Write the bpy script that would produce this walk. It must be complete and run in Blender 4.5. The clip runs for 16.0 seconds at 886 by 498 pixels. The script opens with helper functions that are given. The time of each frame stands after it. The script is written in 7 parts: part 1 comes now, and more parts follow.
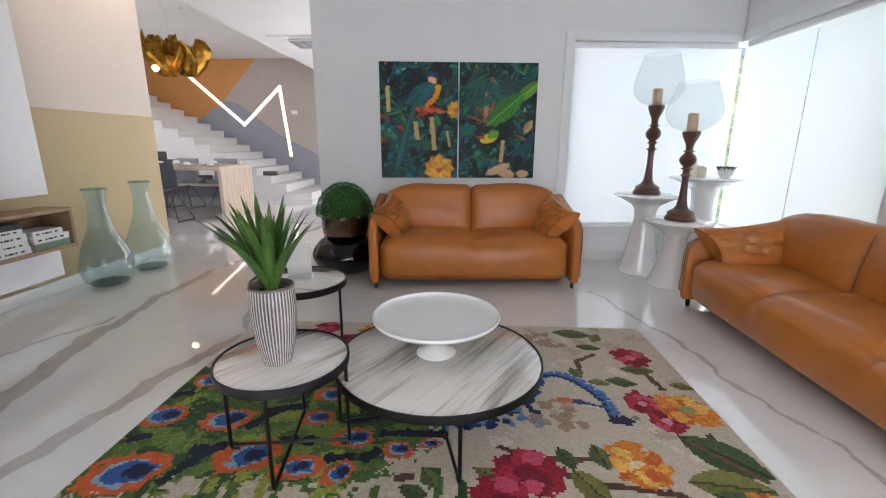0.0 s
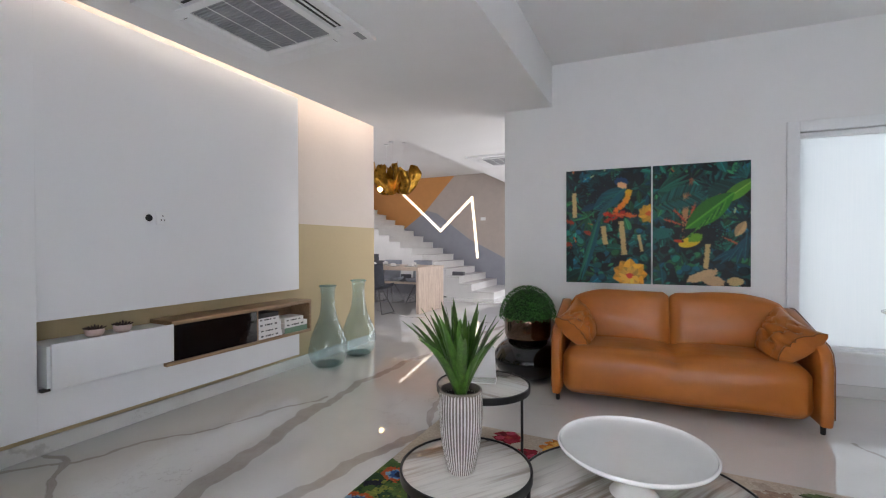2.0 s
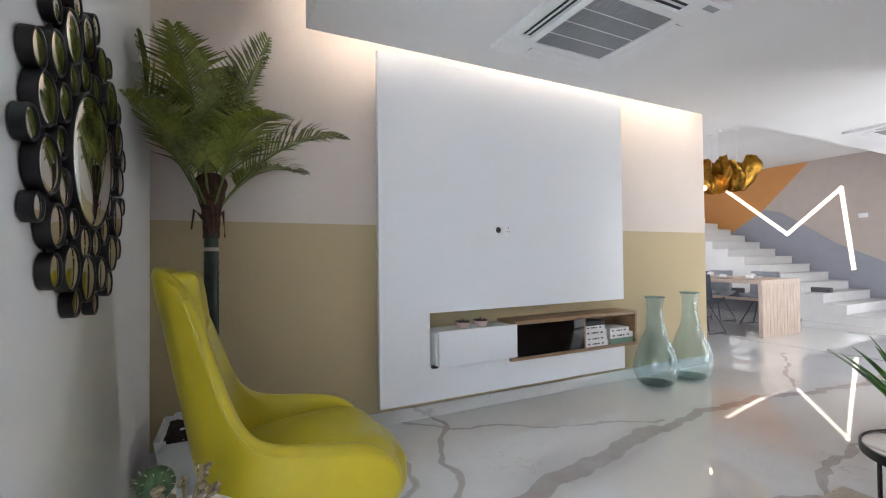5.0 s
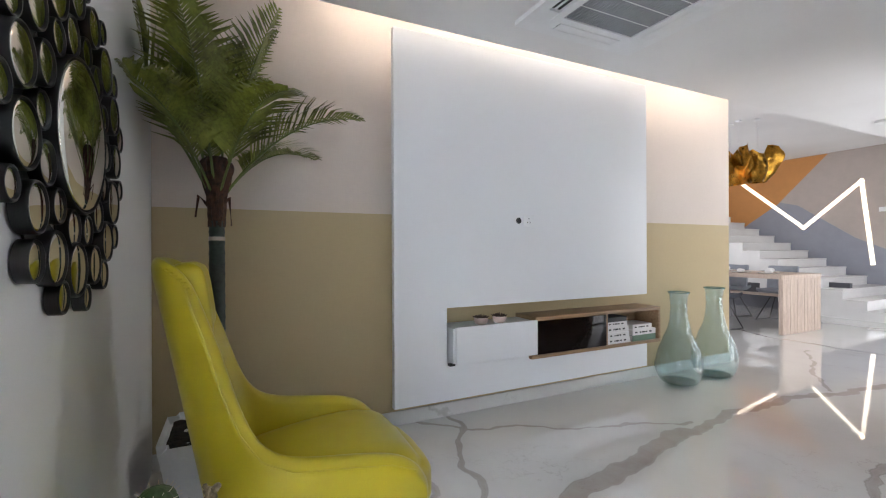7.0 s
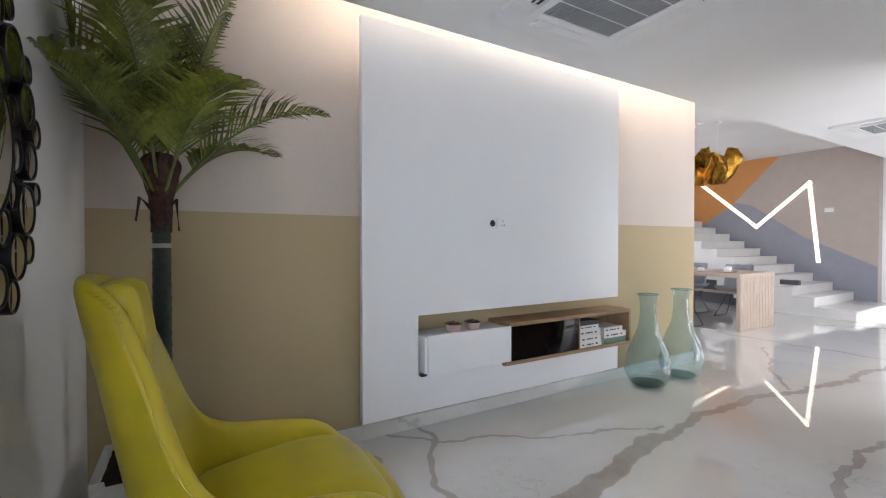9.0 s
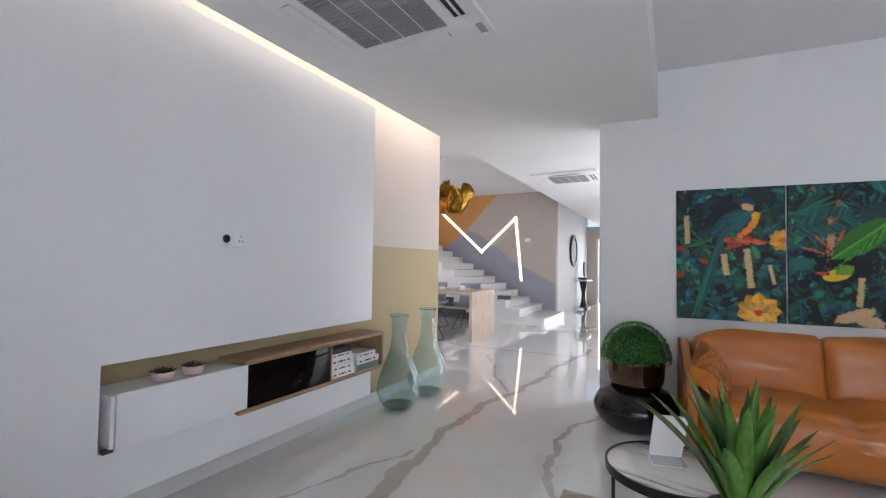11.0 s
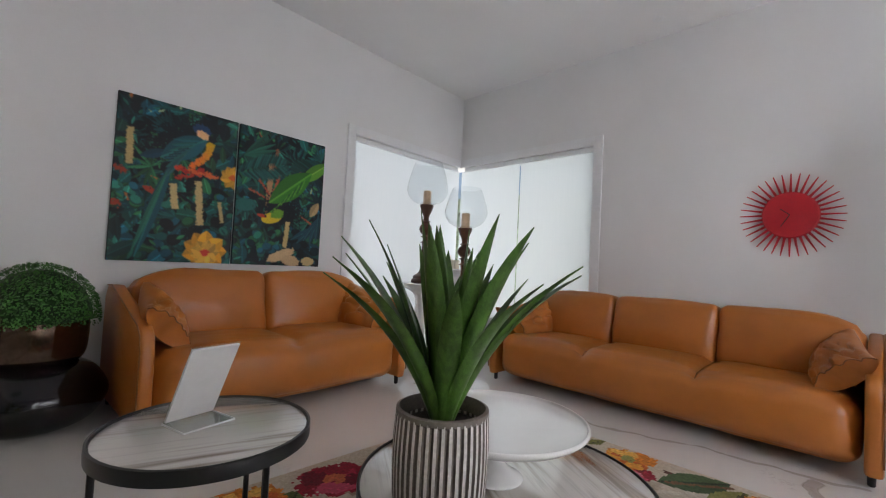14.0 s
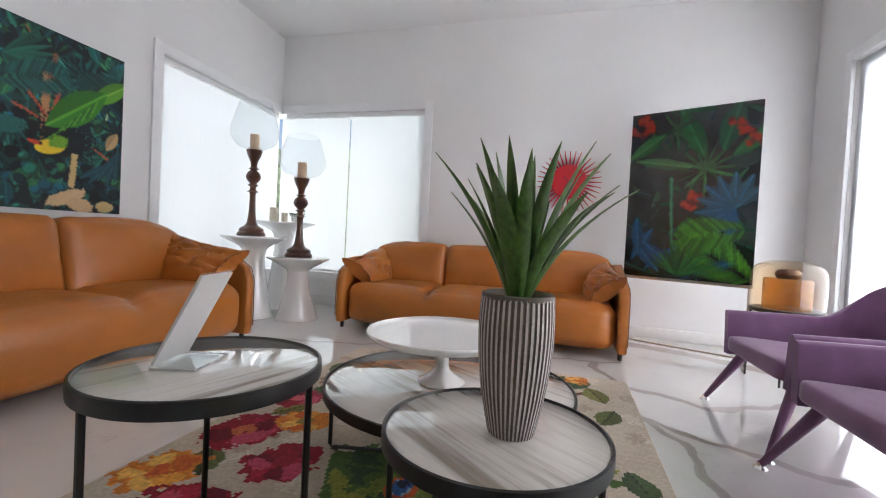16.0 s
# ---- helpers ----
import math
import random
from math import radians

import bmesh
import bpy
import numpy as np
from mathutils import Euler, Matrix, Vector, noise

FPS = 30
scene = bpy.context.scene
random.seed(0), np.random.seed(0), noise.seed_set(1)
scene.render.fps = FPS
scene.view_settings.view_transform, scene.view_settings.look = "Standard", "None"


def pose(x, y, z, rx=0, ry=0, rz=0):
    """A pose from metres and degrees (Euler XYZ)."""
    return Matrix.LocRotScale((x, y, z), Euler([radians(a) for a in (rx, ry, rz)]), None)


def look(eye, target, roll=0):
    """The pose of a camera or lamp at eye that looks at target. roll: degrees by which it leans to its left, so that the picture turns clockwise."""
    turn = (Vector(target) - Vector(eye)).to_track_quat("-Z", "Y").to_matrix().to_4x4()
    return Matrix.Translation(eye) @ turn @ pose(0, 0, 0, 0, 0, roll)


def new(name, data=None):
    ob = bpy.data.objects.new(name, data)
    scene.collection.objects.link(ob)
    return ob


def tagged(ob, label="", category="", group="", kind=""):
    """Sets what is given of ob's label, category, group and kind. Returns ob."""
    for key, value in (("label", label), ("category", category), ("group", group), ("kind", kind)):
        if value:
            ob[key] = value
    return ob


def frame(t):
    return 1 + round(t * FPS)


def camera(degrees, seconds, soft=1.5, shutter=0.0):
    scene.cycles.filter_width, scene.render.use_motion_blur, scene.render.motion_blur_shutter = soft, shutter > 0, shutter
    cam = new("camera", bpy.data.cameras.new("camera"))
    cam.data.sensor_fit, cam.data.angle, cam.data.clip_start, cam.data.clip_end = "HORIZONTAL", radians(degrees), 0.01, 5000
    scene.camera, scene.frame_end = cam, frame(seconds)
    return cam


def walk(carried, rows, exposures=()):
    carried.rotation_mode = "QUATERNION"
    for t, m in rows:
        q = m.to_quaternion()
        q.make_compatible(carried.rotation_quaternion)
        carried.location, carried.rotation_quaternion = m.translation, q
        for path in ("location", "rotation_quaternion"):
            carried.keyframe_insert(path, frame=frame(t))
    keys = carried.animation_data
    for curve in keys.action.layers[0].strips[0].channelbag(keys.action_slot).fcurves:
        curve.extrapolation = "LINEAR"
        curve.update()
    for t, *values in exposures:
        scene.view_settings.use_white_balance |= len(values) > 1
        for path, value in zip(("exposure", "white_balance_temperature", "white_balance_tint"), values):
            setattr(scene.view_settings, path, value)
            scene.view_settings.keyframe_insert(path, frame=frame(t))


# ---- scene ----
cam = camera(91.8, 16.0, soft=1.15)
PATH = [
    (0, (0.136, 0.249, 1.229), (0.054, 2.191, 0.754), 0.3),
    (0.5, (0.101, 0.25, 1.234), (-0.325, 2.147, 0.764), -0.5),
    (1, (0.098, 0.233, 1.281), (-0.529, 2.087, 0.873), -0.7),
    (1.5, (0.108, 0.253, 1.277), (-0.659, 2.096, 1.142), -0.1),
    (2, (0.092, 0.235, 1.268), (-0.782, 2.033, 1.25), -0.2),
    (2.5, (0.074, 0.228, 1.273), (-0.984, 1.925, 1.292), -0.3),
    (3, (0.052, 0.199, 1.271), (-1.173, 1.78, 1.299), -0.3),
    (3.5, (-0.005, 0.154, 1.287), (-1.391, 1.596, 1.31), -0.3),
    (4, (-0.042, 0.123, 1.277), (-1.616, 1.357, 1.31), -0.4),
    (4.5, (-0.072, 0.109, 1.265), (-1.784, 1.143, 1.299), -0.6),
    (5, (-0.15, 0.099, 1.257), (-1.943, 0.984, 1.292), -0.6),
    (7.5, (-0.41, 0.074, 1.254), (-2.204, 0.957, 1.241), -0.1),
    (8, (-0.454, 0.065, 1.281), (-2.219, 1.005, 1.251), 0.1),
    (8.2, (-0.451, 0.071, 1.295), (-2.212, 1.018, 1.253), 0.3),
    (10.3, (-0.652, 0.248, 1.33), (-2.102, 1.625, 1.37), -0.1),
    (10.5, (-0.662, 0.276, 1.33), (-2.008, 1.755, 1.37), 0.7),
    (11, (-0.705, 0.397, 1.333), (-1.654, 2.156, 1.402), 0.8),
    (11.5, (-0.794, 0.542, 1.32), (-1.207, 2.497, 1.411), 1.1),
    (12, (-0.813, 0.659, 1.289), (-0.778, 2.656, 1.395), 1.7),
    (12.5, (-0.814, 0.819, 1.279), (-0.394, 2.772, 1.375), 2.0),
    (13, (-0.819, 1.007, 1.26), (0.015, 2.822, 1.348), 2.3),
    (13.5, (-0.944, 1.131, 1.1), (0.175, 2.787, 1.174), 2.8),
    (14, (-1.098, 1.195, 0.971), (0.308, 2.616, 1.042), 2.9),
    (14.5, (-1.255, 1.303, 0.863), (0.274, 2.591, 0.918), 2.9),
    (15, (-1.386, 1.445, 0.818), (0.288, 2.54, 0.852), 3.0),
    (15.5, (-1.45, 1.533, 0.831), (0.347, 2.412, 0.81), 2.8),
    (16, (-1.515, 1.625, 0.838), (0.407, 2.177, 0.789), 3.0),
]
EXPOSURES = [(0.0, 0.37, 6750, 17), (1.5, 0.14, 6700, 17), (3.0, 0.2, 6700, 17), (4.5, 0.56, 6450, 14), (8.0, 0.48, 6550, 15), (10.5, 0.34, 6450, 16), (12.0, 0.0, 6550, 18), (13.0, -0.03, 6700, 18), (14.0, -0.14, 7000, 19), (14.5, 0.24, 6950, 19), (15.0, 0.38, 7050, 19), (16.0, 0.38, 6900, 19)]
walk(cam, [(t, look(eye, target, roll)) for t, eye, target, roll in PATH], EXPOSURES)

# world: a pale overcast sky, seen only through the openings
world = bpy.data.worlds.new("sky")
scene.world = world
world.use_nodes = True
wn = world.node_tree.nodes
sky = wn.new("ShaderNodeTexSky")
sky.sky_type, sky.sun_disc = "NISHITA", False
sky.sun_elevation, sky.sun_rotation = radians(48), radians(150)
wn["Background"].inputs["Strength"].default_value = 0.12
world.node_tree.links.new(sky.outputs["Color"], wn["Background"].inputs["Color"])
sun = new("sun", bpy.data.lights.new("sun", "SUN"))
sun.data.energy, sun.data.angle, sun.data.color = 1.0, radians(12), (1.0, 0.96, 0.9)
sun.matrix_world = look((0, 0, 9), (-1.6, 2.9, 6.0))


def window_light(name, x, y, z, w, h, rx, rz, watts, color):
    lamp = new(name, bpy.data.lights.new(name, "AREA"))
    lamp.data.shape, lamp.data.size, lamp.data.size_y = "RECTANGLE", w, h
    lamp.data.energy, lamp.data.color = watts, color
    lamp.matrix_world = pose(x, y, z, rx, 0, rz)
    return lamp


DAY = (0.95, 0.97, 1.0)
window_light("daylight_north", 3.75, 5.75, 1.3, 6.0, 3.4, -90, 4, 68, DAY)
window_light("daylight_east", 3.62, 4.60, 1.3, 6.0, 3.4, -90, -90, 68, DAY)
window_light("daylight_south", 1.6, -0.78, 1.2, 7.0, 3.0, -90, 180, 670, DAY)
window_light("daylight_hall", 0.80, 7.4, 1.3, 3.6, 2.4, -90, -90, 95, DAY)
window_light("daylight_end", -2.2, 16.5, 1.2, 2.6, 2.6, -90, 0, 95, DAY)
# fill light added out of view, to brighten the dining area and stair side
window_light("fill_light_dining", -6.9, 4.70, 1.4, 3.3, 1.9, -90, 180, 50, DAY)


# ---- materials ----
def nodes_of(name):
    m = bpy.data.materials.new(name)
    m.use_nodes = True
    nt = m.node_tree
    return m, nt.nodes, nt.links, nt.nodes["Principled BSDF"]


def setin(node, **kw):
    for k, v in kw.items():
        node.inputs[k.replace("_", " ")].default_value = v


def mixc(nodes, links, fac, a, b):
    mx = nodes.new("ShaderNodeMix")
    mx.data_type = "RGBA"
    for sock, v in ((mx.inputs[0], fac), (mx.inputs[6], a), (mx.inputs[7], b)):
        if isinstance(v, (tuple, float, int)):
            sock.default_value = (*v, 1) if isinstance(v, tuple) and len(v) == 3 else v
        else:
            links.new(v, sock)
    return mx.outputs[2]


def maths(nodes, links, op, a, b=None, c=None, clamp=False):
    n = nodes.new("ShaderNodeMath")
    n.operation, n.use_clamp = op, clamp
    for i, v in enumerate((a, b, c)):
        if v is None:
            continue
        if isinstance(v, (int, float)):
            n.inputs[i].default_value = v
        else:
            links.new(v, n.inputs[i])
    return n.outputs[0]


def span(nodes, links, v, lo, hi):
    n = nodes.new("ShaderNodeMapRange")
    n.interpolation_type = "SMOOTHSTEP"
    links.new(v, n.inputs[0])
    n.inputs[1].default_value, n.inputs[2].default_value = lo, hi
    return n.outputs[0]


def noisy(nodes, links, scale, detail=3, rough=0.5, stretch=None, coord="Object"):
    tc = nodes.new("ShaderNodeTexCoord")
    src = tc.outputs[coord]
    if stretch:
        mp = nodes.new("ShaderNodeMapping")
        mp.inputs["Scale"].default_value = stretch
        links.new(src, mp.inputs[0])
        src = mp.outputs[0]
    n = nodes.new("ShaderNodeTexNoise")
    setin(n, Scale=scale, Detail=detail, Roughness=rough)
    links.new(src, n.inputs["Vector"])
    return n.outputs["Fac"]


def mat(name, color, rough=0.5, metal=0.0, vary=0.08, scale=6.0, grain=60.0, bump=0.05, coat=0.0, stretch=None, sheen=0.0, dark=None, crease=0.0):
    """Paint, leather, metal or cloth: a base colour with broad blotches and fine grain, in colour, gloss and relief."""
    m, nodes, links, b = nodes_of(name)
    big, fine = noisy(nodes, links, scale, 3, 0.55, stretch), noisy(nodes, links, grain, 4, 0.6, stretch)
    lo = dark or tuple(c * (1 - 2 * vary) for c in color)
    hi = tuple(min(1, c * (1 + vary)) for c in color)
    f = maths(nodes, links, "MULTIPLY_ADD", fine, 0.4, maths(nodes, links, "MULTIPLY", big, 0.6))
    links.new(mixc(nodes, links, span(nodes, links, f, 0.3, 0.7), lo, hi), b.inputs["Base Color"])
    links.new(maths(nodes, links, "MULTIPLY_ADD", f, 0.2 * rough, rough * 0.9), b.inputs["Roughness"])
    setin(b, Metallic=metal, Coat_Weight=coat)
    b.inputs["Sheen Weight"].default_value = sheen
    if bump:
        bp = nodes.new("ShaderNodeBump")
        setin(bp, Strength=bump, Distance=0.004)
        links.new(f, bp.inputs["Height"])
        if crease:
            cr = nodes.new("ShaderNodeBump")
            setin(cr, Strength=crease, Distance=0.02)
            w = noisy(nodes, links, 7.0, 3, 0.5, (1.0, 1.0, 2.2))
            links.new(maths(nodes, links, "POWER", maths(nodes, links, "ABSOLUTE", maths(nodes, links, "SUBTRACT", w, 0.5)), 0.6), cr.inputs["Height"])
            links.new(cr.outputs[0], bp.inputs["Normal"])
        links.new(bp.outputs[0], b.inputs["Normal"])
    return m


def emit(name, color, strength):
    m, nodes, links, b = nodes_of(name)
    setin(b, Base_Color=(*color, 1), Emission_Color=(*color, 1), Emission_Strength=strength, Roughness=0.5)
    return m


def glass(name, color, rough=0.03, thin=True, ior=1.45, milk=0.0, edge=0.45, ripple=0.5):
    m, nodes, links, b = nodes_of(name)
    if thin:
        tr, gl, lw, mx = nodes.new("ShaderNodeBsdfTransparent"), nodes.new("ShaderNodeBsdfGlossy"), nodes.new("ShaderNodeLayerWeight"), nodes.new("ShaderNodeMixShader")
        tr.inputs[0].default_value = (*color, 1)
        gl.inputs["Roughness"].default_value = rough
        if milk > 0.05:
            rip = nodes.new("ShaderNodeBump")
            setin(rip, Strength=ripple, Distance=0.01)
            links.new(noisy(nodes, links, 16.0, 3, 0.5, (1, 1, 0.5)), rip.inputs["Height"])
            links.new(rip.outputs[0], gl.inputs["Normal"])
        lw.inputs[0].default_value = 0.5
        f = maths(nodes, links, "MULTIPLY_ADD", maths(nodes, links, "POWER", lw.outputs["Facing"], 3.0), edge, 0.05)
        links.new(f, mx.inputs[0])
        links.new(tr.outputs[0], mx.inputs[1])
        links.new(gl.outputs[0], mx.inputs[2])
        last = mx.outputs[0]
        if milk:
            df, mk = nodes.new("ShaderNodeBsdfTranslucent"), nodes.new("ShaderNodeMixShader")
            d2, half = nodes.new("ShaderNodeBsdfDiffuse"), nodes.new("ShaderNodeMixShader")
            bub = noisy(nodes, links, 45.0, 4, 0.7)
            c = mixc(nodes, links, bub, tuple(k * 0.6 for k in color), tuple(min(1, k * 1.05) for k in color))
            links.new(c, df.inputs[0])
            links.new(c, d2.inputs[0])
            links.new(df.outputs[0], half.inputs[1])
            links.new(d2.outputs[0], half.inputs[2])
            half.inputs[0].default_value = 0.5
            links.new(maths(nodes, links, "MULTIPLY", bub, 2 * milk), mk.inputs[0])
            links.new(last, mk.inputs[1])
            links.new(half.outputs[0], mk.inputs[2])
            last = mk.outputs[0]
        links.new(last, nodes["Material Output"].inputs[0])
    else:
        setin(b, Base_Color=(*color, 1), Roughness=rough, IOR=ior, Transmission_Weight=1.0)
        rip = nodes.new("ShaderNodeBump")
        setin(rip, Strength=ripple, Distance=0.006)
        links.new(noisy(nodes, links, 14.0, 3, 0.5, (1, 1, 0.5)), rip.inputs["Height"])
        links.new(rip.outputs[0], b.inputs["Normal"])
    return m


def marble(name, base, vein, veins, coord="Object", wild=(2.2, 0.9), gloss=0.02, soft=1.0):
    """Polished marble: long wandering veins (a, b, c, half width, strength; a*x + b*y = c), clouded patches and a fine net of hairlines."""
    m, nodes, links, b = nodes_of(name)
    tc = nodes.new("ShaderNodeTexCoord")
    sep = nodes.new("ShaderNodeSeparateXYZ")
    links.new(tc.outputs[coord], sep.inputs[0])
    n1 = noisy(nodes, links, wild[0], 6, 0.62, coord=coord)
    n2 = noisy(nodes, links, wild[1], 4, 0.6, coord=coord)
    warp = maths(nodes, links, "ADD", maths(nodes, links, "MULTIPLY_ADD", n1, 0.5 * soft, -0.25 * soft), maths(nodes, links, "MULTIPLY_ADD", n2, 0.9 * soft, -0.45 * soft))
    cloud = noisy(nodes, links, 1.1, 5, 0.6, coord=coord)
    col = mixc(nodes, links, span(nodes, links, cloud, 0.42, 0.75), base, tuple(c * 0.9 for c in base))
    patch = noisy(nodes, links, 7.0, 4, 0.65, coord=coord)
    for a, bb, c, w, k in veins:
        d = maths(nodes, links, "MULTIPLY_ADD", sep.outputs[0], a, maths(nodes, links, "MULTIPLY_ADD", sep.outputs[1], bb, -c))
        d = maths(nodes, links, "ABSOLUTE", maths(nodes, links, "ADD", d, warp))
        width = maths(nodes, links, "MULTIPLY", patch, 2 * w)
        f = maths(nodes, links, "SUBTRACT", 1.0, maths(nodes, links, "DIVIDE", d, width), clamp=True)
        f = maths(nodes, links, "MULTIPLY", maths(nodes, links, "POWER", f, 0.55), k)
        col = mixc(nodes, links, f, col, vein)
    hair = noisy(nodes, links, 1.7, 7, 0.68, coord=coord)
    hf = maths(nodes, links, "SUBTRACT", 1.0, maths(nodes, links, "MULTIPLY", maths(nodes, links, "ABSOLUTE", maths(nodes, links, "SUBTRACT", hair, 0.5)), 160.0), clamp=True)
    gate = span(nodes, links, n2, 0.5, 0.62)
    col = mixc(nodes, links, maths(nodes, links, "MULTIPLY", maths(nodes, links, "MULTIPLY", hf, gate), 0.5), col, vein)
    links.new(col, b.inputs["Base Color"])
    links.new(maths(nodes, links, "MULTIPLY_ADD", patch, 0.03, gloss), b.inputs["Roughness"])
    return m


def slab_marble(name, base, vein):
    """Polished slabs: the floor's own "vein" field tells how far each spot lies outside a vein's rim."""
    m, nodes, links, b = nodes_of(name)
    at = nodes.new("ShaderNodeAttribute")
    at.attribute_name = "vein"
    cloud, patch = noisy(nodes, links, 1.1, 5, 0.6), noisy(nodes, links, 5.0, 5, 0.65)
    fray = noisy(nodes, links, 14.0, 5, 0.65)
    d = maths(nodes, links, "ADD", at.outputs["Fac"], maths(nodes, links, "ADD", maths(nodes, links, "MULTIPLY_ADD", patch, 0.050, -0.025), maths(nodes, links, "MULTIPLY_ADD", fray, 0.030, -0.015)))
    col = mixc(nodes, links, span(nodes, links, cloud, 0.42, 0.75), base, tuple(c * 0.93 for c in base))
    body = maths(nodes, links, "SUBTRACT", 1.0, span(nodes, links, d, -0.012, 0.006))
    col = mixc(nodes, links, maths(nodes, links, "MULTIPLY", body, maths(nodes, links, "MULTIPLY_ADD", patch, 0.7, 0.30)), col, tuple(c * 1.3 for c in vein))
    rim = maths(nodes, links, "SUBTRACT", 1.0, maths(nodes, links, "DIVIDE", maths(nodes, links, "ABSOLUTE", d), 0.008), clamp=True)
    col = mixc(nodes, links, maths(nodes, links, "MULTIPLY", rim, maths(nodes, links, "MULTIPLY", cloud, 0.95)), col, vein)
    halo = maths(nodes, links, "SUBTRACT", 1.0, span(nodes, links, d, 0.0, 0.12))
    col = mixc(nodes, links, maths(nodes, links, "MULTIPLY", halo, maths(nodes, links, "MULTIPLY", cloud, 0.14)), col, vein)
    hair = noisy(nodes, links, 1.3, 7, 0.66)
    hf = maths(nodes, links, "SUBTRACT", 1.0, maths(nodes, links, "MULTIPLY", maths(nodes, links, "ABSOLUTE", maths(nodes, links, "SUBTRACT", hair, 0.5)), 190.0), clamp=True)
    col = mixc(nodes, links, maths(nodes, links, "MULTIPLY", maths(nodes, links, "MULTIPLY", hf, span(nodes, links, cloud, 0.52, 0.64)), 0.4), col, vein)
    links.new(col, b.inputs["Base Color"])
    links.new(maths(nodes, links, "MULTIPLY_ADD", patch, 0.03, 0.012), b.inputs["Roughness"])
    setin(b, Coat_Weight=0.8, Coat_Roughness=0.012, Coat_IOR=1.5)
    return m


def leafy(name, color, rough=0.4, glow=0.35, vary=0.3, scale=7):
    """A thin leaf that lets light through."""
    m = mat(name, color, rough, vary=vary, scale=scale, grain=60, bump=0.1)
    nodes, links = m.node_tree.nodes, m.node_tree.links
    tl, mx = nodes.new("ShaderNodeBsdfTranslucent"), nodes.new("ShaderNodeMixShader")
    tl.inputs[0].default_value = (color[0] * 1.5, color[1] * 1.5, color[2], 1)
    mx.inputs[0].default_value = glow
    links.new(nodes["Principled BSDF"].outputs[0], mx.inputs[1])
    links.new(tl.outputs[0], mx.inputs[2])
    links.new(mx.outputs[0], nodes["Material Output"].inputs[0])
    return m


def timber(name, light, dark, axis=(1.5, 22, 22), rough=0.45):
    m, nodes, links, b = nodes_of(name)
    g = noisy(nodes, links, 3.0, 5, 0.6, axis)
    fine = noisy(nodes, links, 14.0, 3, 0.5, axis)
    f = maths(nodes, links, "MULTIPLY_ADD", fine, 0.35, maths(nodes, links, "MULTIPLY", g, 0.65))
    links.new(mixc(nodes, links, span(nodes, links, f, 0.32, 0.68), dark, light), b.inputs["Base Color"])
    links.new(maths(nodes, links, "MULTIPLY_ADD", fine, 0.2, rough - 0.1), b.inputs["Roughness"])
    bp = nodes.new("ShaderNodeBump")
    setin(bp, Strength=0.12, Distance=0.002)
    links.new(f, bp.inputs["Height"])
    links.new(bp.outputs[0], b.inputs["Normal"])
    return m


def streaky_stone(name, light, dark):
    """Polished stone with straight smoky streaks along x."""
    m, nodes, links, b = nodes_of(name)
    broad, fine = noisy(nodes, links, 2.2, 4, 0.55, (0.5, 4.2, 1)), noisy(nodes, links, 6.0, 4, 0.6, (0.35, 7.0, 1))
    f = maths(nodes, links, "MULTIPLY_ADD", fine, 0.4, maths(nodes, links, "MULTIPLY", broad, 0.6))
    col = mixc(nodes, links, span(nodes, links, f, 0.47, 0.66), light, dark)
    links.new(mixc(nodes, links, span(nodes, links, fine, 0.30, 0.48), tuple(c * 0.82 for c in light), col), b.inputs["Base Color"])
    links.new(maths(nodes, links, "MULTIPLY_ADD", fine, 0.03, 0.03), b.inputs["Roughness"])
    setin(b, Coat_Weight=1.0, Coat_Roughness=0.01, Coat_IOR=1.6)
    return m


def painted(name, rough, bump, weave=0.0, coat=0.0):
    """Colours that the object's own pattern gives, over a woven or canvas grain."""
    m, nodes, links, b = nodes_of(name)
    at = nodes.new("ShaderNodeAttribute")
    at.attribute_name = "tint"
    fine = noisy(nodes, links, weave or 200.0, 3, 0.7)
    links.new(mixc(nodes, links, maths(nodes, links, "MULTIPLY", fine, 0.22), at.outputs["Color"], (0.02, 0.02, 0.02)), b.inputs["Base Color"])
    setin(b, Roughness=rough, Coat_Weight=coat)
    bp = nodes.new("ShaderNodeBump")
    setin(bp, Strength=bump, Distance=0.004)
    links.new(fine, bp.inputs["Height"])
    links.new(bp.outputs[0], b.inputs["Normal"])
    return m


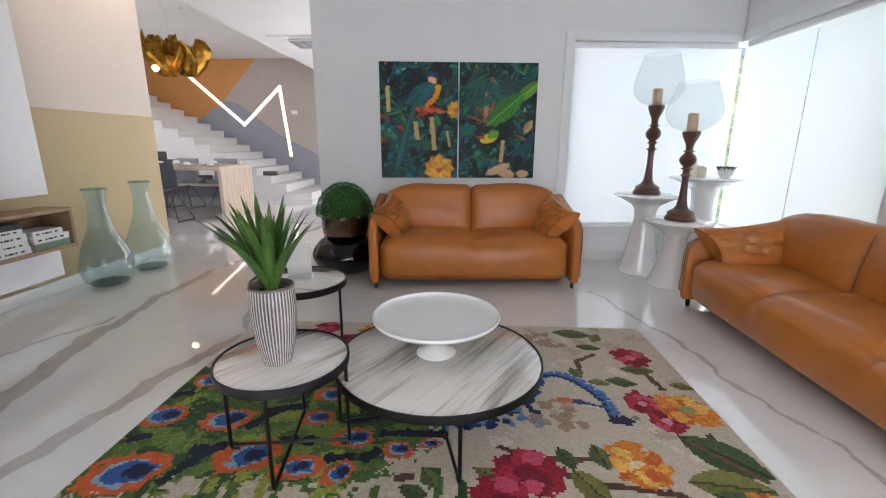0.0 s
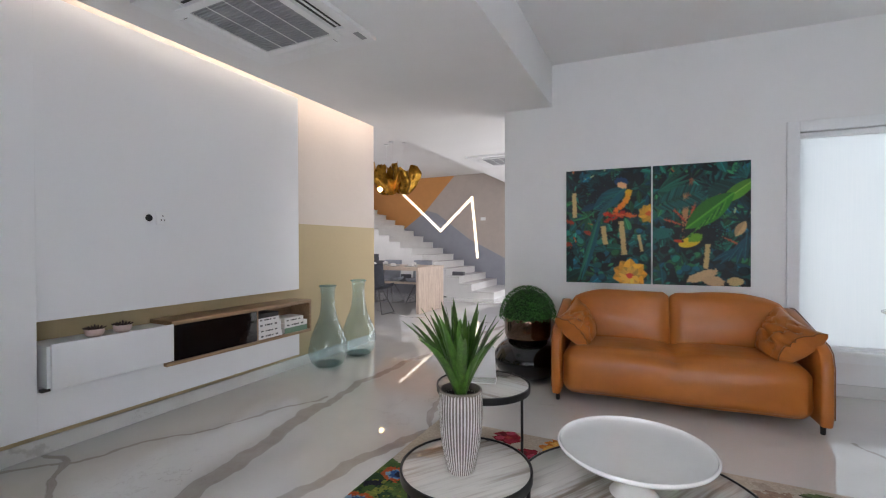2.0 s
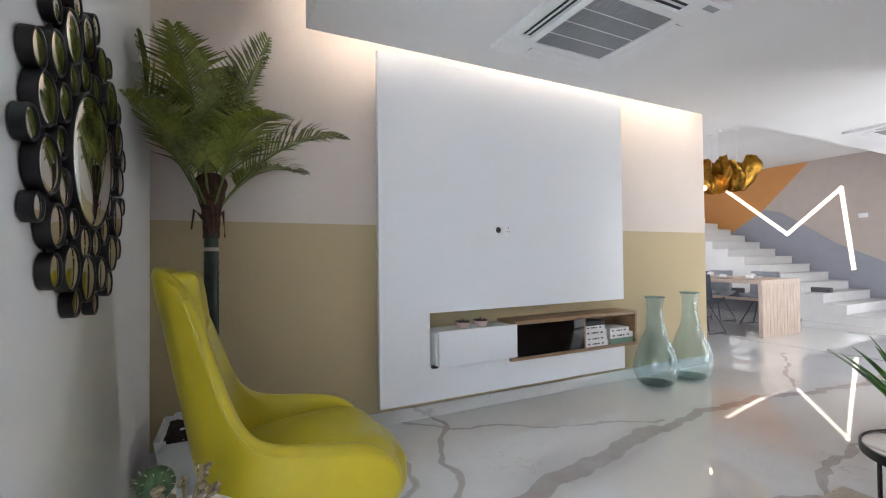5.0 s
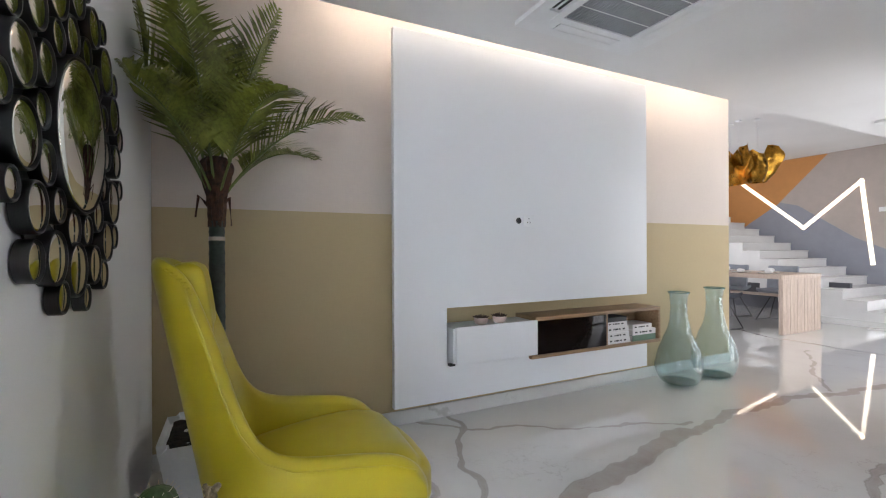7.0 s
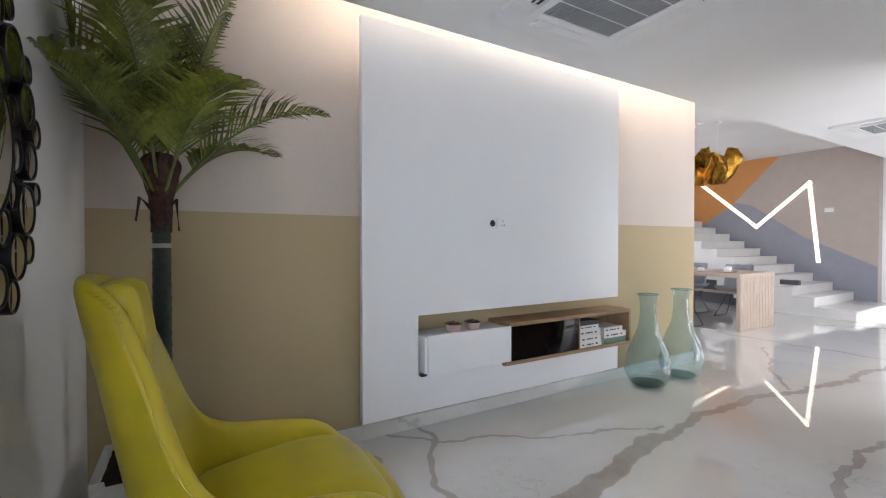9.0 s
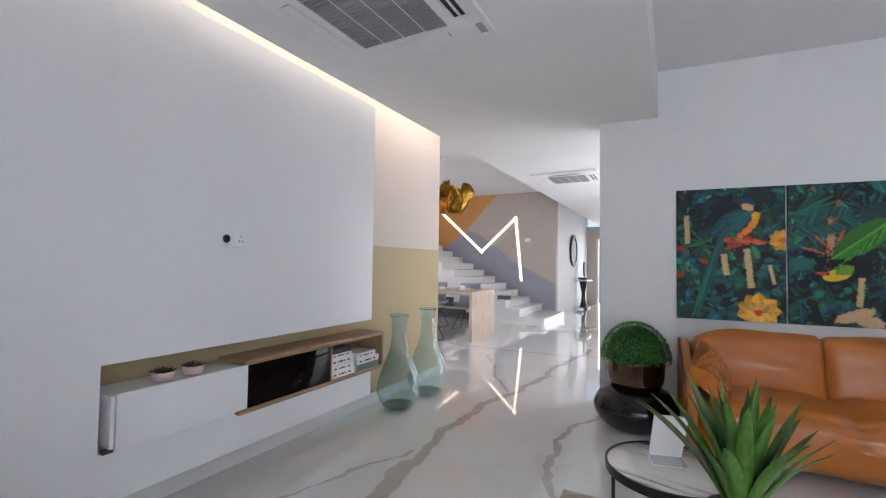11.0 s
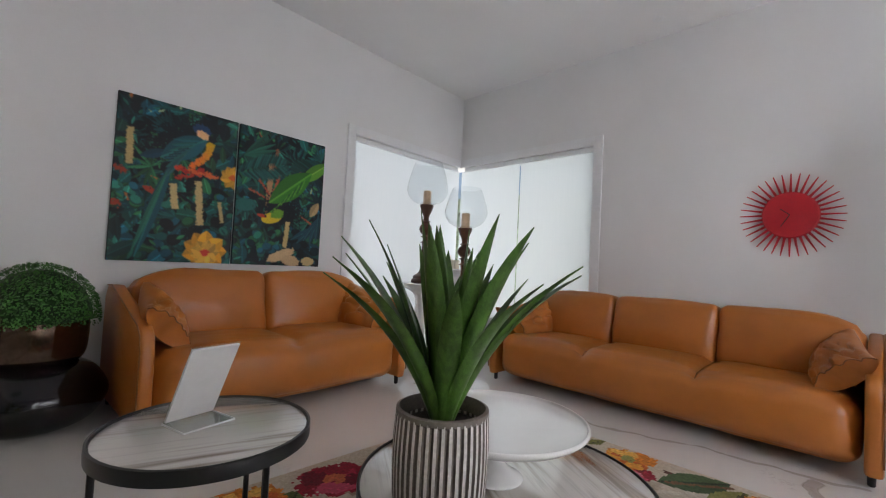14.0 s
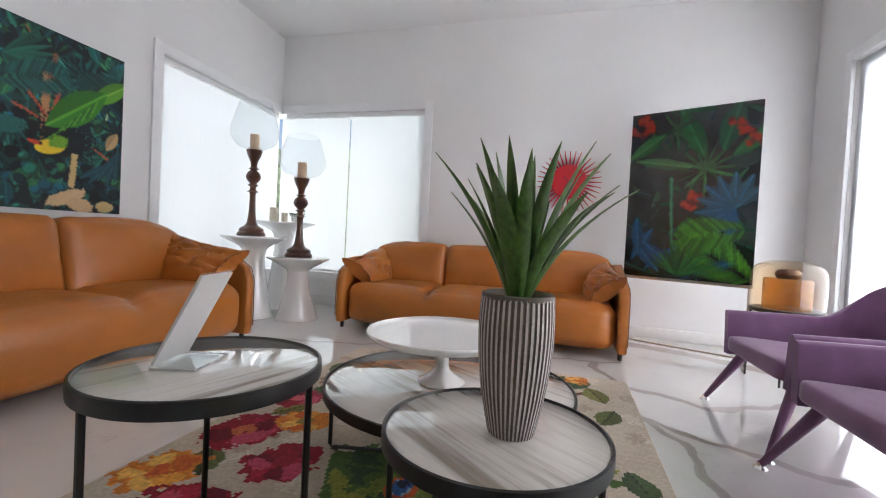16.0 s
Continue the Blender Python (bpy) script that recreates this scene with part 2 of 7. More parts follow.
def linen_wall(name, low, high, split):
    """Woven wall covering in two colours that meet at one height."""
    m, nodes, links, b = nodes_of(name)
    tc = nodes.new("ShaderNodeTexCoord")
    sep = nodes.new("ShaderNodeSeparateXYZ")
    links.new(tc.outputs["Object"], sep.inputs[0])
    w1, w2 = noisy(nodes, links, 9.0, 3, 0.6, (1, 2, 40)), noisy(nodes, links, 9.0, 3, 0.6, (1, 40, 2))
    big = noisy(nodes, links, 1.3, 3)
    weave = maths(nodes, links, "MULTIPLY_ADD", w1, 0.5, maths(nodes, links, "MULTIPLY", w2, 0.5))
    edge = maths(nodes, links, "MULTIPLY_ADD", big, 0.004, sep.outputs[2])
    f = maths(nodes, links, "GREATER_THAN", edge, split)
    col = mixc(nodes, links, f, low, high)
    k = maths(nodes, links, "MULTIPLY_ADD", weave, 0.26, maths(nodes, links, "MULTIPLY_ADD", big, 0.1, -0.08))
    col = mixc(nodes, links, k, col, (0.1, 0.09, 0.06))
    links.new(col, b.inputs["Base Color"])
    setin(b, Roughness=0.75, Sheen_Weight=0.35, Sheen_Roughness=0.4)
    bp = nodes.new("ShaderNodeBump")
    setin(bp, Strength=0.25, Distance=0.003)
    links.new(weave, bp.inputs["Height"])
    links.new(bp.outputs[0], b.inputs["Normal"])
    return m


def blind_cloth(name):
    m, nodes, links, b = nodes_of(name)
    tr, df, tl = nodes.new("ShaderNodeBsdfTransparent"), nodes.new("ShaderNodeBsdfDiffuse"), nodes.new("ShaderNodeBsdfTranslucent")
    g = noisy(nodes, links, 3.0, 2, 0.5, (60, 60, 1))
    c = mixc(nodes, links, g, (0.86, 0.9, 0.92), (0.93, 0.95, 0.96))
    links.new(c, df.inputs[0])
    links.new(c, tl.inputs[0])
    tr.inputs[0].default_value = (0.95, 0.97, 1, 1)
    m1, m2 = nodes.new("ShaderNodeMixShader"), nodes.new("ShaderNodeMixShader")
    m1.inputs[0].default_value, m2.inputs[0].default_value = 0.55, 0.14
    links.new(df.outputs[0], m1.inputs[1]); links.new(tl.outputs[0], m1.inputs[2])
    links.new(m1.outputs[0], m2.inputs[1]); links.new(tr.outputs[0], m2.inputs[2])
    links.new(m2.outputs[0], nodes["Material Output"].inputs[0])
    return m


WALL = mat("white_wall_paint", (0.80, 0.80, 0.80), 0.6, vary=0.02, scale=1.5, grain=180, bump=0.04)
CEIL = mat("white_ceiling_paint", (0.82, 0.82, 0.82), 0.7, vary=0.02, scale=1.2, grain=150, bump=0.03)
TRIM = mat("white_frame_paint", (0.82, 0.83, 0.84), 0.35, vary=0.02, grain=40)
LACQUER = mat("white_lacquer", (0.80, 0.81, 0.83), 0.30, vary=0.005, scale=1.2, grain=200, bump=0.004)
LINEN = linen_wall("two_colour_linen", (0.55, 0.435, 0.255), (0.72, 0.63, 0.57), 1.50)
VEINS_WEST = [
    ((-1.92, 1.15), (-1.97, 1.5), (-2.06, 1.95), (-2.16, 2.45), (-2.30, 2.9), 0.062),
    ((-2.30, 2.9), (-2.34, 3.4), (-2.29, 4.0), (-2.20, 4.8), (-2.07, 5.8), (-1.9, 7.6), 0.036),
    ((-1.68, 1.2), (-1.60, 1.55), (-1.51, 1.95), (-1.40, 2.35), (-1.32, 2.8), 0.042),
    ((-1.32, 2.8), (-1.45, 3.2), (-1.5, 3.75), (-1.3, 4.4), (-0.9, 5.4), 0.020),
    ((-3.25, 1.5), (-3.05, 1.48), (-2.8, 1.33), (-2.58, 1.27), (-2.4, 1.27), (-2.2, 1.18), (-1.9, 0.8), 0.018),
    ((-3.3, 1.2), (-2.98, 1.5), (-2.8, 1.85), (-2.62, 2.2), (-2.51, 2.6), (-2.4, 3.05), 0.008),
    ((-3.0, 1.03), (-2.63, 1.05), (-2.37, 1.0), (-2.1, 0.7), 0.013)]
VEINS_EAST = [
    ((-3.08, 6.32), (-2.65, 5.34), (-2.3, 4.75), 0.012),
    ((-5.0, 7.3), (-3.76, 6.8), (-3.0, 6.8), (-2.2, 6.9), (-1.0, 7.3), 0.014),
    ((1.25, 3.8), (1.42, 3.17), (1.55, 2.67), (1.65, 2.31), (1.74, 1.9), (1.8, 1.2), 0.010),
    ((1.73, 1.36), (1.22, 1.25), (1.07, 0.86), (1.33, 0.37), 0.026),
    ((0.9, 1.3), (0.55, 1.13), (0.2, 1.11), (-0.3, 0.8), 0.018),
    ((0.75, 1.24), (0.57, 0.89), (0.43, 0.66), (0.5, 0.2), 0.022),
    ((2.75, 1.7), (2.45, 0.95), (2.3, 0.4), (1.8, -0.2), 0.075),
    ((-3.4, 8.8), (-1.8, 9.8), (-0.4, 9.9), 0.03)]
FLOOR = slab_marble("white_marble_floor", (0.74, 0.73, 0.71), (0.27, 0.225, 0.195))
SKIRT = marble("marble_skirting", (0.72, 0.71, 0.69), (0.4, 0.37, 0.34), [(0.8, -0.6, -3.45, 0.03, 0.5)])
TABLE_STONE = streaky_stone("striped_stone_top", (0.69, 0.655, 0.605), (0.28, 0.23, 0.185))
LEATHER = mat("tan_leather", (0.48, 0.154, 0.026), 0.33, vary=0.06, scale=5, grain=260, bump=0.12, crease=0.07)
LEATHER_DARK = mat("tan_leather_welt", (0.24, 0.085, 0.018), 0.42, vary=0.1, grain=200, bump=0.15)
YELLOW = mat("lime_yellow_leather", (0.47, 0.375, 0.014), 0.34, vary=0.05, scale=4, grain=240, bump=0.08, crease=0.03)
PURPLE = mat("plum_wool_felt", (0.19, 0.085, 0.185), 0.85, vary=0.12, scale=8, grain=300, bump=0.2, sheen=0.3)
PURPLE_LEG = mat("plum_lacquered_leg", (0.17, 0.07, 0.15), 0.4, vary=0.06)
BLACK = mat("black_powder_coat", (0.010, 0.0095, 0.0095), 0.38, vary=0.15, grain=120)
BLACK_GLOSS = mat("black_glazed_ceramic", (0.006, 0.005, 0.006), 0.12, vary=0.1, bump=0.02, coat=0.1)
BRONZE = mat("bronze_mirror_glaze", (0.13, 0.085, 0.06), 0.12, 0.85, vary=0.2, scale=4, bump=0.02)
CERAMIC = mat("white_glazed_ceramic", (0.83, 0.82, 0.80), 0.12, vary=0.015, grain=20, bump=0.01, coat=0.5)
GLOSS_WHITE = mat("white_gloss_lacquer", (0.84, 0.83, 0.82), 0.10, vary=0.012, grain=20, bump=0.008, coat=0.7)
OAK = timber("oak_veneer", (0.42, 0.27, 0.155), (0.25, 0.15, 0.08), (22, 1.5, 22))
PALE_OAK = timber("pale_oak_stripes", (0.66, 0.54, 0.45), (0.47, 0.36, 0.29), (22, 9, 1.2))
WALNUT = mat("turned_dark_mahogany", (0.105, 0.035, 0.018), 0.3, vary=0.2, scale=12, grain=90, bump=0.06, coat=0.2)
SMOKE = mat("smoked_black_panel", (0.008, 0.005, 0.0045), 0.05, vary=0.1, bump=0.0)
SMOKE.node_tree.nodes["Principled BSDF"].inputs["IOR"].default_value = 1.22
CHROME = mat("polished_chrome", (0.75, 0.75, 0.76), 0.08, 1.0, vary=0.03, bump=0.0)
STEEL = mat("brushed_brass_steel", (0.42, 0.36, 0.30), 0.3, 1.0, vary=0.06)
MIRROR = mat("silvered_mirror", (0.80, 0.79, 0.73), 0.02, 1.0, vary=0.01, bump=0.0)
CANDLE = mat("ivory_candle_wax", (0.78, 0.55, 0.36), 0.5, vary=0.05, grain=30)
WAX = mat("cream_candle_wax", (0.80, 0.72, 0.58), 0.5, vary=0.05, grain=30)
CLEAR = glass("clear_blown_glass", (0.93, 0.95, 0.96), 0.08, edge=0.75, milk=0.03)
AQUA = glass("aqua_bottle_glass", (0.885, 0.945, 0.95), 0.03, milk=0.055, edge=0.70, ripple=0.8)
AQUA_DEEP = glass("thick_aqua_glass", (0.40, 0.62, 0.63), milk=0.10)
AMBER = glass("amber_glass", (0.95, 0.84, 0.68), edge=0.7)
PANE = glass("window_glass", (0.96, 0.98, 0.98))
ACRYLIC = glass("clear_acrylic", (0.96, 0.98, 0.98), ior=1.4)
BLIND = blind_cloth("white_screen_cloth")
LEAF = mat("agave_leaf_green", (0.062, 0.150, 0.024), 0.34, vary=0.25, scale=9, grain=70, bump=0.1, stretch=(8, 8, 1))
MOSS = mat("boxwood_green", (0.04, 0.17, 0.022), 0.6, vary=0.35, scale=30, grain=150, bump=0.2)
MOSS_DARK = mat("boxwood_core", (0.012, 0.05, 0.008), 0.8, vary=0.3, scale=30)
PALM = leafy("palm_leaf_green", (0.165, 0.190, 0.030), 0.32, 0.15, 0.45)
PALM_RIB = mat("palm_rib", (0.13, 0.17, 0.04), 0.5, vary=0.2)
FIBRE = mat("brown_palm_fibre", (0.075, 0.032, 0.018), 0.9, vary=0.4, scale=30, grain=160, bump=0.6)
TRUNK = mat("green_wrapped_trunk", (0.018, 0.032, 0.025), 0.5, vary=0.3, scale=20, bump=0.2)
SOIL = mat("dark_potting_soil", (0.03, 0.022, 0.016), 0.95, vary=0.4, scale=40, grain=120, bump=0.8)
POT_WHITE = mat("white_plastic_pot", (0.74, 0.75, 0.76), 0.4, vary=0.03)
RIB_DARK = mat("dark_ceramic_groove", (0.165, 0.135, 0.115), 0.6, vary=0.2, grain=150)
RIB_LIGHT = mat("chalky_ceramic_rib", (0.62, 0.58, 0.54), 0.6, vary=0.15, grain=150)
RED = mat("red_lacquer", (0.55, 0.012, 0.022), 0.4, vary=0.06)
GOLD = mat("crumpled_gold_mesh", (0.52, 0.27, 0.035), 0.28, 0.85, vary=0.3, scale=14, grain=80, bump=0.5)
GREY_PLASTIC = mat("grey_grille_plastic", (0.34, 0.35, 0.37), 0.5, vary=0.04)
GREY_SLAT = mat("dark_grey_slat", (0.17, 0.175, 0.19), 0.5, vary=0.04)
PAPER = mat("white_printed_paper", (0.78, 0.77, 0.76), 0.5, vary=0.02)
PAGE = mat("book_page_edge", (0.66, 0.64, 0.60), 0.8, vary=0.08, grain=160, stretch=(1, 1, 30))
INK = mat("dark_printing_ink", (0.05, 0.05, 0.055), 0.6)
GREEN_BOOK = mat("green_book_cover", (0.16, 0.27, 0.19), 0.5)
PINK = mat("blush_ceramic", (0.66, 0.50, 0.46), 0.5, vary=0.05)
SUCC = mat("purple_brown_succulent", (0.10, 0.055, 0.04), 0.55, vary=0.3)
GREY_FELT = mat("grey_upholstery", (0.30, 0.32, 0.36), 0.85, vary=0.1, grain=200, bump=0.2)
DARK_FELT = mat("dark_blue_grey_upholstery", (0.045, 0.05, 0.065), 0.8, vary=0.15, grain=200, bump=0.2)
STAIR = mat("white_stone_tread", (0.76, 0.75, 0.74), 0.25, vary=0.03, scale=3)
# dark grey with the shade beneath the stairs put into it
STAIR_SHADE = mat("stair_shade_paint", (0.10, 0.10, 0.115), 0.6, vary=0.05)
WALL_TAUPE = mat("taupe_wall_paint", (0.47, 0.405, 0.365), 0.65, vary=0.03, grain=150, bump=0.04)
WALL_ORANGE = mat("orange_wall_paint", (0.60, 0.27, 0.085), 0.65, vary=0.03, grain=150, bump=0.04)
WALL_BLUE = mat("slate_blue_wall_paint", (0.30, 0.31, 0.36), 0.65, vary=0.03, grain=150, bump=0.04)
LED = emit("warm_led_diffuser", (1.0, 0.90, 0.72), 1.45)
COVE = emit("warm_cove_strip", (1.0, 0.91, 0.78), 10.5)
GLOW = emit("warm_bulb", (1.0, 0.72, 0.34), 9.0)
CACTUS = mat("cactus_green", (0.05, 0.10, 0.035), 0.6, vary=0.25, scale=20)
RUG = painted("needlepoint_wool", 0.95, 0.9, 130.0)
CANVAS = painted("printed_canvas", 0.62, 0.15, 260.0, 0.0)
GLAZED = painted("art_print_behind_gloss", 0.10, 0.03, 260.0, 0.25)
# leaf green paled in the colour itself, for the glare of outdoor light
HEDGE = mat("overexposed_garden_leaves", (0.55, 0.66, 0.46), 0.6, vary=0.35, scale=5, grain=22, bump=0.6)


# ---- mesh helpers ----
def mesh_of(name, bm, material, smooth=None):
    me = bpy.data.meshes.new(name)
    bm.normal_update()
    bm.to_mesh(me)
    bm.free()
    for mm in material if isinstance(material, (list, tuple)) else (material,):
        me.materials.append(mm)
    if smooth is not None:
        me.shade_smooth()
        if smooth < 179:
            me.set_sharp_from_angle(angle=radians(smooth))
    return me


def part(name, bm, material, parent=None, label="", smooth=35, at=None):
    ob = new(name, mesh_of(name, bm, material, smooth))
    if parent:
        ob.parent = parent
    if at is not None:
        ob.matrix_basis = at
    return tagged(ob, label)


def solid(name, bm, material, label="", category="", kind="structure", smooth=35):
    return tagged(part(name, bm, material, None, label, smooth), category=category, kind=kind)


def thing(name, label, category, at=None, group=""):
    ob = new(name)
    ob.empty_display_size = 0.1
    if at is not None:
        ob.matrix_basis = at
    return tagged(ob, label, category, group)


def box(bm, x0, x1, y0, y1, z0, z1, bevel=0.0, seg=2, m=None, mi=0):
    r = bmesh.ops.create_cube(bm, size=1)
    vs = r["verts"]
    bmesh.ops.scale(bm, vec=(abs(x1 - x0), abs(y1 - y0), abs(z1 - z0)), verts=vs)
    bmesh.ops.translate(bm, vec=((x0 + x1) / 2, (y0 + y1) / 2, (z0 + z1) / 2), verts=vs)
    fs = {f for v in vs for f in v.link_faces}
    if bevel:
        es = list({e for v in vs for e in v.link_edges})
        out = bmesh.ops.bevel(bm, geom=es, offset=bevel, segments=seg, affect="EDGES", profile=0.6)
        fs = set(out["faces"]) | {f for f in fs if f.is_valid}
        vs = list({v for f in fs for v in f.verts})
    for f in fs:
        f.material_index = mi
    if m is not None:
        bmesh.ops.transform(bm, matrix=m, verts=vs)
    return bm


def boxed(*a, **k):
    return box(bmesh.new(), *a, **k)


def lathe(profile, n=40, cap=True, wob=None, bm=None):
    """A turned shape from (radius, height) pairs."""
    bm = bm or bmesh.new()
    rings = []
    for r, z in profile:
        ring = []
        for i in range(n):
            a = 2 * math.pi * i / n
            k = wob(a, z) if wob else 1.0
            ring.append(bm.verts.new((r * k * math.cos(a), r * k * math.sin(a), z)))
        rings.append(ring)
    for lo, hi in zip(rings, rings[1:]):
        for i in range(n):
            bm.faces.new((lo[i], lo[(i + 1) % n], hi[(i + 1) % n], hi[i]))
    if cap:
        bm.faces.new(list(reversed(rings[0])))
        bm.faces.new(rings[-1])
    return bm


def smooth_profile(pts, k=4):
    """A finer profile through the given points (Catmull-Rom)."""
    out = []
    p = [pts[0], *pts, pts[-1]]
    for a, b, c, d in zip(p, p[1:], p[2:], p[3:]):
        for i in range(k):
            t = i / k
            out.append(tuple(0.5 * (2 * b[j] + (c[j] - a[j]) * t + (2 * a[j] - 5 * b[j] + 4 * c[j] - d[j]) * t * t + (3 * b[j] - a[j] - 3 * c[j] + d[j]) * t ** 3) for j in (0, 1)))
    return out + [pts[-1]]


def tube(pts, r, n=10, bm=None, taper=None, cap=True):
    """A round bar along the points."""
    bm = bm or bmesh.new()
    pts = [Vector(p) for p in pts]
    rings = []
    for i, p in enumerate(pts):
        d = (pts[min(i + 1, len(pts) - 1)] - pts[max(i - 1, 0)]).normalized()
        up = Vector((0, 0, 1)) if abs(d.z) < 0.95 else Vector((1, 0, 0))
        s = d.cross(up).normalized()
        u = s.cross(d).normalized()
        rr = r * (taper[i] if taper else 1)
        rings.append([bm.verts.new(p + rr * (math.cos(2 * math.pi * j / n) * s + math.sin(2 * math.pi * j / n) * u)) for j in range(n)])
    for lo, hi in zip(rings, rings[1:]):
        for j in range(n):
            bm.faces.new((lo[j], lo[(j + 1) % n], hi[(j + 1) % n], hi[j]))
    if cap:
        bm.faces.new(list(reversed(rings[0])))
        bm.faces.new(rings[-1])
    return bm


def puff(sx, sy, sz, r, bulge=(0, 0, 0), n=12, wrinkle=0.0, seed=0, shape=None, m=None):
    """A stuffed cushion: a rounded block with swelling sides and slack folds."""
    bm = bmesh.new()
    bmesh.ops.create_cube(bm, size=2)
    bmesh.ops.subdivide_edges(bm, edges=bm.edges[:], cuts=n, use_grid_fill=True)
    h = Vector((sx / 2, sy / 2, sz / 2))
    for v in bm.verts:
        q = v.co.copy()
        p = Vector((q.x * h.x, q.y * h.y, q.z * h.z))
        core = Vector([max(-(h[i] - r), min(h[i] - r, p[i])) for i in range(3)])
        d = p - core
        p = core + (d.normalized() * r if d.length > 1e-6 else d)
        for i in range(3):
            j, k = (i + 1) % 3, (i + 2) % 3
            p[i] += bulge[i] * q[i] * (1 - q[j] ** 2) * (1 - q[k] ** 2)
        if wrinkle:
            w = noise.noise(Vector((p.x * 3.1 + seed, p.y * 3.1, p.z * 9.0))) + 0.5 * noise.noise(p * 14 + Vector((seed, 0, 0)))
            if wrinkle > 0.015:
                w += 1.6 * (0.22 - abs(noise.noise(Vector((p.x * 4 + seed, p.y * 5, p.z * 11)))))
            p += (d.normalized() if d.length > 1e-6 else Vector((0, 0, 1))) * wrinkle * w
        if shape:
            p = shape(p, q)
        v.co = m @ p if m is not None else p
    return bm


def wall_with_hole(bm, u0, u1, z0, z1, y0, y1, hu0, hu1, hz0, hz1):
    box(bm, u0, hu0, y0, y1, z0, z1)
    box(bm, hu1, u1, y0, y1, z0, z1)
    box(bm, hu0, hu1, y0, y1, z0, hz0)
    box(bm, hu0, hu1, y0, y1, hz1, z1)
    return bm


# ---- setting ----
NX, NY, NA = -1.33, 4.69, 4.0                 # the north wall's west end, and its slight turn
NORTH = pose(NX, NY, 0, 0, 0, NA)
NL = 4.24                                      # its length to the room's corner
EAST, SOUTH, WEST = 2.90, -0.34, -3.25
LOW, HIGH, DINE = 2.69, 3.115, 3.28



def floor_slab(veins):
    """One sheet over the whole storey, finer in the living room, carrying the distance to the nearest vein's rim."""
    gx = np.concatenate([np.arange(-9.2, -3.4, 0.06), np.arange(-3.4, 3.0, 0.0125), np.linspace(3.0, 3.6, 8)])
    gy = np.concatenate([np.arange(-0.9, -0.4, 0.06), np.arange(-0.4, 5.0, 0.0125), np.arange(5.0, 8.0, 0.025), np.linspace(8.0, 16.4, 140)])
    X, Y = np.meshgrid(gx, gy)
    PX_ = X + 0.035 * np.sin(3.1 * Y + 1.3) + 0.022 * np.sin(7.3 * Y + 2.1 * X) + 0.012 * np.sin(17.0 * Y - 5.0 * X) + 0.006 * np.sin(41.0 * Y + 9.0 * X)
    PY_ = Y + 0.030 * np.sin(2.7 * X + 0.4) + 0.020 * np.sin(8.1 * X - 1.7 * Y) + 0.012 * np.sin(19.0 * X + 4.0 * Y) + 0.006 * np.sin(37.0 * X)
    far = np.full(X.shape, 9.0)
    for v in veins:
        for (ax, ay), (bx, by) in zip(v[:-1], v[1:-1]):
            dx, dy = bx - ax, by - ay
            t = np.clip(((PX_ - ax) * dx + (PY_ - ay) * dy) / (dx * dx + dy * dy), 0, 1)
            far = np.minimum(far, np.hypot(PX_ - ax - t * dx, PY_ - ay - t * dy) - v[-1])
    ny, nx = X.shape
    me = bpy.data.meshes.new("floor")
    co = np.stack([X, Y, np.zeros_like(X)], -1).reshape(-1, 3)
    k = (np.arange(ny - 1)[:, None] * nx + np.arange(nx - 1)[None, :]).ravel()
    quads = np.stack([k, k + 1, k + nx + 1, k + nx], -1)
    me.vertices.add(len(co))
    me.vertices.foreach_set("co", co.ravel())
    me.loops.add(quads.size)
    me.loops.foreach_set("vertex_index", quads.ravel())
    me.polygons.add(len(quads))
    me.polygons.foreach_set("loop_start", np.arange(0, quads.size, 4))
    me.update(calc_edges=True)
    me.attributes.new("vein", "FLOAT", "POINT").data.foreach_set("value", far.ravel())
    me.materials.append(FLOOR)
    return tagged(new("floor", me), "polished white marble floor with brown-grey veins", "floor", kind="structure")


floor_slab(VEINS_WEST + VEINS_EAST)
solid("floor_bed", boxed(-9.2, 3.6, -0.9, 16.4, -0.12, -0.004), SKIRT, "pale screed bed under the marble floor", "floor")
bm = boxed(-3.9, EAST + 0.2, SOUTH - 0.2, 5.4, HIGH, HIGH + 0.15)
solid("ceiling", bm, CEIL, "white painted plaster ceiling", "ceiling")
bm = bmesh.new()
box(bm, -2.90, -0.83, 0.52, 5.02, LOW, HIGH - 0.003)
box(bm, -2.90, 0.6, 5.02, 16.2, LOW, LOW + 0.7)
solid("ceiling_soffit", bm, CEIL, "lowered white plaster ceiling with a cove edge", "ceiling")
solid("ceiling_dining", boxed(-9.2, -2.9, 5.0, 16.2, DINE, DINE + 0.12), CEIL, "higher white plaster ceiling over the dining area", "ceiling")

# feature wall on the west, in two colours of woven covering
solid("wall_west", boxed(WEST - 0.2, WEST, SOUTH - 0.2, 5.0, 0.0, HIGH), LINEN, "wall covered in woven linen, olive below and sand above", "wall")
# unseen wall; its opening is added to let the dining fill light through
solid("wall_west_return", wall_with_hole(bmesh.new(), -9.2, WEST - 0.2, 0.0, DINE, 4.8, 5.0, -8.5, -5.3, 0.45, 2.35), WALL, "white plaster wall with an added unseen opening for fill light", "wall")
solid("baseboard_west", boxed(WEST + 0.001, WEST + 0.014, SOUTH, 4.998, 0.0, 0.10, 0.003), SKIRT, "pale marble skirting board", "baseboard")

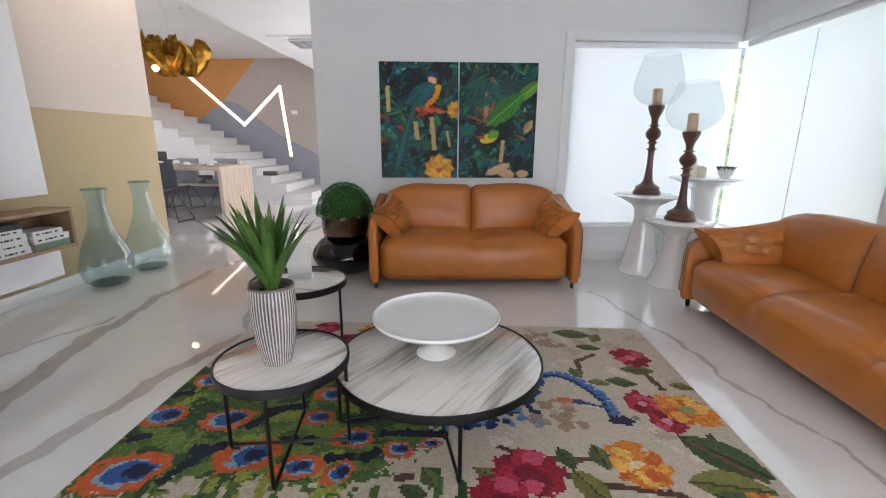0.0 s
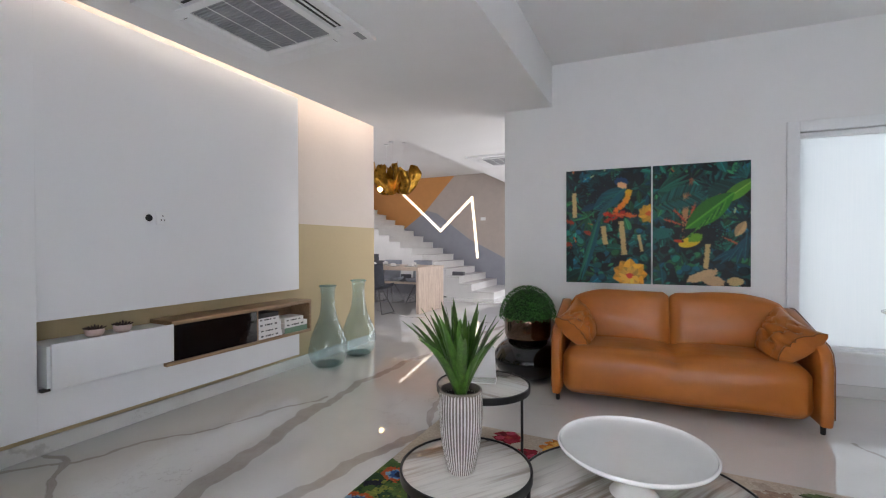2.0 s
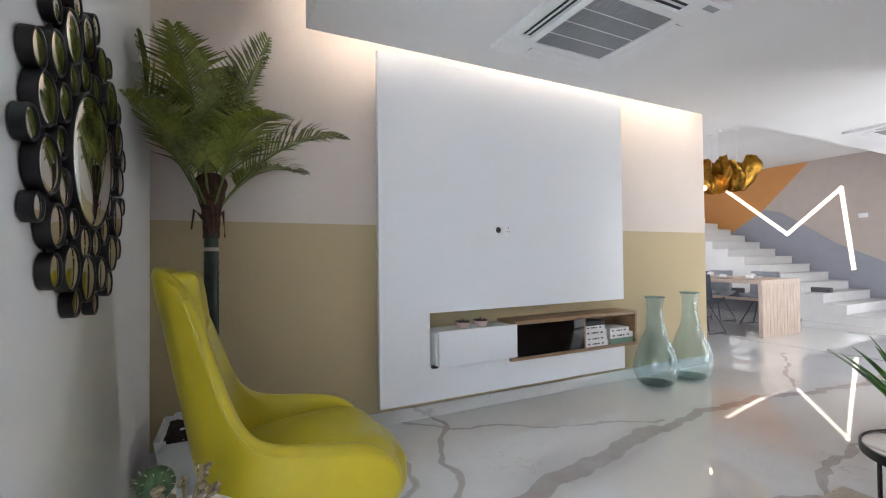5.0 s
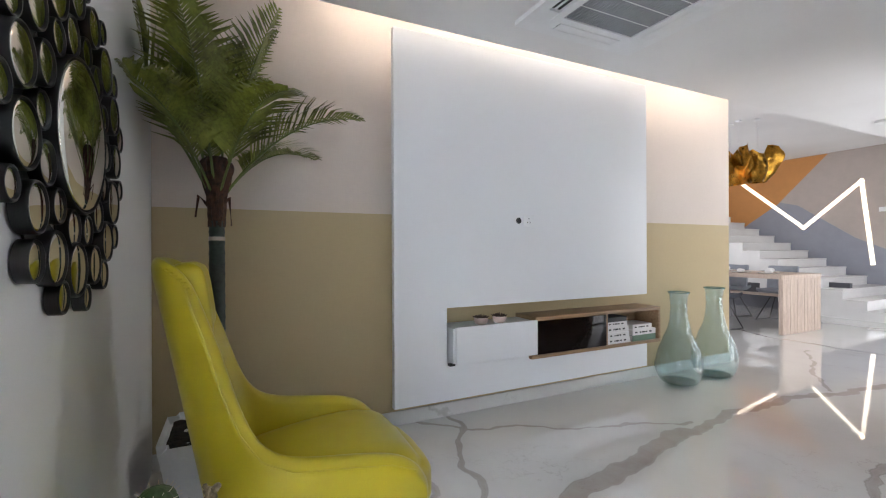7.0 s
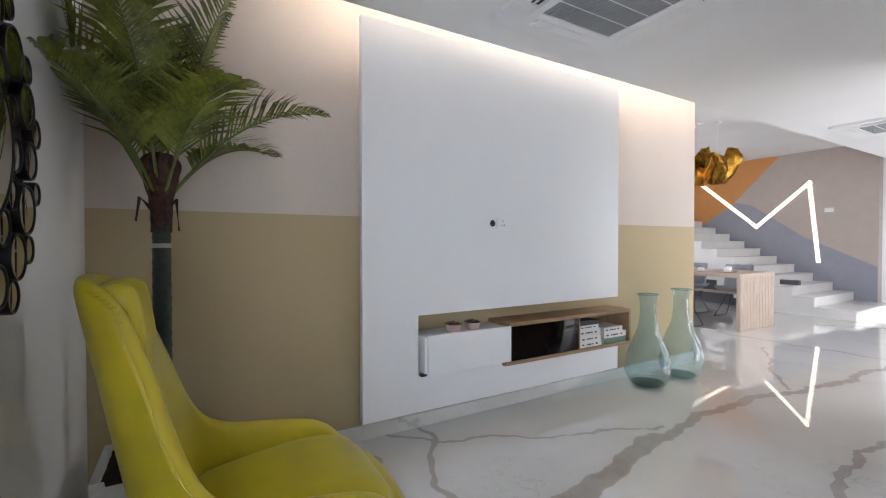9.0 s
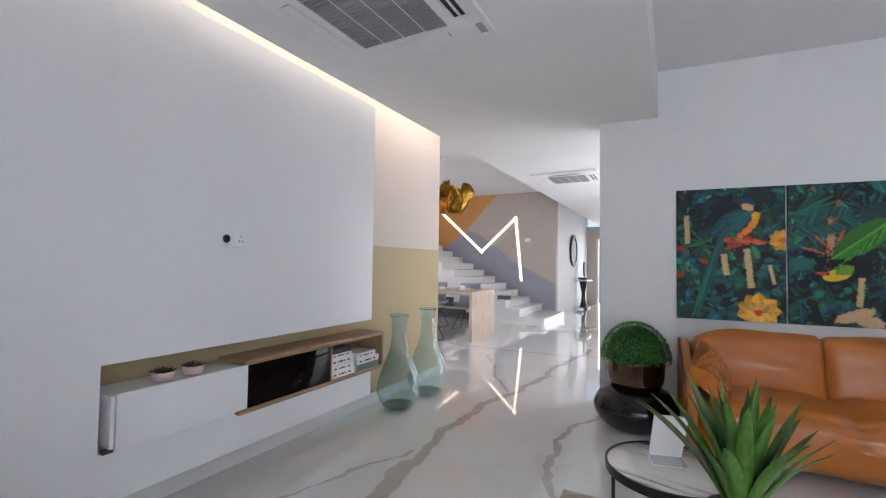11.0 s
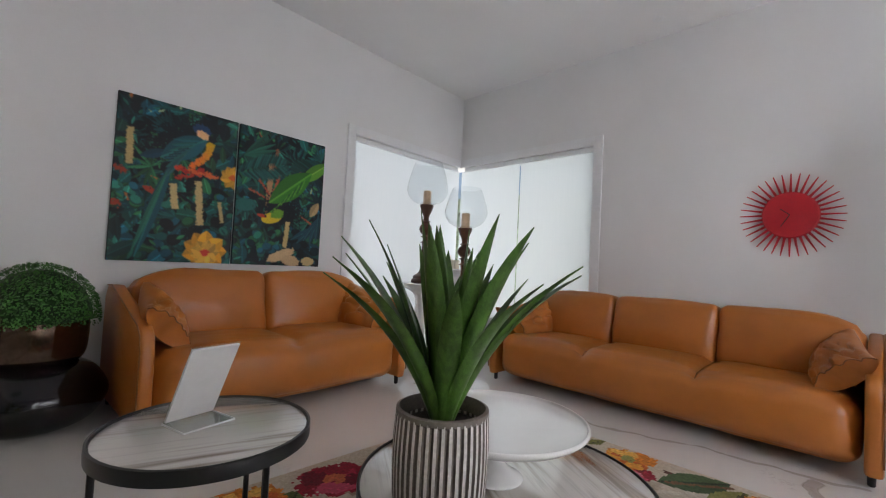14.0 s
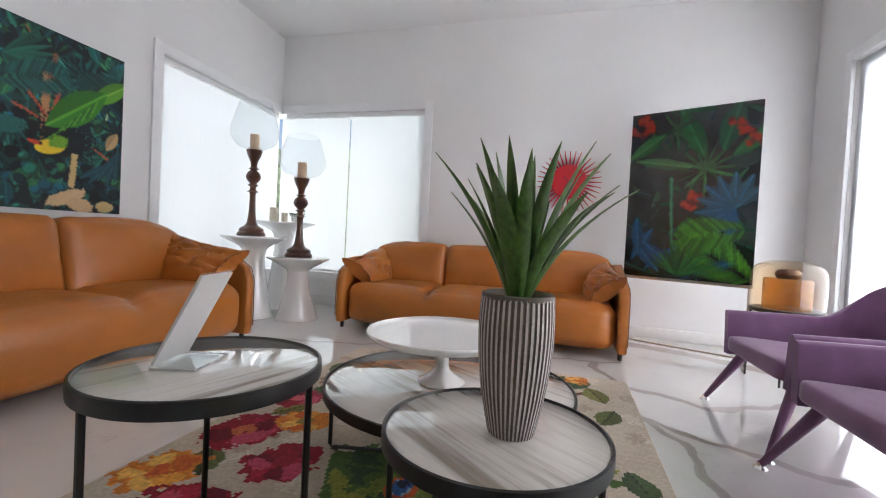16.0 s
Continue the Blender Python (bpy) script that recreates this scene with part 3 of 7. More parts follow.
# north wall with the corner window
bm = bmesh.new()
WZ0, WZ1, WU0 = 0.36, 2.22, 2.56
box(bm, 0, WU0, 0, 0.22, 0, HIGH)
box(bm, WU0, NL + 0.2, 0, 0.22, 0, WZ0)
box(bm, WU0, NL + 0.2, 0, 0.22, WZ1, HIGH)
bmesh.ops.transform(bm, matrix=NORTH, verts=bm.verts[:])
solid("wall_north", bm, WALL, "white painted wall with a corner window", "wall")
bm = boxed(0.0, WU0 + 1.7, -0.013, -0.001, 0, 0.10, 0.003)
bmesh.ops.transform(bm, matrix=NORTH, verts=bm.verts[:])
solid("baseboard_north", bm, SKIRT, "pale marble skirting board", "baseboard")

CY = 4.98                                      # y of the room's north-east corner
bm = bmesh.new()
WY0 = 3.17
box(bm, EAST, EAST + 0.22, SOUTH - 0.2, WY0, 0, HIGH)
box(bm, EAST, EAST + 0.22, WY0, CY, 0, WZ0)
box(bm, EAST, EAST + 0.22, WY0, CY, WZ1, HIGH)
solid("wall_east", bm, WALL, "white painted wall with a corner window", "wall")
solid("baseboard_east", boxed(EAST - 0.013, EAST - 0.001, SOUTH, CY - 0.02, 0, 0.10, 0.003), SKIRT, "pale marble skirting board", "baseboard")

# south wall with a wide glazed door
SX0, SX1, SZ1 = -0.95, 2.36, 2.30
bm = bmesh.new()
box(bm, WEST - 0.2, SX0, SOUTH - 0.2, SOUTH, 0, HIGH)
box(bm, SX1, EAST + 0.22, SOUTH - 0.2, SOUTH, 0, HIGH)
box(bm, SX0, SX1, SOUTH - 0.2, SOUTH, SZ1, HIGH)
solid("wall_south", bm, WALL, "white painted wall beside a glazed door", "wall")

# hall and dining area behind
SY = 11.57
bm = bmesh.new()
box(bm, -9.2, -3.41, SY, SY + 0.2, 0, DINE)
solid("wall_stairs", bm, WALL_TAUPE, "wall painted in taupe, orange and slate blue shapes", "wall")
solid("wall_hall_west", boxed(-3.61, -3.41, SY + 0.2, 16.2, 0, DINE), WALL, "white hall wall", "wall")
solid("wall_dining_west", boxed(-9.4, -9.2, 4.8, SY + 0.2, 0, DINE), WALL, "white dining wall", "wall")
bm = bmesh.new()
box(bm, -3.41, -3.08, 16.0, 16.2, 0, LOW)
box(bm, -1.3, 0.6, 16.0, 16.2, 0, LOW)
box(bm, -3.08, -1.3, 16.0, 16.2, 2.28, LOW)
solid("wall_hall_end", bm, WALL_TAUPE, "hall end wall round a glazed door", "wall")
bm = bmesh.new()
box(bm, 0.4, 0.6, 5.05, 5.7, 0, LOW)
box(bm, 0.4, 0.6, 9.1, 16.0, 0, LOW)
box(bm, 0.4, 0.6, 5.7, 9.1, 2.5, LOW)
solid("wall_hall_east", bm, WALL, "white hall wall with a wide opening", "wall")

# painted shapes on the stair wall, each a thin raised coat
def coat(name, pts, material, label, lift):
    bm = bmesh.new()
    front = [bm.verts.new((x, SY - lift, z)) for x, z in pts]
    back = [bm.verts.new((x, SY - 0.0005, z)) for x, z in pts]
    bm.faces.new(front)
    for i in range(len(pts)):
        j = (i + 1) % len(pts)
        bm.faces.new((front[j], front[i], back[i], back[j]))
    bmesh.ops.recalc_face_normals(bm, faces=bm.faces[:])
    return solid(name, bm, material, label, "wall paint", smooth=None)


coat("wall_paint_orange", [(-9.1, 3.27), (-5.05, 3.27), (-6.35, 1.9), (-9.1, 0.7)], WALL_ORANGE, "orange painted wall shape", 0.003)
coat("wall_paint_blue", [(-3.42, 0.02), (-3.42, 0.85), (-4.6, 1.45), (-5.6, 2.2), (-5.95, 2.30), (-7.4, 1.3), (-9.1, 0.5), (-9.1, 0.02)], WALL_BLUE, "slate blue painted wall shape", 0.006)


# corner window: frame, rail and roller blinds
def window_unit(name, m, u0, u1, blinds, label):
    w = tagged(new(name), label, "window", kind="structure")
    w.matrix_basis = m
    bm = bmesh.new()
    for a, b_, c, d in ((u0 - 0.09, u0, WZ0 - 0.08, WZ1 + 0.09), (u0, u1, WZ1, WZ1 + 0.09), (u0, u1, WZ0 - 0.08, WZ0)):
        box(bm, a, b_, -0.022, -0.002, c, d, 0.004)
    part("window_trim", bm, TRIM, w)
    bm = bmesh.new()
    box(bm, u0 + 0.001, u0 + 0.05, 0.08, 0.13, WZ0, WZ1, 0.004)
    box(bm, u0 + 0.05, u1, 0.08, 0.13, WZ1 - 0.05, WZ1 - 0.001, 0.004)
    box(bm, u0 + 0.05, u1, 0.08, 0.13, WZ0 + 0.001, WZ0 + 0.05, 0.004)
    part("window_frame", bm, TRIM, w)
    part("window_sill", boxed(u0 - 0.05, u1, -0.035, 0.075, WZ0 - 0.004, WZ0 + 0.018, 0.004), TRIM, w)
    pane = part("pane", boxed(u0 + 0.05, u1, 0.10, 0.106, WZ0 + 0.05, WZ1 - 0.05), PANE, w, smooth=None)
    pane.visible_shadow = False
    part("blind_cassette", boxed(u0 + 0.005, u1 - 0.005, 0.012, 0.07, WZ1 - 0.055, WZ1 - 0.003, 0.012, 3), TRIM, w)
    for a, b_ in blinds:
        bl = part("blind", boxed(a, b_, 0.036, 0.0375, WZ0 + 0.045, WZ1 - 0.05), BLIND, w, "white translucent roller blind", smooth=None)
        part("hem_bar", boxed(a, b_, 0.029, 0.045, WZ0 + 0.024, WZ0 + 0.046, 0.005), TRIM, bl)
    return w


window_unit("window_1", NORTH, WU0, NL - 0.02, [(WU0 + 0.012, NL + 0.022)], "white corner window with a lowered roller blind")
w2 = tagged(new("window_2"), "white corner window with two lowered roller blinds", "window", kind="structure")
bm = bmesh.new()
for y0, y1, c, d in ((WY0 - 0.09, WY0, WZ0 - 0.08, WZ1 + 0.09), (WY0, CY - 0.03, WZ1, WZ1 + 0.09), (WY0, CY - 0.03, WZ0 - 0.08, WZ0)):
    box(bm, EAST - 0.022, EAST - 0.002, y0, y1, c, d, 0.004)
part("window_trim", bm, TRIM, w2)
bm = bmesh.new()
box(bm, EAST + 0.08, EAST + 0.13, WY0 + 0.001, WY0 + 0.05, WZ0, WZ1, 0.004)
box(bm, EAST + 0.08, EAST + 0.13, WY0 + 0.05, CY, WZ1 - 0.05, WZ1 - 0.001, 0.004)
box(bm, EAST + 0.08, EAST + 0.13, WY0 + 0.05, CY, WZ0 + 0.001, WZ0 + 0.05, 0.004)
part("window_frame", bm, TRIM, w2)
part("window_sill", boxed(EAST - 0.035, EAST + 0.075, WY0 - 0.05, CY - 0.04, WZ0 - 0.004, WZ0 + 0.018, 0.004), TRIM, w2)
pane = part("pane", boxed(EAST + 0.10, EAST + 0.106, WY0 + 0.05, CY, WZ0 + 0.05, WZ1 - 0.05), PANE, w2, smooth=None)
pane.visible_shadow = False
part("blind_cassette", boxed(EAST + 0.012, EAST + 0.07, WY0 + 0.005, CY - 0.05, WZ1 - 0.055, WZ1 - 0.003, 0.012, 3), TRIM, w2)
for y0, y1 in ((WY0 + 0.012, 4.07), (4.086, CY + 0.012)):
    bl = part("blind", boxed(EAST + 0.036, EAST + 0.0375, y0, y1, WZ0 + 0.045, WZ1 - 0.05), BLIND, w2, "white translucent roller blind", smooth=None)
    part("hem_bar", boxed(EAST + 0.029, EAST + 0.045, y0, y1, WZ0 + 0.024, WZ0 + 0.046, 0.005), TRIM, bl)

# a clipped garden hedge outside the corner window, its green paled to look overexposed
bm = bmesh.new()
for x0, x1, y0, y1 in ((1.2, 7.2, 8.6, 9.3), (6.6, 7.2, -3.0, 8.6)):
    box(bm, x0, x1, y0, y1, -0.1, 2.6)
bmesh.ops.subdivide_edges(bm, edges=bm.edges[:], cuts=14, use_grid_fill=True)
for v in bm.verts:
    v.co += Vector([noise.noise(v.co * 1.7 + Vector((k * 9.1, 0, 0))) for k in range(3)]) * 0.35
solid("backdrop_hedge", bm, HEDGE, "garden hedge outside the corner window, painted pale as if overexposed", "hedge", kind="structure")
solid("ground_garden", boxed(3.61, 12.0, -6.0, 16.0, -0.14, -0.02), HEDGE, "garden lawn outside the house, painted pale as if overexposed", "ground")

# glazed door behind the purple chairs
d1 = tagged(new("door_1"), "wide white-framed glazed sliding door", "door", kind="structure")
bm = bmesh.new()
box(bm, SX0, SX0 + 0.07, SOUTH - 0.14, SOUTH - 0.03, 0, SZ1, 0.005)
box(bm, SX1 - 0.07, SX1, SOUTH - 0.14, SOUTH - 0.03, 0, SZ1, 0.005)
box(bm, SX0 + 0.07, SX1 - 0.07, SOUTH - 0.14, SOUTH - 0.03, SZ1 - 0.07, SZ1, 0.005)
part("door_frame", bm, TRIM, d1)
bm = bmesh.new()
box(bm, SX1, SX1 + 0.08, SOUTH + 0.002, SOUTH + 0.03, 0, SZ1 + 0.08, 0.004)
box(bm, SX0 - 0.08, SX0, SOUTH + 0.002, SOUTH + 0.03, 0, SZ1 + 0.08, 0.004)
box(bm, SX0, SX1, SOUTH + 0.002, SOUTH + 0.03, SZ1, SZ1 + 0.08, 0.004)
part("door_trim", bm, TRIM, d1)
mid = (SX0 + SX1) / 2
for a, b_, y in ((SX0 + 0.07, mid + 0.03, -0.08), (mid - 0.03, SX1 - 0.07, -0.12)):
    lf = bmesh.new()
    for q in ((a, a + 0.06, 0.02, SZ1 - 0.07), (b_ - 0.06, b_, 0.02, SZ1 - 0.07), (a + 0.06, b_ - 0.06, 0.02, 0.10), (a + 0.06, b_ - 0.06, SZ1 - 0.14, SZ1 - 0.07)):
        box(lf, q[0], q[1], SOUTH + y - 0.018, SOUTH + y + 0.018, q[2], q[3], 0.004)
    leaf = part("door_leaf", lf, TRIM, d1)
    pane = part("pane", boxed(a + 0.06, b_ - 0.06, SOUTH + y - 0.003, SOUTH + y + 0.003, 0.10, SZ1 - 0.14), PANE, leaf, smooth=None)
    pane.visible_shadow = False

bl = part("blind", boxed(SX0 + 0.01, SX1 - 0.01, SOUTH - 0.026, SOUTH - 0.0245, 0.03, SZ1 - 0.01), BLIND, d1, "white translucent roller blind", smooth=None)
part("hem_bar", boxed(SX0 + 0.01, SX1 - 0.01, SOUTH - 0.0235, SOUTH - 0.010, 0.012, 0.034, 0.004), TRIM, bl)

# glazed door at the hall's end
d2 = tagged(new("door_2"), "bright glazed door at the end of the hall", "door", kind="structure")
bm = bmesh.new()
for q in ((-3.079, -3.02, 0, 2.279), (-1.36, -1.301, 0, 2.279), (-3.02, -1.36, 2.22, 2.279), (-2.24, -2.18, 0, 2.22), (-3.02, -2.24, 1.02, 1.07)):
    box(bm, q[0], q[1], 16.05, 16.12, q[2], q[3], 0.004)
part("door_frame", bm, TRIM, d2)
for a, b_ in ((-3.02, -2.24), (-2.18, -1.36)):
    pane = part("pane", boxed(a, b_, 16.08, 16.086, 0.02, 2.22), PANE, d2, smooth=None)
    pane.visible_shadow = False

# hidden cove strip along the feature wall
st = tagged(part("cove_light", boxed(-2.935, -2.903, 0.56, 5.0, 2.97, 3.0, 0.003), COVE), "warm light strip hidden in the ceiling cove", "strip light")


# ---- sofas ----
def draped(side, half, seed):
    """A soft square pillow between four drawn-out corners, gathered along its front edge."""
    low_f, tip = Vector((half - 0.275, 0.135, 0.425)), Vector((half - 0.035, 0.03, 0.672))
    low_b, top_b = Vector((half - 0.315, 0.60, 0.44)), Vector((half - 0.15, 0.66, 0.80))
    bm = bmesh.new()
    N, M = 30, 24
    across = (tip - low_f).normalized()
    along = (low_b - low_f).normalized()
    inward = across.cross(along).normalized()
    if inward.x > 0:
        inward = -inward
    sheets = []
    for face in (1, -1):
        rows = []
        for a in range(N + 1):
            u = a / N
            row = []
            for b_ in range(M + 1):
                v = b_ / M
                if face < 0 and (a == N or b_ in (0, M)):
                    row.append(sheets[0][a][b_])
                    continue
                p = low_f.lerp(low_b, u).lerp(tip.lerp(top_b, u), v)
                pull = 0.035 * math.sin(math.pi * v)            # the edges draw in between the corners
                p += along * pull * (1 - u) ** 3
                sag = 0.040 * math.sin(math.pi * u) * v ** 2
                p.z -= sag
                fat = (math.sin(math.pi * min(1, max(0, u))) ** 0.42) * (math.sin(math.pi * v) ** 0.45)
                fat = max(fat, 0.62 * (1 - u) * math.sin(math.pi * v) ** 0.6)
                w = 0.104 * fat
                if face > 0:
                    # folds run in from the front edge and from the tip
                    g = 0.5 + 0.5 * math.sin(17 * v + 2.2 * noise.noise(Vector((u * 2.5, v * 3, seed))))
                    w -= 0.042 * g ** 3 * math.exp(-((u - 0.14) / 0.16) ** 2) * fat
                    d = math.hypot(u - 0.02, (v - 0.98) * 0.8)
                    t = math.atan2(v - 0.98, u - 0.02)
                    w -= 0.042 * max(0.0, math.sin(11 * t + seed)) ** 3 * math.exp(-((d - 0.3) / 0.22) ** 2) * fat
                    w += 0.014 * noise.noise(Vector((u * 4, v * 4, seed))) * fat
                    w -= 0.030 * max(0.0, 0.16 - abs(noise.noise(Vector((u * 3.2 + v * 2, v * 5, seed + 4))))) / 0.16 * fat
                q = p + inward * face * w
                row.append(bm.verts.new((side * q.x, q.y, q.z)))
            rows.append(row)
        sheets.append(rows)
        for a in range(N):
            for b_ in range(M):
                bm.faces.new((rows[a][b_], rows[a + 1][b_], rows[a + 1][b_ + 1], rows[a][b_ + 1]))
    # the boxed front end, puckered between its two seams
    front, rear = sheets[0][0], sheets[1][0]
    mid = [front[0]]
    for b_ in range(1, M):
        dent = 0.012 + 0.016 * noise.noise(Vector((b_ * 0.55, seed, 2.0)))
        mid.append(bm.verts.new((front[b_].co + rear[b_].co) / 2 + Vector((0, dent, 0))))
    mid.append(front[M])
    for b_ in range(M):
        for r0, r1 in ((front, mid), (mid, rear)):
            q = []
            for v in (r0[b_], r0[b_ + 1], r1[b_ + 1], r1[b_]):
                if v not in q:
                    q.append(v)
            if len(q) > 2:
                bm.faces.new(q)
    bmesh.ops.recalc_face_normals(bm, faces=bm.faces[:])
    return bm, [v.co.copy() for v in front]


def sofa(label, width, seats, m):
    s = thing("sofa", label, "sofa", m, "tan leather sofas")
    half = width / 2
    inner = width - 0.17

    cw = inner / seats
    seams = [-inner / 2 + cw * i for i in range(1, seats)]

    def belly(p, q):
        """One taut leather front that rolls over into the seats, nipped between them."""
        if q.y < 0:
            p.y -= 0.045 * (1 - q.x ** 10) * (1 - q.z ** 2)
        top = max(0.0, q.z)
        k = (p.x + inner / 2) / cw
        k = 2 * (k - math.floor(min(k, seats - 0.001))) - 1
        crown = 1 - min(1.0, abs(k)) ** 4
        p.z += top * (0.028 * crown - 0.012) * (1 - max(0, q.y) * 0.4)
        p.y -= 0.018 * crown * max(0.0, -q.y) * max(0.0, 0.3 + 0.7 * q.z)
        for sx in seams:
            g = math.exp(-((p.x - sx) / 0.020) ** 2)
            p.z -= 0.028 * g * top ** 2
            p.y += 0.030 * g * max(0.0, -q.y) * max(0.0, q.z - 0.05)
        return p
    part("seat_body", puff(inner, 0.74, 0.375, 0.095, (0, 0.012, 0.01), 44, 0.005, 3 + width, belly, Matrix.Translation((0, 0.405, 0.2475))), LEATHER, s, smooth=180)
    for sx in seams:
        part("seat_seam", tube([(sx, 0.55, 0.420), (sx, 0.30, 0.416), (sx, 0.13, 0.398), (sx, 0.060, 0.352), (sx, 0.032, 0.305), (sx, 0.016, 0.26)], 0.0036, 6), LEATHER_DARK, s)
    for i in range(seats):
        x = -inner / 2 + cw * (i + 0.5)
        edge = (i == 0) - (i == seats - 1)

        def slope(p, q, e=edge):
            k = max(0.0, (-q.x if e > 0 else q.x) * 1.0 - 0.15) if e else 0.0
            if q.z > -0.2:
                p.z -= 0.10 * k ** 2.5 * (q.z + 0.2)
            return p
        part("back_cushion", puff(cw + 0.006, 0.25, 0.47, 0.062, (0, 0.045, 0.018), 16, 0.008, i * 5 + 2 * width, slope, Matrix.Translation((x, 0.68, 0.605)) @ pose(0, 0, 0, -10)), LEATHER, s, smooth=180)
    part("back_shell", puff(inner + 0.02, 0.10, 0.66, 0.045, (0, 0.01, 0.0), 8, 0.004, 9, None, Matrix.Translation((0, 0.845, 0.39))), LEATHER, s, smooth=180)
    for side in (-1, 1):
        # the side panel, higher at the back
        prof = [(0.015, 0.06), (0.0, 0.12), (0.003, 0.46), (0.03, 0.545), (0.09, 0.585), (0.4, 0.665), (0.72, 0.745), (0.83, 0.74), (0.88, 0.67), (0.89, 0.12), (0.87, 0.06)]
        bm = bmesh.new()
        rings = []
        for off, shrink in ((-0.036, 0.016), (-0.03, 0.004), (-0.015, 0.0), (0.015, 0.0), (0.03, 0.004), (0.036, 0.016)):
            rings.append([bm.verts.new((side * (half - 0.042) + off, 0.45 + (y - 0.45) * (1 - shrink / 0.4), 0.38 + (z - 0.38) * (1 - shrink / 0.33))) for y, z in prof])
        n = len(prof)
        for a, b_ in zip(rings, rings[1:]):
            for i in range(n):
                bm.faces.new((a[i], a[(i + 1) % n], b_[(i + 1) % n], b_[i]))
        bm.faces.new(list(reversed(rings[0])))
        bm.faces.new(rings[-1])
        bmesh.ops.recalc_face_normals(bm, faces=bm.faces[:])
        part("side_panel", bm, LEATHER, s, smooth=50)
        part("welt", tube([(side * (half - 0.008), y, z) for y, z in prof[1:8]], 0.004, 6), LEATHER_DARK, s)

        # the slack pillow draped over the arm, drawn out to points at its corners
        slack, seam = draped(side, half, side * 3 + width)
        pillow = part("arm_pillow", slack, LEATHER, s, "slack folded leather arm pillow", smooth=70)
        part("piping", tube(seam, 0.0035, 6), LEATHER_DARK, pillow)
        for y in (0.06, 0.80):
            part("foot", lathe([(0.013, 0.0), (0.016, 0.006), (0.018, 0.075)], 12), BLACK, s, at=pose(side * (half - 0.05), y, 0))
    return s


sofa("tan leather two-seat sofa with slack arm pillows against the wall", 1.82, 2, pose(0.262, 3.79, 0, 0, 0, 3))
sofa("long tan leather three-seat sofa with slack arm pillows", 2.42, 3, pose(1.86, 2.36, 0, 0, 0, -90.5) @ Matrix.Diagonal((1, 1, 0.92, 1)))


# ---- nest of tables ----
def nest_table(label, x, y, r, top, legs, turn=0.0):
    t = thing("nesting_table", label, "coffee table", pose(x, y, 0, 0, 0, turn), "nest of round tables")
    rim = lathe([(r - 0.010, top - 0.030), (r, top - 0.029), (r + 0.001, top - 0.012), (r, top + 0.004), (r - 0.006, top + 0.006), (r - 0.009, top - 0.001), (r - 0.009, top - 0.029)], 72, False)
    part("rim", rim, BLACK, t, "black metal rim")
    part("stone_top", lathe([(r - 0.011, top - 0.02), (r - 0.0095, top - 0.001), (r - 0.012, top)], 72), TABLE_STONE, t, "grey striped polished stone top")
    for i in range(legs):
        a = 2 * math.pi * (i + 0.5) / legs
        ca, sa = math.cos(a), math.sin(a)
        part("leg", tube([((r - 0.015) * ca, (r - 0.015) * sa, top - 0.022), ((r - 0.015) * ca, (r - 0.015) * sa, 0.03), ((r - 0.022) * ca, (r - 0.022) * sa, 0.012), ((r - 0.05) * ca, (r - 0.05) * sa, 0.008)], 0.008, 8), BLACK, t)
    for i in range(legs if legs % 2 else 0):
        a = 2 * math.pi * (i + 0.5) / legs
        part("floor_bar", tube([((r - 0.03) * math.cos(a), (r - 0.03) * math.sin(a), 0.012), (0.004 * math.cos(a), 0.004 * math.sin(a), 0.012)], 0.007, 8), BLACK, t)
    for i in range(0 if legs % 2 else legs // 2):
        a = 2 * math.pi * (i + 0.5) / legs
        ca, sa = (r - 0.03) * math.cos(a), (r - 0.03) * math.sin(a)
        part("floor_bar", tube([(ca, sa, 0.018 + 0.012 * i), (-ca, -sa, 0.018 + 0.012 * i)], 0.007, 8), BLACK, t)
    return t


RUGZ = 0.014
nest_table("large low round table with black rim and striped stone top", 0.045, 2.02, 0.462, 0.300, 4, 58)
nest_table("small round black-rimmed stone table carrying a potted plant", -0.553, 1.757, 0.254, 0.415, 4, 52)
nest_table("tall round side table with a black rim beside the rug", -0.722, 2.395, 0.249, 0.525, 3, -16)

# cake stand
c = thing("cake_stand", "white glazed footed cake stand on the low table", "cake stand", pose(0.031, 2.049, 0.301))
part("foot", lathe(smooth_profile([(0.088, 0.0), (0.088, 0.006), (0.06, 0.022), (0.03, 0.05), (0.025, 0.09), (0.028, 0.125), (0.045, 0.150)]), 48), CERAMIC, c)
part("plate", lathe(smooth_profile([(0.04, 0.146), (0.15, 0.150), (0.25, 0.160), (0.283, 0.178), (0.287, 0.190), (0.279, 0.192), (0.266, 0.178), (0.19, 0.170), (0.02, 0.168)]), 72), CERAMIC, c)

# ribbed pot with an agave
p = thing("potted_agave", "artificial agave in a ribbed black and white striped pot", "potted plant", pose(-0.558, 1.722, 0.416) @ Matrix.Diagonal((0.90, 0.90, 1, 1)))
bm = bmesh.new()
NR = 42
prof = smooth_profile([(0.052, 0.0), (0.056, 0.01), (0.075, 0.09), (0.086, 0.17), (0.089, 0.24), (0.086, 0.303)], 3)
rings = []
for r, z in prof:
    ring = []
    for i in range(NR * 4):
        a = 2 * math.pi * (i // 4 + (0.0, 0.24, 0.66, 0.9)[i % 4]) / NR
        ring.append(bm.verts.new(((r + (0.0, 0.0032, 0.0032, 0.0)[i % 4]) * math.cos(a), (r + (0.0, 0.0032, 0.0032, 0.0)[i % 4]) * math.sin(a), z)))
    rings.append(ring)
NN = NR * 4
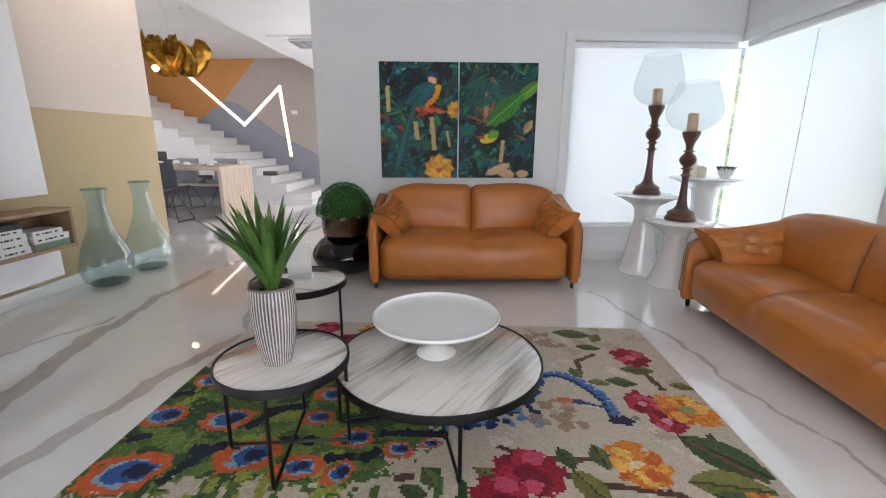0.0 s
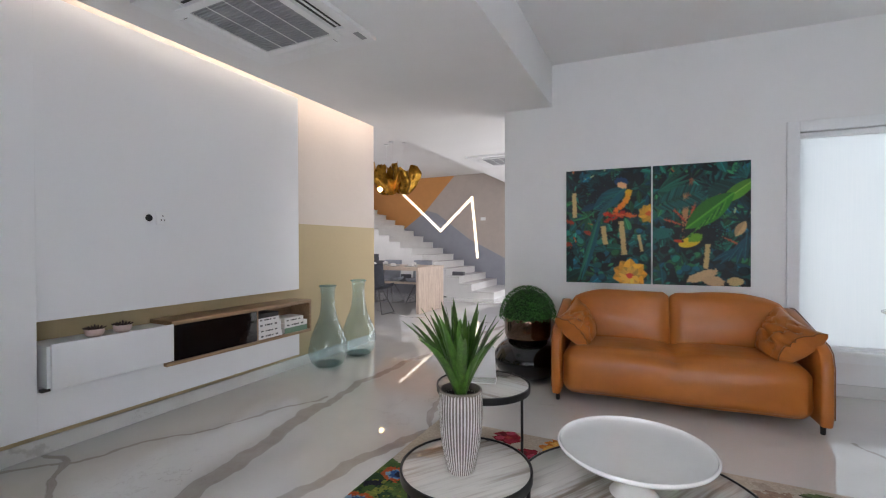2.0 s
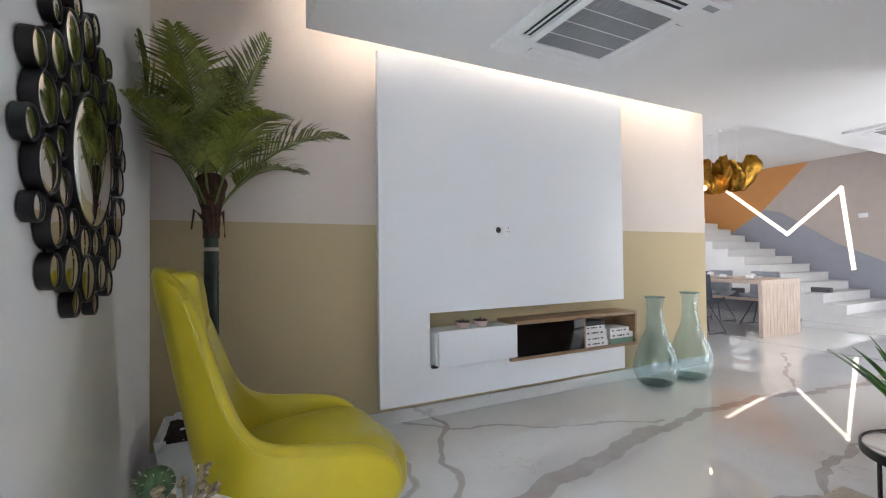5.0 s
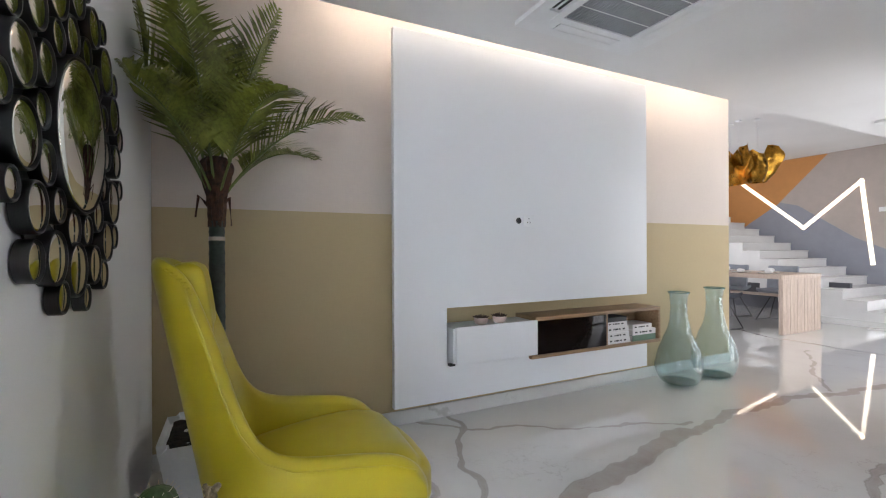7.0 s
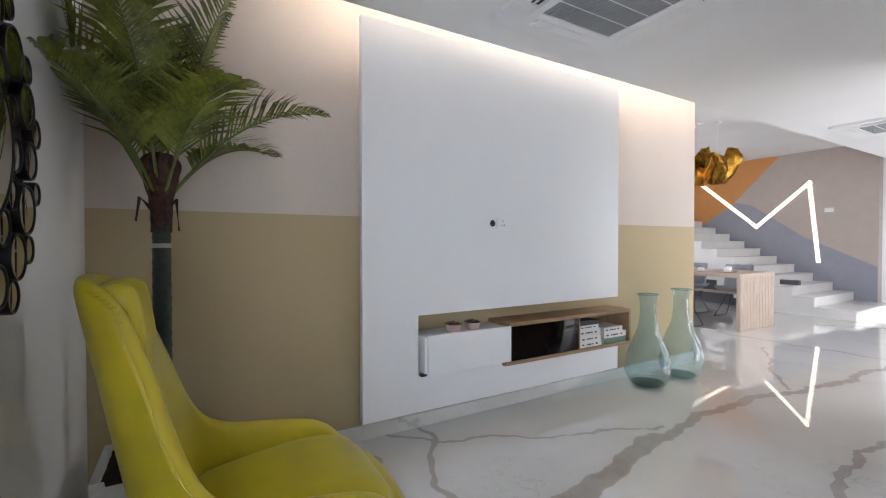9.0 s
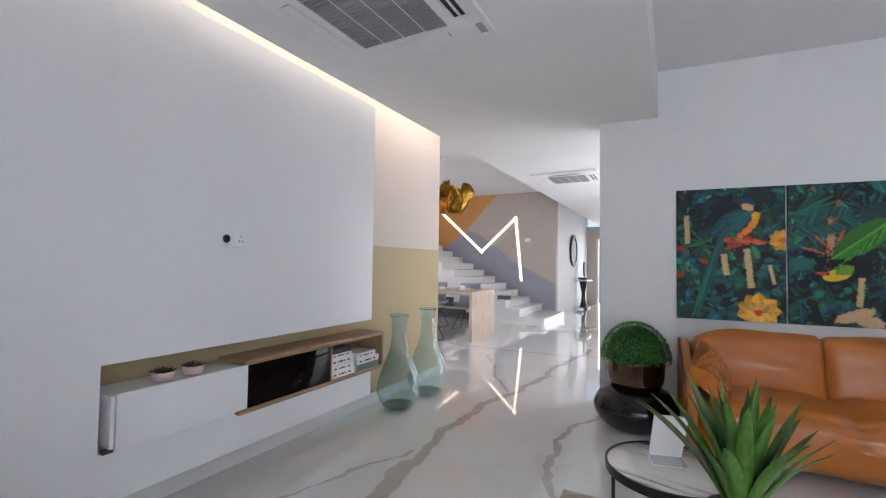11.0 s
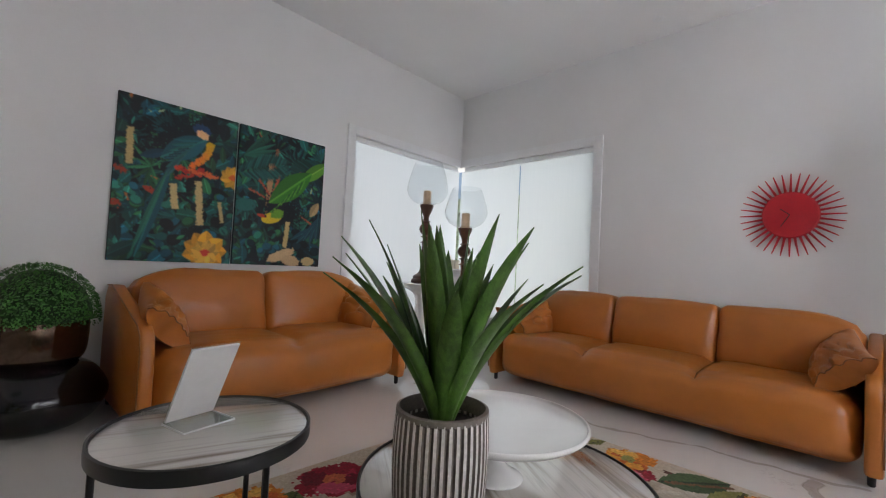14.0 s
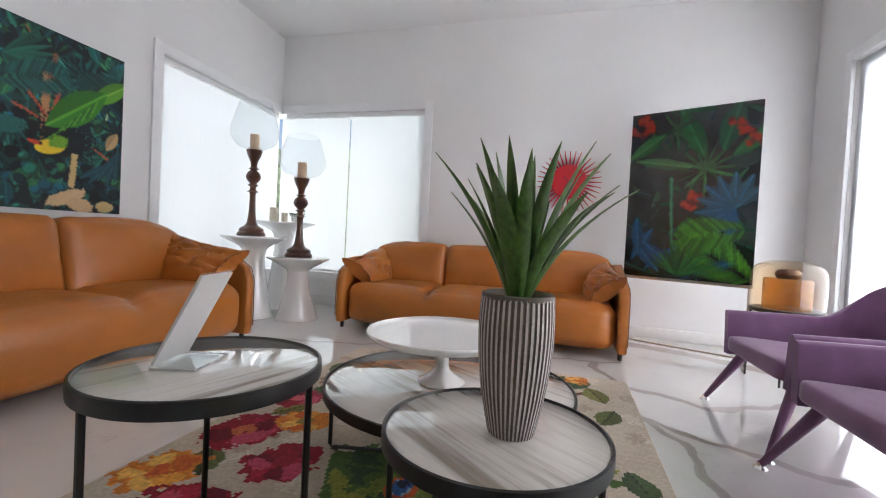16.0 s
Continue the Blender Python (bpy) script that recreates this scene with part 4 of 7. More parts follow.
for a, b_ in zip(rings, rings[1:]):
    for i in range(NN):
        f = bm.faces.new((a[i], a[(i + 1) % NN], b_[(i + 1) % NN], b_[i]))
        f.material_index = 1 if i % 4 == 1 else 0
bm.faces.new(list(reversed(rings[0])))
part("pot", bm, (RIB_DARK, RIB_LIGHT), p, "dark ceramic pot with chalky white ribs", smooth=None)
part("rim", lathe([(0.080, 0.290), (0.0895, 0.300), (0.089, 0.309), (0.083, 0.311), (0.078, 0.303), (0.076, 0.285)], 48, False), RIB_DARK, p)
part("soil", lathe([(0.079, 0.278), (0.06, 0.284), (0.01, 0.288)], 24), SOIL, p)


def blade(length, width, lean, az, curl, seed):
    """One thick agave leaf: channelled, tapered, with a pointed tip."""
    bm = bmesh.new()
    rnd = random.Random(seed)
    rows = []
    N = 12
    pos, ang = Vector((0.018 * math.cos(az), 0.018 * math.sin(az), 0.285)), lean * 0.55
    out = Vector((math.cos(az), math.sin(az), 0))
    side = Vector((-math.sin(az), math.cos(az), 0))
    tw = rnd.uniform(-0.3, 0.3)
    for i in range(N + 1):
        t = i / N
        w = width * (0.62 + 0.75 * t - 0.35 * t * t) * (1 - t ** 3.2) + 0.0006
        d = (out * math.sin(ang) + Vector((0, 0, 1)) * math.cos(ang))
        nrm = out * math.cos(ang) - Vector((0, 0, 1)) * math.sin(ang)
        sd = side * math.cos(tw * t) + nrm * math.sin(tw * t)
        deep = 0.30 * w * (1 - 0.5 * t)
        th = 0.0035 * (1 - t) + 0.0008
        rows.append([bm.verts.new(pos + sd * w * k + nrm * (deep * (k * k) * -1 + e * th)) for k, e in ((-1, 0), (-0.5, -1), (0, -1.5), (0.5, -1), (1, 0), (0.5, 1), (0, 1.2), (-0.5, 1))])
        pos = pos + d * (length / N)
        ang += (lean * 0.75 + curl * t) / N
    for a, b_ in zip(rows, rows[1:]):
        for j in range(8):
            bm.faces.new((a[j], a[(j + 1) % 8], b_[(j + 1) % 8], b_[j]))
    bm.faces.new(rows[-1])
    bmesh.ops.recalc_face_normals(bm, faces=bm.faces[:])
    return bm


rnd = random.Random(4)
for i in range(32):
    ring = 0 if i < 6 else 1 if i < 17 else 2
    lean = (0.15, 0.46, 0.75)[ring] + rnd.uniform(-0.1, 0.12)
    ln = (0.345, 0.36, 0.36)[ring] * rnd.uniform(0.8, 1.08)
    part("leaf", blade(ln, rnd.uniform(0.0185, 0.025), lean, i * 2.39996 + rnd.uniform(-0.2, 0.2), rnd.uniform(-0.12, 0.25), i), LEAF, p, smooth=60)

# acrylic sign holder
a = thing("sign_holder", "slanted clear acrylic sign holder with a white sheet", "sign holder", pose(-0.745, 2.483, 0.5265, 0, 0, 14.5))
foot = part("foot", boxed(-0.066, 0.066, -0.098, 0.002, 0.0, 0.004), ACRYLIC, a, smooth=None)
# opaque white strips stand in for the light that the clear edges catch
for q in ((-0.0675, -0.0662, -0.098, 0.002), (0.0662, 0.0675, -0.098, 0.002), (-0.0675, 0.0675, -0.0995, -0.0982)):
    part("edge_highlight", boxed(*q, 0.0, 0.0042), PAPER, foot, "white strip painted as the highlight on the acrylic edge", smooth=None)
part("back_plate", boxed(-0.066, 0.066, -0.0015, 0.0015, 0.0, 0.232, 0.0006), ACRYLIC, a, at=pose(0, 0.0, 0.003, 27, 0, 0))
part("sheet", boxed(-0.063, 0.063, -0.0035, 0.0030, 0.004, 0.226), PAPER, a, smooth=None, at=pose(0, 0.0, 0.003, 27, 0, 0))

# ---- black and bronze pots with a clipped ball ----
b = thing("boxwood_ball_planter", "clipped green ball in a bronze pot on a black glazed base", "planter", pose(-1.0, 4.37, 0))
part("black_base", lathe(smooth_profile([(0.20, 0.0), (0.27, 0.04), (0.325, 0.13), (0.325, 0.20), (0.27, 0.29), (0.20, 0.335), (0.17, 0.345)]), 56), BLACK_GLOSS, b, "black glazed squat base")
part("bronze_pot", lathe(smooth_profile([(0.18, 0.345), (0.205, 0.36), (0.222, 0.42), (0.225, 0.56), (0.215, 0.575), (0.205, 0.57)]), 56), BRONZE, b, "mirror bronze glazed pot")
part("crown_core", lathe([(0.235 * math.cos(t), 0.565 + 0.27 * math.sin(t)) for t in [0.0, 0.2, 0.4, 0.6, 0.8, 1.0, 1.2, 1.4, 1.55]], 32), MOSS_DARK, b)
bm = bmesh.new()
rnd = random.Random(8)
for i in range(5200):
    a1, u = rnd.uniform(0, 2 * math.pi), rnd.random()
    el = math.asin(u ** 0.9) - 0.06
    rr = 1 + rnd.uniform(-0.03, 0.035)
    o = Vector((0.262 * rr * math.cos(el) * math.cos(a1), 0.262 * rr * math.cos(el) * math.sin(a1), 0.567 + 0.292 * rr * math.sin(el)))
    nrm = (o - Vector((0, 0, 0.53))).normalized()
    t1 = nrm.cross(Vector((rnd.uniform(-1, 1), rnd.uniform(-1, 1), rnd.uniform(-1, 1)))).normalized()
    d = (nrm * rnd.uniform(0.2, 1.0) + t1).normalized()
    sd = d.cross(nrm).normalized() * rnd.uniform(0.004, 0.006)
    ln = rnd.uniform(0.012, 0.02)
    v = [bm.verts.new(q) for q in (o - sd * 0.3, o + d * ln * 0.5 - sd, o + d * ln, o + d * ln * 0.5 + sd)]
    bm.faces.new(v)
tagged(part("crown_leaves", bm, MOSS, b, smooth=None), kind="stuff")

# ---- white pedestal tables and candle lamps ----
def pedestal(label, x, y, h, r):
    t = thing("pedestal_table", label, "side table", pose(x, y, 0), "white pedestal tables")
    part("column", lathe(smooth_profile([(0.195, 0.0), (0.195, 0.006), (0.175, 0.06), (0.125, h * 0.42), (0.098, h * 0.68), (0.10, h * 0.78)]), 56), GLOSS_WHITE, t)
    part("top", lathe(smooth_profile([(0.10, h * 0.775), (0.13, h - 0.10), (r - 0.02, h - 0.022), (r, h - 0.008)], 3) + [(r, h - 0.002), (r - 0.004, h)], 64), GLOSS_WHITE, t)
    return t


pedestal("white gloss pedestal table with a flared top carrying a candle lamp", 1.93, 4.49, 0.765, 0.30)
pedestal("low white gloss pedestal table with a flared top", 2.05, 4.08, 0.585, 0.29)
pedestal("tall white gloss pedestal table in the corner window", 2.52, 4.60, 0.925, 0.32)


def candle_lamp(label, x, y, z, h, g):
    """A turned stem with knops, a candle and a blown glass chimney; h: the stem's height, g: the glass's."""
    t = thing("candle_lamp", label, "candle holder", pose(x, y, z), "turned candle lamps")
    part("base", lathe(smooth_profile([(0.125, 0.0), (0.128, 0.015), (0.118, 0.035), (0.108, 0.045), (0.112, 0.058), (0.10, 0.075), (0.062, 0.10), (0.045, 0.13)]), 40), WALNUT, t)
    pr = [(0.045, 0.13), (0.034, 0.20), (0.028, h * 0.38), (0.03, h * 0.50), (0.052, h * 0.515), (0.03, h * 0.535), (0.03, h * 0.575), (0.05, h * 0.59), (0.03, h * 0.61), (0.055, h * 0.645), (0.068, h * 0.69), (0.055, h * 0.735), (0.03, h * 0.77), (0.05, h * 0.785), (0.03, h * 0.80), (0.034, h * 0.86), (0.058, h * 0.93), (0.072, h * 0.985), (0.07, h)]
    part("stem", lathe(smooth_profile(pr, 4), 32), WALNUT, t, "dark turned wooden stem with round knops")
    part("candle", lathe([(0.042, h + 0.002), (0.042, h + 0.145), (0.036, h + 0.15), (0.006, h + 0.143)], 28), CANDLE, t)
    part("wick", tube([(0, 0, h + 0.143), (0.002, 0, h + 0.158)], 0.0015, 6), BLACK, t)
    gp = smooth_profile([(0.05, h + 0.004), (0.09, h + 0.012), (0.165, h + 0.05), (0.212, h + 0.13), (0.208, h + g * 0.5), (0.17, h + g * 0.82), (0.142, h + g)], 5)
    gl = part("glass_chimney", lathe(gp, 56, False), CLEAR, t, "clear blown glass chimney")
    return t


candle_lamp("tall dark turned candle lamp with a glass chimney on a pedestal", 1.945, 4.545, 0.767, 0.82, 0.45)
candle_lamp("shorter dark turned candle lamp with a glass chimney on a pedestal", 2.075, 4.10, 0.587, 0.755, 0.40)
for x, y, r, h in ((2.41, 4.66, 0.042, 0.15), (2.52, 4.72, 0.04, 0.105), (2.46, 4.56, 0.034, 0.10)):
    k = thing("pillar_candle", "cream pillar candle on the tall pedestal", "candle", pose(x, y, 0.926), "cream pillar candles")
    part("wax", lathe([(r, 0), (r, h - 0.006), (r - 0.006, h), (0.004, h - 0.006)], 24), WAX, k)
    part("wick", tube([(0, 0, h - 0.007), (0.001, 0, h + 0.008)], 0.0012, 6), BLACK, k)
k = thing("succulent_pot", "small dark succulent in a pale grey cup", "potted plant", pose(2.68, 4.56, 0.926))
part("cup", lathe(smooth_profile([(0.04, 0), (0.062, 0.03), (0.07, 0.085), (0.063, 0.088), (0.06, 0.07)]), 28), POT_WHITE, k)
bm = bmesh.new()
rnd = random.Random(3)
for i in range(60):
    a1, rr = i * 2.4, 0.011 * math.sqrt(i) * 0.8
    tube([(rr * math.cos(a1), rr * math.sin(a1), 0.07), (1.35 * rr * math.cos(a1), 1.35 * rr * math.sin(a1), 0.105 + rnd.uniform(-0.01, 0.008))], 0.007, 5, bm, (0.7, 0.4))
part("leaves", bm, MOSS_DARK, k)


# ---- television wall ----
PX, PY0, PY1, PZ0, PZ1 = -3.023, 1.02, 3.405, 0.20, 2.712
tv = thing("television_panel", "white floating television wall panel with a long slot", "wall panel")
for nm, y0, y1, z0, z1 in (("upright", PY0, 1.404, PZ0, PZ1), ("upper_panel", 1.4043, PY1, 0.842, PZ1), ("lower_panel", 1.4043, PY1, PZ0, 0.441)):
    part(nm, boxed(PX - 0.045, PX, y0, y1, z0, z1), LACQUER, tv, smooth=None)
part("backing", boxed(WEST + 0.002, PX - 0.047, PY0 + 0.25, PY1 - 0.25, 0.34, 0.43), LACQUER, tv)
part("upper_backing", boxed(WEST + 0.002, PX - 0.047, PY0 + 0.25, PY1 - 0.25, 0.85, 2.6), LACQUER, tv)
part("cable_grommet", lathe([(0.022, 0), (0.024, 0.003), (0.016, 0.004), (0.013, 0.0015)], 24), BLACK, tv, "black cable hole", at=pose(PX + 0.0005, 2.01, 1.463, 0, 90, 0))
so = thing("wall_socket", "white square wall socket on the panel", "socket", pose(PX + 0.001, 2.10, 1.463, 0, 90, 0))
part("plate", boxed(-0.045, 0.045, -0.045, 0.045, 0, 0.008, 0.003), TRIM, so)
for x, y in ((-0.018, 0.0), (0.012, -0.012), (0.012, 0.012)):
    part("pin_hole", boxed(x - 0.005, x + 0.005, y - 0.003, y + 0.003, 0.0078, 0.0086), BLACK, so, smooth=None)

dr = thing("drawer_unit", "white lacquered floating drawer in the panel slot", "drawer")
part("body", boxed(WEST + 0.02, -2.978, 1.43, 2.135, 0.462, 0.700), LACQUER, dr)
part("drawer_front", boxed(-2.977, -2.958, 1.445, 2.135, 0.452, 0.712, 0.002), LACQUER, dr)
part("end_foot", boxed(-3.02, -2.985, 1.408, 1.45, 0.443, 0.461, 0.002), BLACK, dr)
ok = thing("media_shelf", "oak floating media shelf with a smoked door and open end", "shelf")
FX = -2.982
part("top", boxed(WEST + 0.004, FX, 2.138, 3.53, 0.700, 0.728, 0.002), OAK, ok)
part("bottom", boxed(WEST + 0.004, FX, 2.10, 3.53, 0.413, 0.438, 0.002), OAK, ok)
part("end_panel", boxed(WEST + 0.004, FX, 3.505, 3.53, 0.439, 0.699, 0.002), OAK, ok)
part("back_panel", boxed(WEST + 0.004, WEST + 0.016, 2.14, 3.504, 0.439, 0.699), OAK, ok)
part("divider", boxed(WEST + 0.02, FX - 0.01, 2.875, 2.893, 0.439, 0.699), OAK, ok)
part("smoked_door", boxed(FX - 0.016, FX - 0.004, 2.14, 2.872, 0.441, 0.697, 0.001), SMOKE, ok, "black smoked glass door")


def book(x0, y0, z0, dx, dy, dz, cover, text=True):
    bk = thing("book", "thick closed book lying in a shelf stack", "book", pose(x0, y0, z0), "stacked books")
    bm = bmesh.new()
    box(bm, -dx, 0, 0, dy, 0, 0.003)
    box(bm, -dx, 0, 0, dy, dz - 0.003, dz)
    box(bm, -0.003, 0, 0, dy, 0.003, dz - 0.003)
    part("cover", bm, cover, bk, smooth=None)
    part("pages", boxed(-dx + 0.004, -0.0035, 0.003, dy - 0.003, 0.0032, dz - 0.0032), PAGE, bk, smooth=None)
    if text:
        k, j = 0.10, 0
        while k < 0.82:
            w = (0.10, 0.05, 0.14, 0.07)[j % 4]
            part("title_bar", boxed(0.0002, 0.001, dy * k, dy * min(0.92, k + w), dz * 0.36, dz * 0.62), INK, bk, smooth=None)
            k += w + (0.03 if j % 3 else 0.10)
            j += 1
    return bk


z = 0.4385
for dz, dy, c in ((0.048, 0.265, PAPER), (0.045, 0.25, PAPER), (0.052, 0.262, PAPER), (0.040, 0.24, PAPER), (0.038, 0.225, INK)):
    book(FX - 0.02 - 0.02 * ((z * 37) % 1), 2.905, z, 0.19, dy, dz, c, c is PAPER)
    z += dz + 0.0005
z = 0.4385
for dz, dy, c in ((0.05, 0.29, GREEN_BOOK), (0.048, 0.29, PAPER), (0.045, 0.24, PAPER)):
    book(FX - 0.02, 3.20, z, 0.19, dy, dz, c, c is PAPER)
    z += dz + 0.0005
for y in (1.70, 1.86):
    k = thing("mini_succulent", "tiny brown succulent in a blush bowl on the drawer", "potted plant", pose(-3.06, y, 0.701), "tiny succulents")
    part("bowl", lathe(smooth_profile([(0.03, 0), (0.048, 0.015), (0.052, 0.045), (0.046, 0.05), (0.042, 0.04)]), 24), PINK, k)
    bm = bmesh.new()
    for i in range(34):
        a1, rr = i * 2.4, 0.0075 * math.sqrt(i)
        tube([(rr * 0.7 * math.cos(a1), rr * 0.7 * math.sin(a1), 0.038), (1.5 * rr * math.cos(a1), 1.5 * rr * math.sin(a1), 0.078 - 0.5 * rr)], 0.007, 5, bm, (1.0, 0.25))
    part("rosette", bm, SUCC, k)

# glass floor vases
def bottle(label, x, y, h):
    t = thing("floor_vase", label, "vase", pose(x, y, 0), "aqua glass floor vases")
    s = h / 0.80

    def wob(a, z):
        return 1 + 0.018 * math.sin(3 * a + z * 21) + 0.014 * math.sin(7 * a - z * 40)
    body = smooth_profile([(0.105, 0.004), (0.150, 0.03), (0.188, 0.095), (0.200, 0.17), (0.186, 0.26), (0.145, 0.37), (0.102, 0.47), (0.077, 0.58), (0.070, 0.68), (0.076, 0.76), (0.088, 0.80)], 5)
    part("glass_body", lathe([(r, z * s) for r, z in body] + [(r - 0.006, z * s + 0.006 * (k == 0)) for k, (r, z) in reversed(list(enumerate(body)))], 56, True, wob), AQUA, t, "pale aqua recycled glass", smooth=180)
    part("thick_base", lathe(smooth_profile([(0.094, 0.010), (0.126, 0.020), (0.142, 0.034), (0.12, 0.030), (0.02, 0.022)]), 48, True), AQUA_DEEP, t, "thick darker glass base", smooth=180)
    part("lip", lathe([(0.084, h - 0.006), (0.092, h - 0.004), (0.092, h + 0.004), (0.084, h + 0.005), (0.081, h)], 48, False), AQUA_DEEP, t)
    return t


bottle("tall aqua recycled glass floor vase beside the media wall", -2.965, 3.755, 0.845)
bottle("aqua recycled glass floor vase at the wall's end", -2.96, 4.27, 0.865)

# ---- palm in the corner ----
pl = thing("potted_palm", "artificial palm with arching fronds in a white square pot", "potted plant", pose(-2.87, 0.0, 0))
bm = bmesh.new()
bmesh.ops.create_cone(bm, cap_ends=True, segments=4, radius1=0.27, radius2=0.345, depth=0.36, matrix=Matrix.Translation((0, 0, 0.18)) @ pose(0, 0, 0, 0, 0, 45))
top = max(bm.faces, key=lambda f: f.calc_center_median().z)
bmesh.ops.inset_region(bm, faces=[top], thickness=0.018)
bmesh.ops.translate(bm, vec=(0, 0, -0.04), verts=top.verts[:])
bmesh.ops.bevel(bm, geom=[e for e in bm.edges if abs(e.verts[0].co.z - e.verts[1].co.z) > 0.2], offset=0.05, segments=4, affect="EDGES")
part("pot", bm, POT_WHITE, pl, smooth=40)
bm = bmesh.new()
bmesh.ops.create_grid(bm, x_segments=24, y_segments=24, size=0.215)
for v in bm.verts:
    v.co.z = 0.326 + 0.014 * noise.noise(v.co * 24)
part("soil", bm, SOIL, pl)
rings = [(0.040 - 0.004 * t + (0.0022 if (k % 4 == 0) else 0.0), 0.3 + 1.1 * t) for k, t in ((k, k / 80) for k in range(81))]
part("trunk", lathe(rings, 20), TRUNK, pl, "dark green wrapped trunk", at=pose(0.012, 0, 0))
part("tie", lathe([(0.037, 0), (0.039, 0.01), (0.037, 0.02)], 20, False), STEEL, pl, at=pose(0.012, 0, 1.30))
bm = lathe(smooth_profile([(0.037, 1.37), (0.040, 1.42), (0.041, 1.48), (0.050, 1.55), (0.070, 1.64), (0.068, 1.70), (0.04, 1.73)], 4), 24, True, lambda a, z: 1 + 0.14 * math.sin(9 * a + 30 * z))
part("fibre_crown", bm, FIBRE, pl, "brown fibre round the crown", at=pose(0.012, 0, 0))
rnd = random.Random(12)


def frond(az, lean, length, seed):
    rn = random.Random(seed)
    out = Vector((math.cos(az), math.sin(az), 0))
    pos, ang = Vector((0.03 * out.x, 0.03 * out.y, 1.52)), lean * 0.55
    pts, dirs = [pos.copy()], []
    N = 26
    for i in range(N):
        d = out * math.sin(ang) + Vector((0, 0, 1)) * math.cos(ang)
        dirs.append(d)
        pos = pos + d * (length / N)
        pts.append(pos.copy())
        ang += lean * (0.30 + 0.9 * i / N) / N * 1.5
    dirs.append(dirs[-1])
    for q in pts:                                    # keep clear of the two walls
        q.x = max(q.x, WEST + 2.87 + 0.05)
        q.y = max(q.y, SOUTH + 0.06)
    rib = tube(pts, 0.0075, 6, None, [1 - 0.85 * i / N for i in range(N + 1)])
    fr = part("frond", rib, PALM_RIB, pl)
    bm = bmesh.new()
    for i in range(7, N + 1):
        for half in (0.0, 0.5):
            t = (i + half) / N
            if t > 1:
                continue
            base = pts[i].lerp(pts[min(i + 1, N)], half)
            d = dirs[i]
            s = d.cross(Vector((0, 0, 1))).normalized()
            up = s.cross(d).normalized()
            ln = length * (0.31 * math.sin(math.pi * min(1, 0.16 + 0.84 * t) ** 0.9) + 0.06) * rn.uniform(0.85, 1.1)
            for sg in (-1, 1):
                ld = (s * sg * 0.70 + d * 0.62 + up * rn.uniform(0.18, 0.42)).normalized()
                wv = ld.cross(up).normalized() * 0.0080
                p0, p1, p2 = base, base + ld * ln * 0.5 + up * 0.005, base + ld * ln - Vector((0, 0, ln * 0.20))
                vs = []
                for q, k in ((p0, 0.5), (p1, 1.0), (p2, 0.08)):
                    for e in (wv * k, -wv * k):
                        c2 = q + e
                        c2.x, c2.y = max(c2.x, WEST + 2.87 + 0.02), max(c2.y, SOUTH + 0.03)
                        vs.append(bm.verts.new(c2))
                bm.faces.new((vs[0], vs[1], vs[3], vs[2]))
                bm.faces.new((vs[2], vs[3], vs[5], vs[4]))
    tagged(part("leaflet_spray", bm, PALM, fr, smooth=None), kind="stuff")


for i in range(13):
    frond(i * 2.39996 + 0.95, (0.34, 0.76, 1.12)[i % 3] + rnd.uniform(-0.08, 0.08), rnd.uniform(0.90, 1.04) * (0.86 if i % 3 == 2 else 1.0), 30 + i)
for i in range(3):
    a1 = i * 2.1 + 0.3
    part("dry_stub", tube([(0.04 * math.cos(a1), 0.04 * math.sin(a1), 1.48), (0.085 * math.cos(a1), 0.085 * math.sin(a1), 1.53), (0.10 * math.cos(a1), 0.10 * math.sin(a1), 1.42 - 0.04 * (i % 2))], 0.011, 6, None, (1, 0.8, 0.4)), FIBRE, pl, at=pose(0.012, 0, 0))

# ---- yellow lounge chair ----
ch = thing("lounge_chair", "lime yellow leather high-backed lounge chair", "lounge chair", pose(-2.12, 0.0, 0))
RIM = [(0.0, -0.180, 1.205), (0.10, -0.170, 1.204), (0.172, -0.125, 1.192), (0.205, -0.065, 1.145), (0.225, -0.035, 1.05), (0.25, 0.005, 0.94), (0.285, 0.04, 0.81), (0.325, 0.09, 0.69), (0.35, 0.15, 0.605), (0.365, 0.24, 0.56), (0.372, 0.40, 0.54), (0.372, 0.56, 0.515), (0.366, 0.65, 0.475), (0.352, 0.705, 0.40), (0.34, 0.715, 0.33)]
HEM = [(0.0, 0.02, 0.2), (0.09, 0.022, 0.2), (0.15, 0.028, 0.2), (0.20, 0.04, 0.2), (0.235, 0.055, 0.2), (0.26, 0.075, 0.2), (0.28, 0.10, 0.2), (0.295, 0.14, 0.2), (0.305, 0.19, 0.2), (0.31, 0.27, 0.2), (0.315, 0.40, 0.2), (0.315, 0.52, 0.2), (0.312, 0.60, 0.2), (0.308, 0.65, 0.2), (0.30, 0.665, 0.2)]


def mirrored(pts):
    return [(-x, y, z) for x, y, z in reversed(pts[1:])] + pts


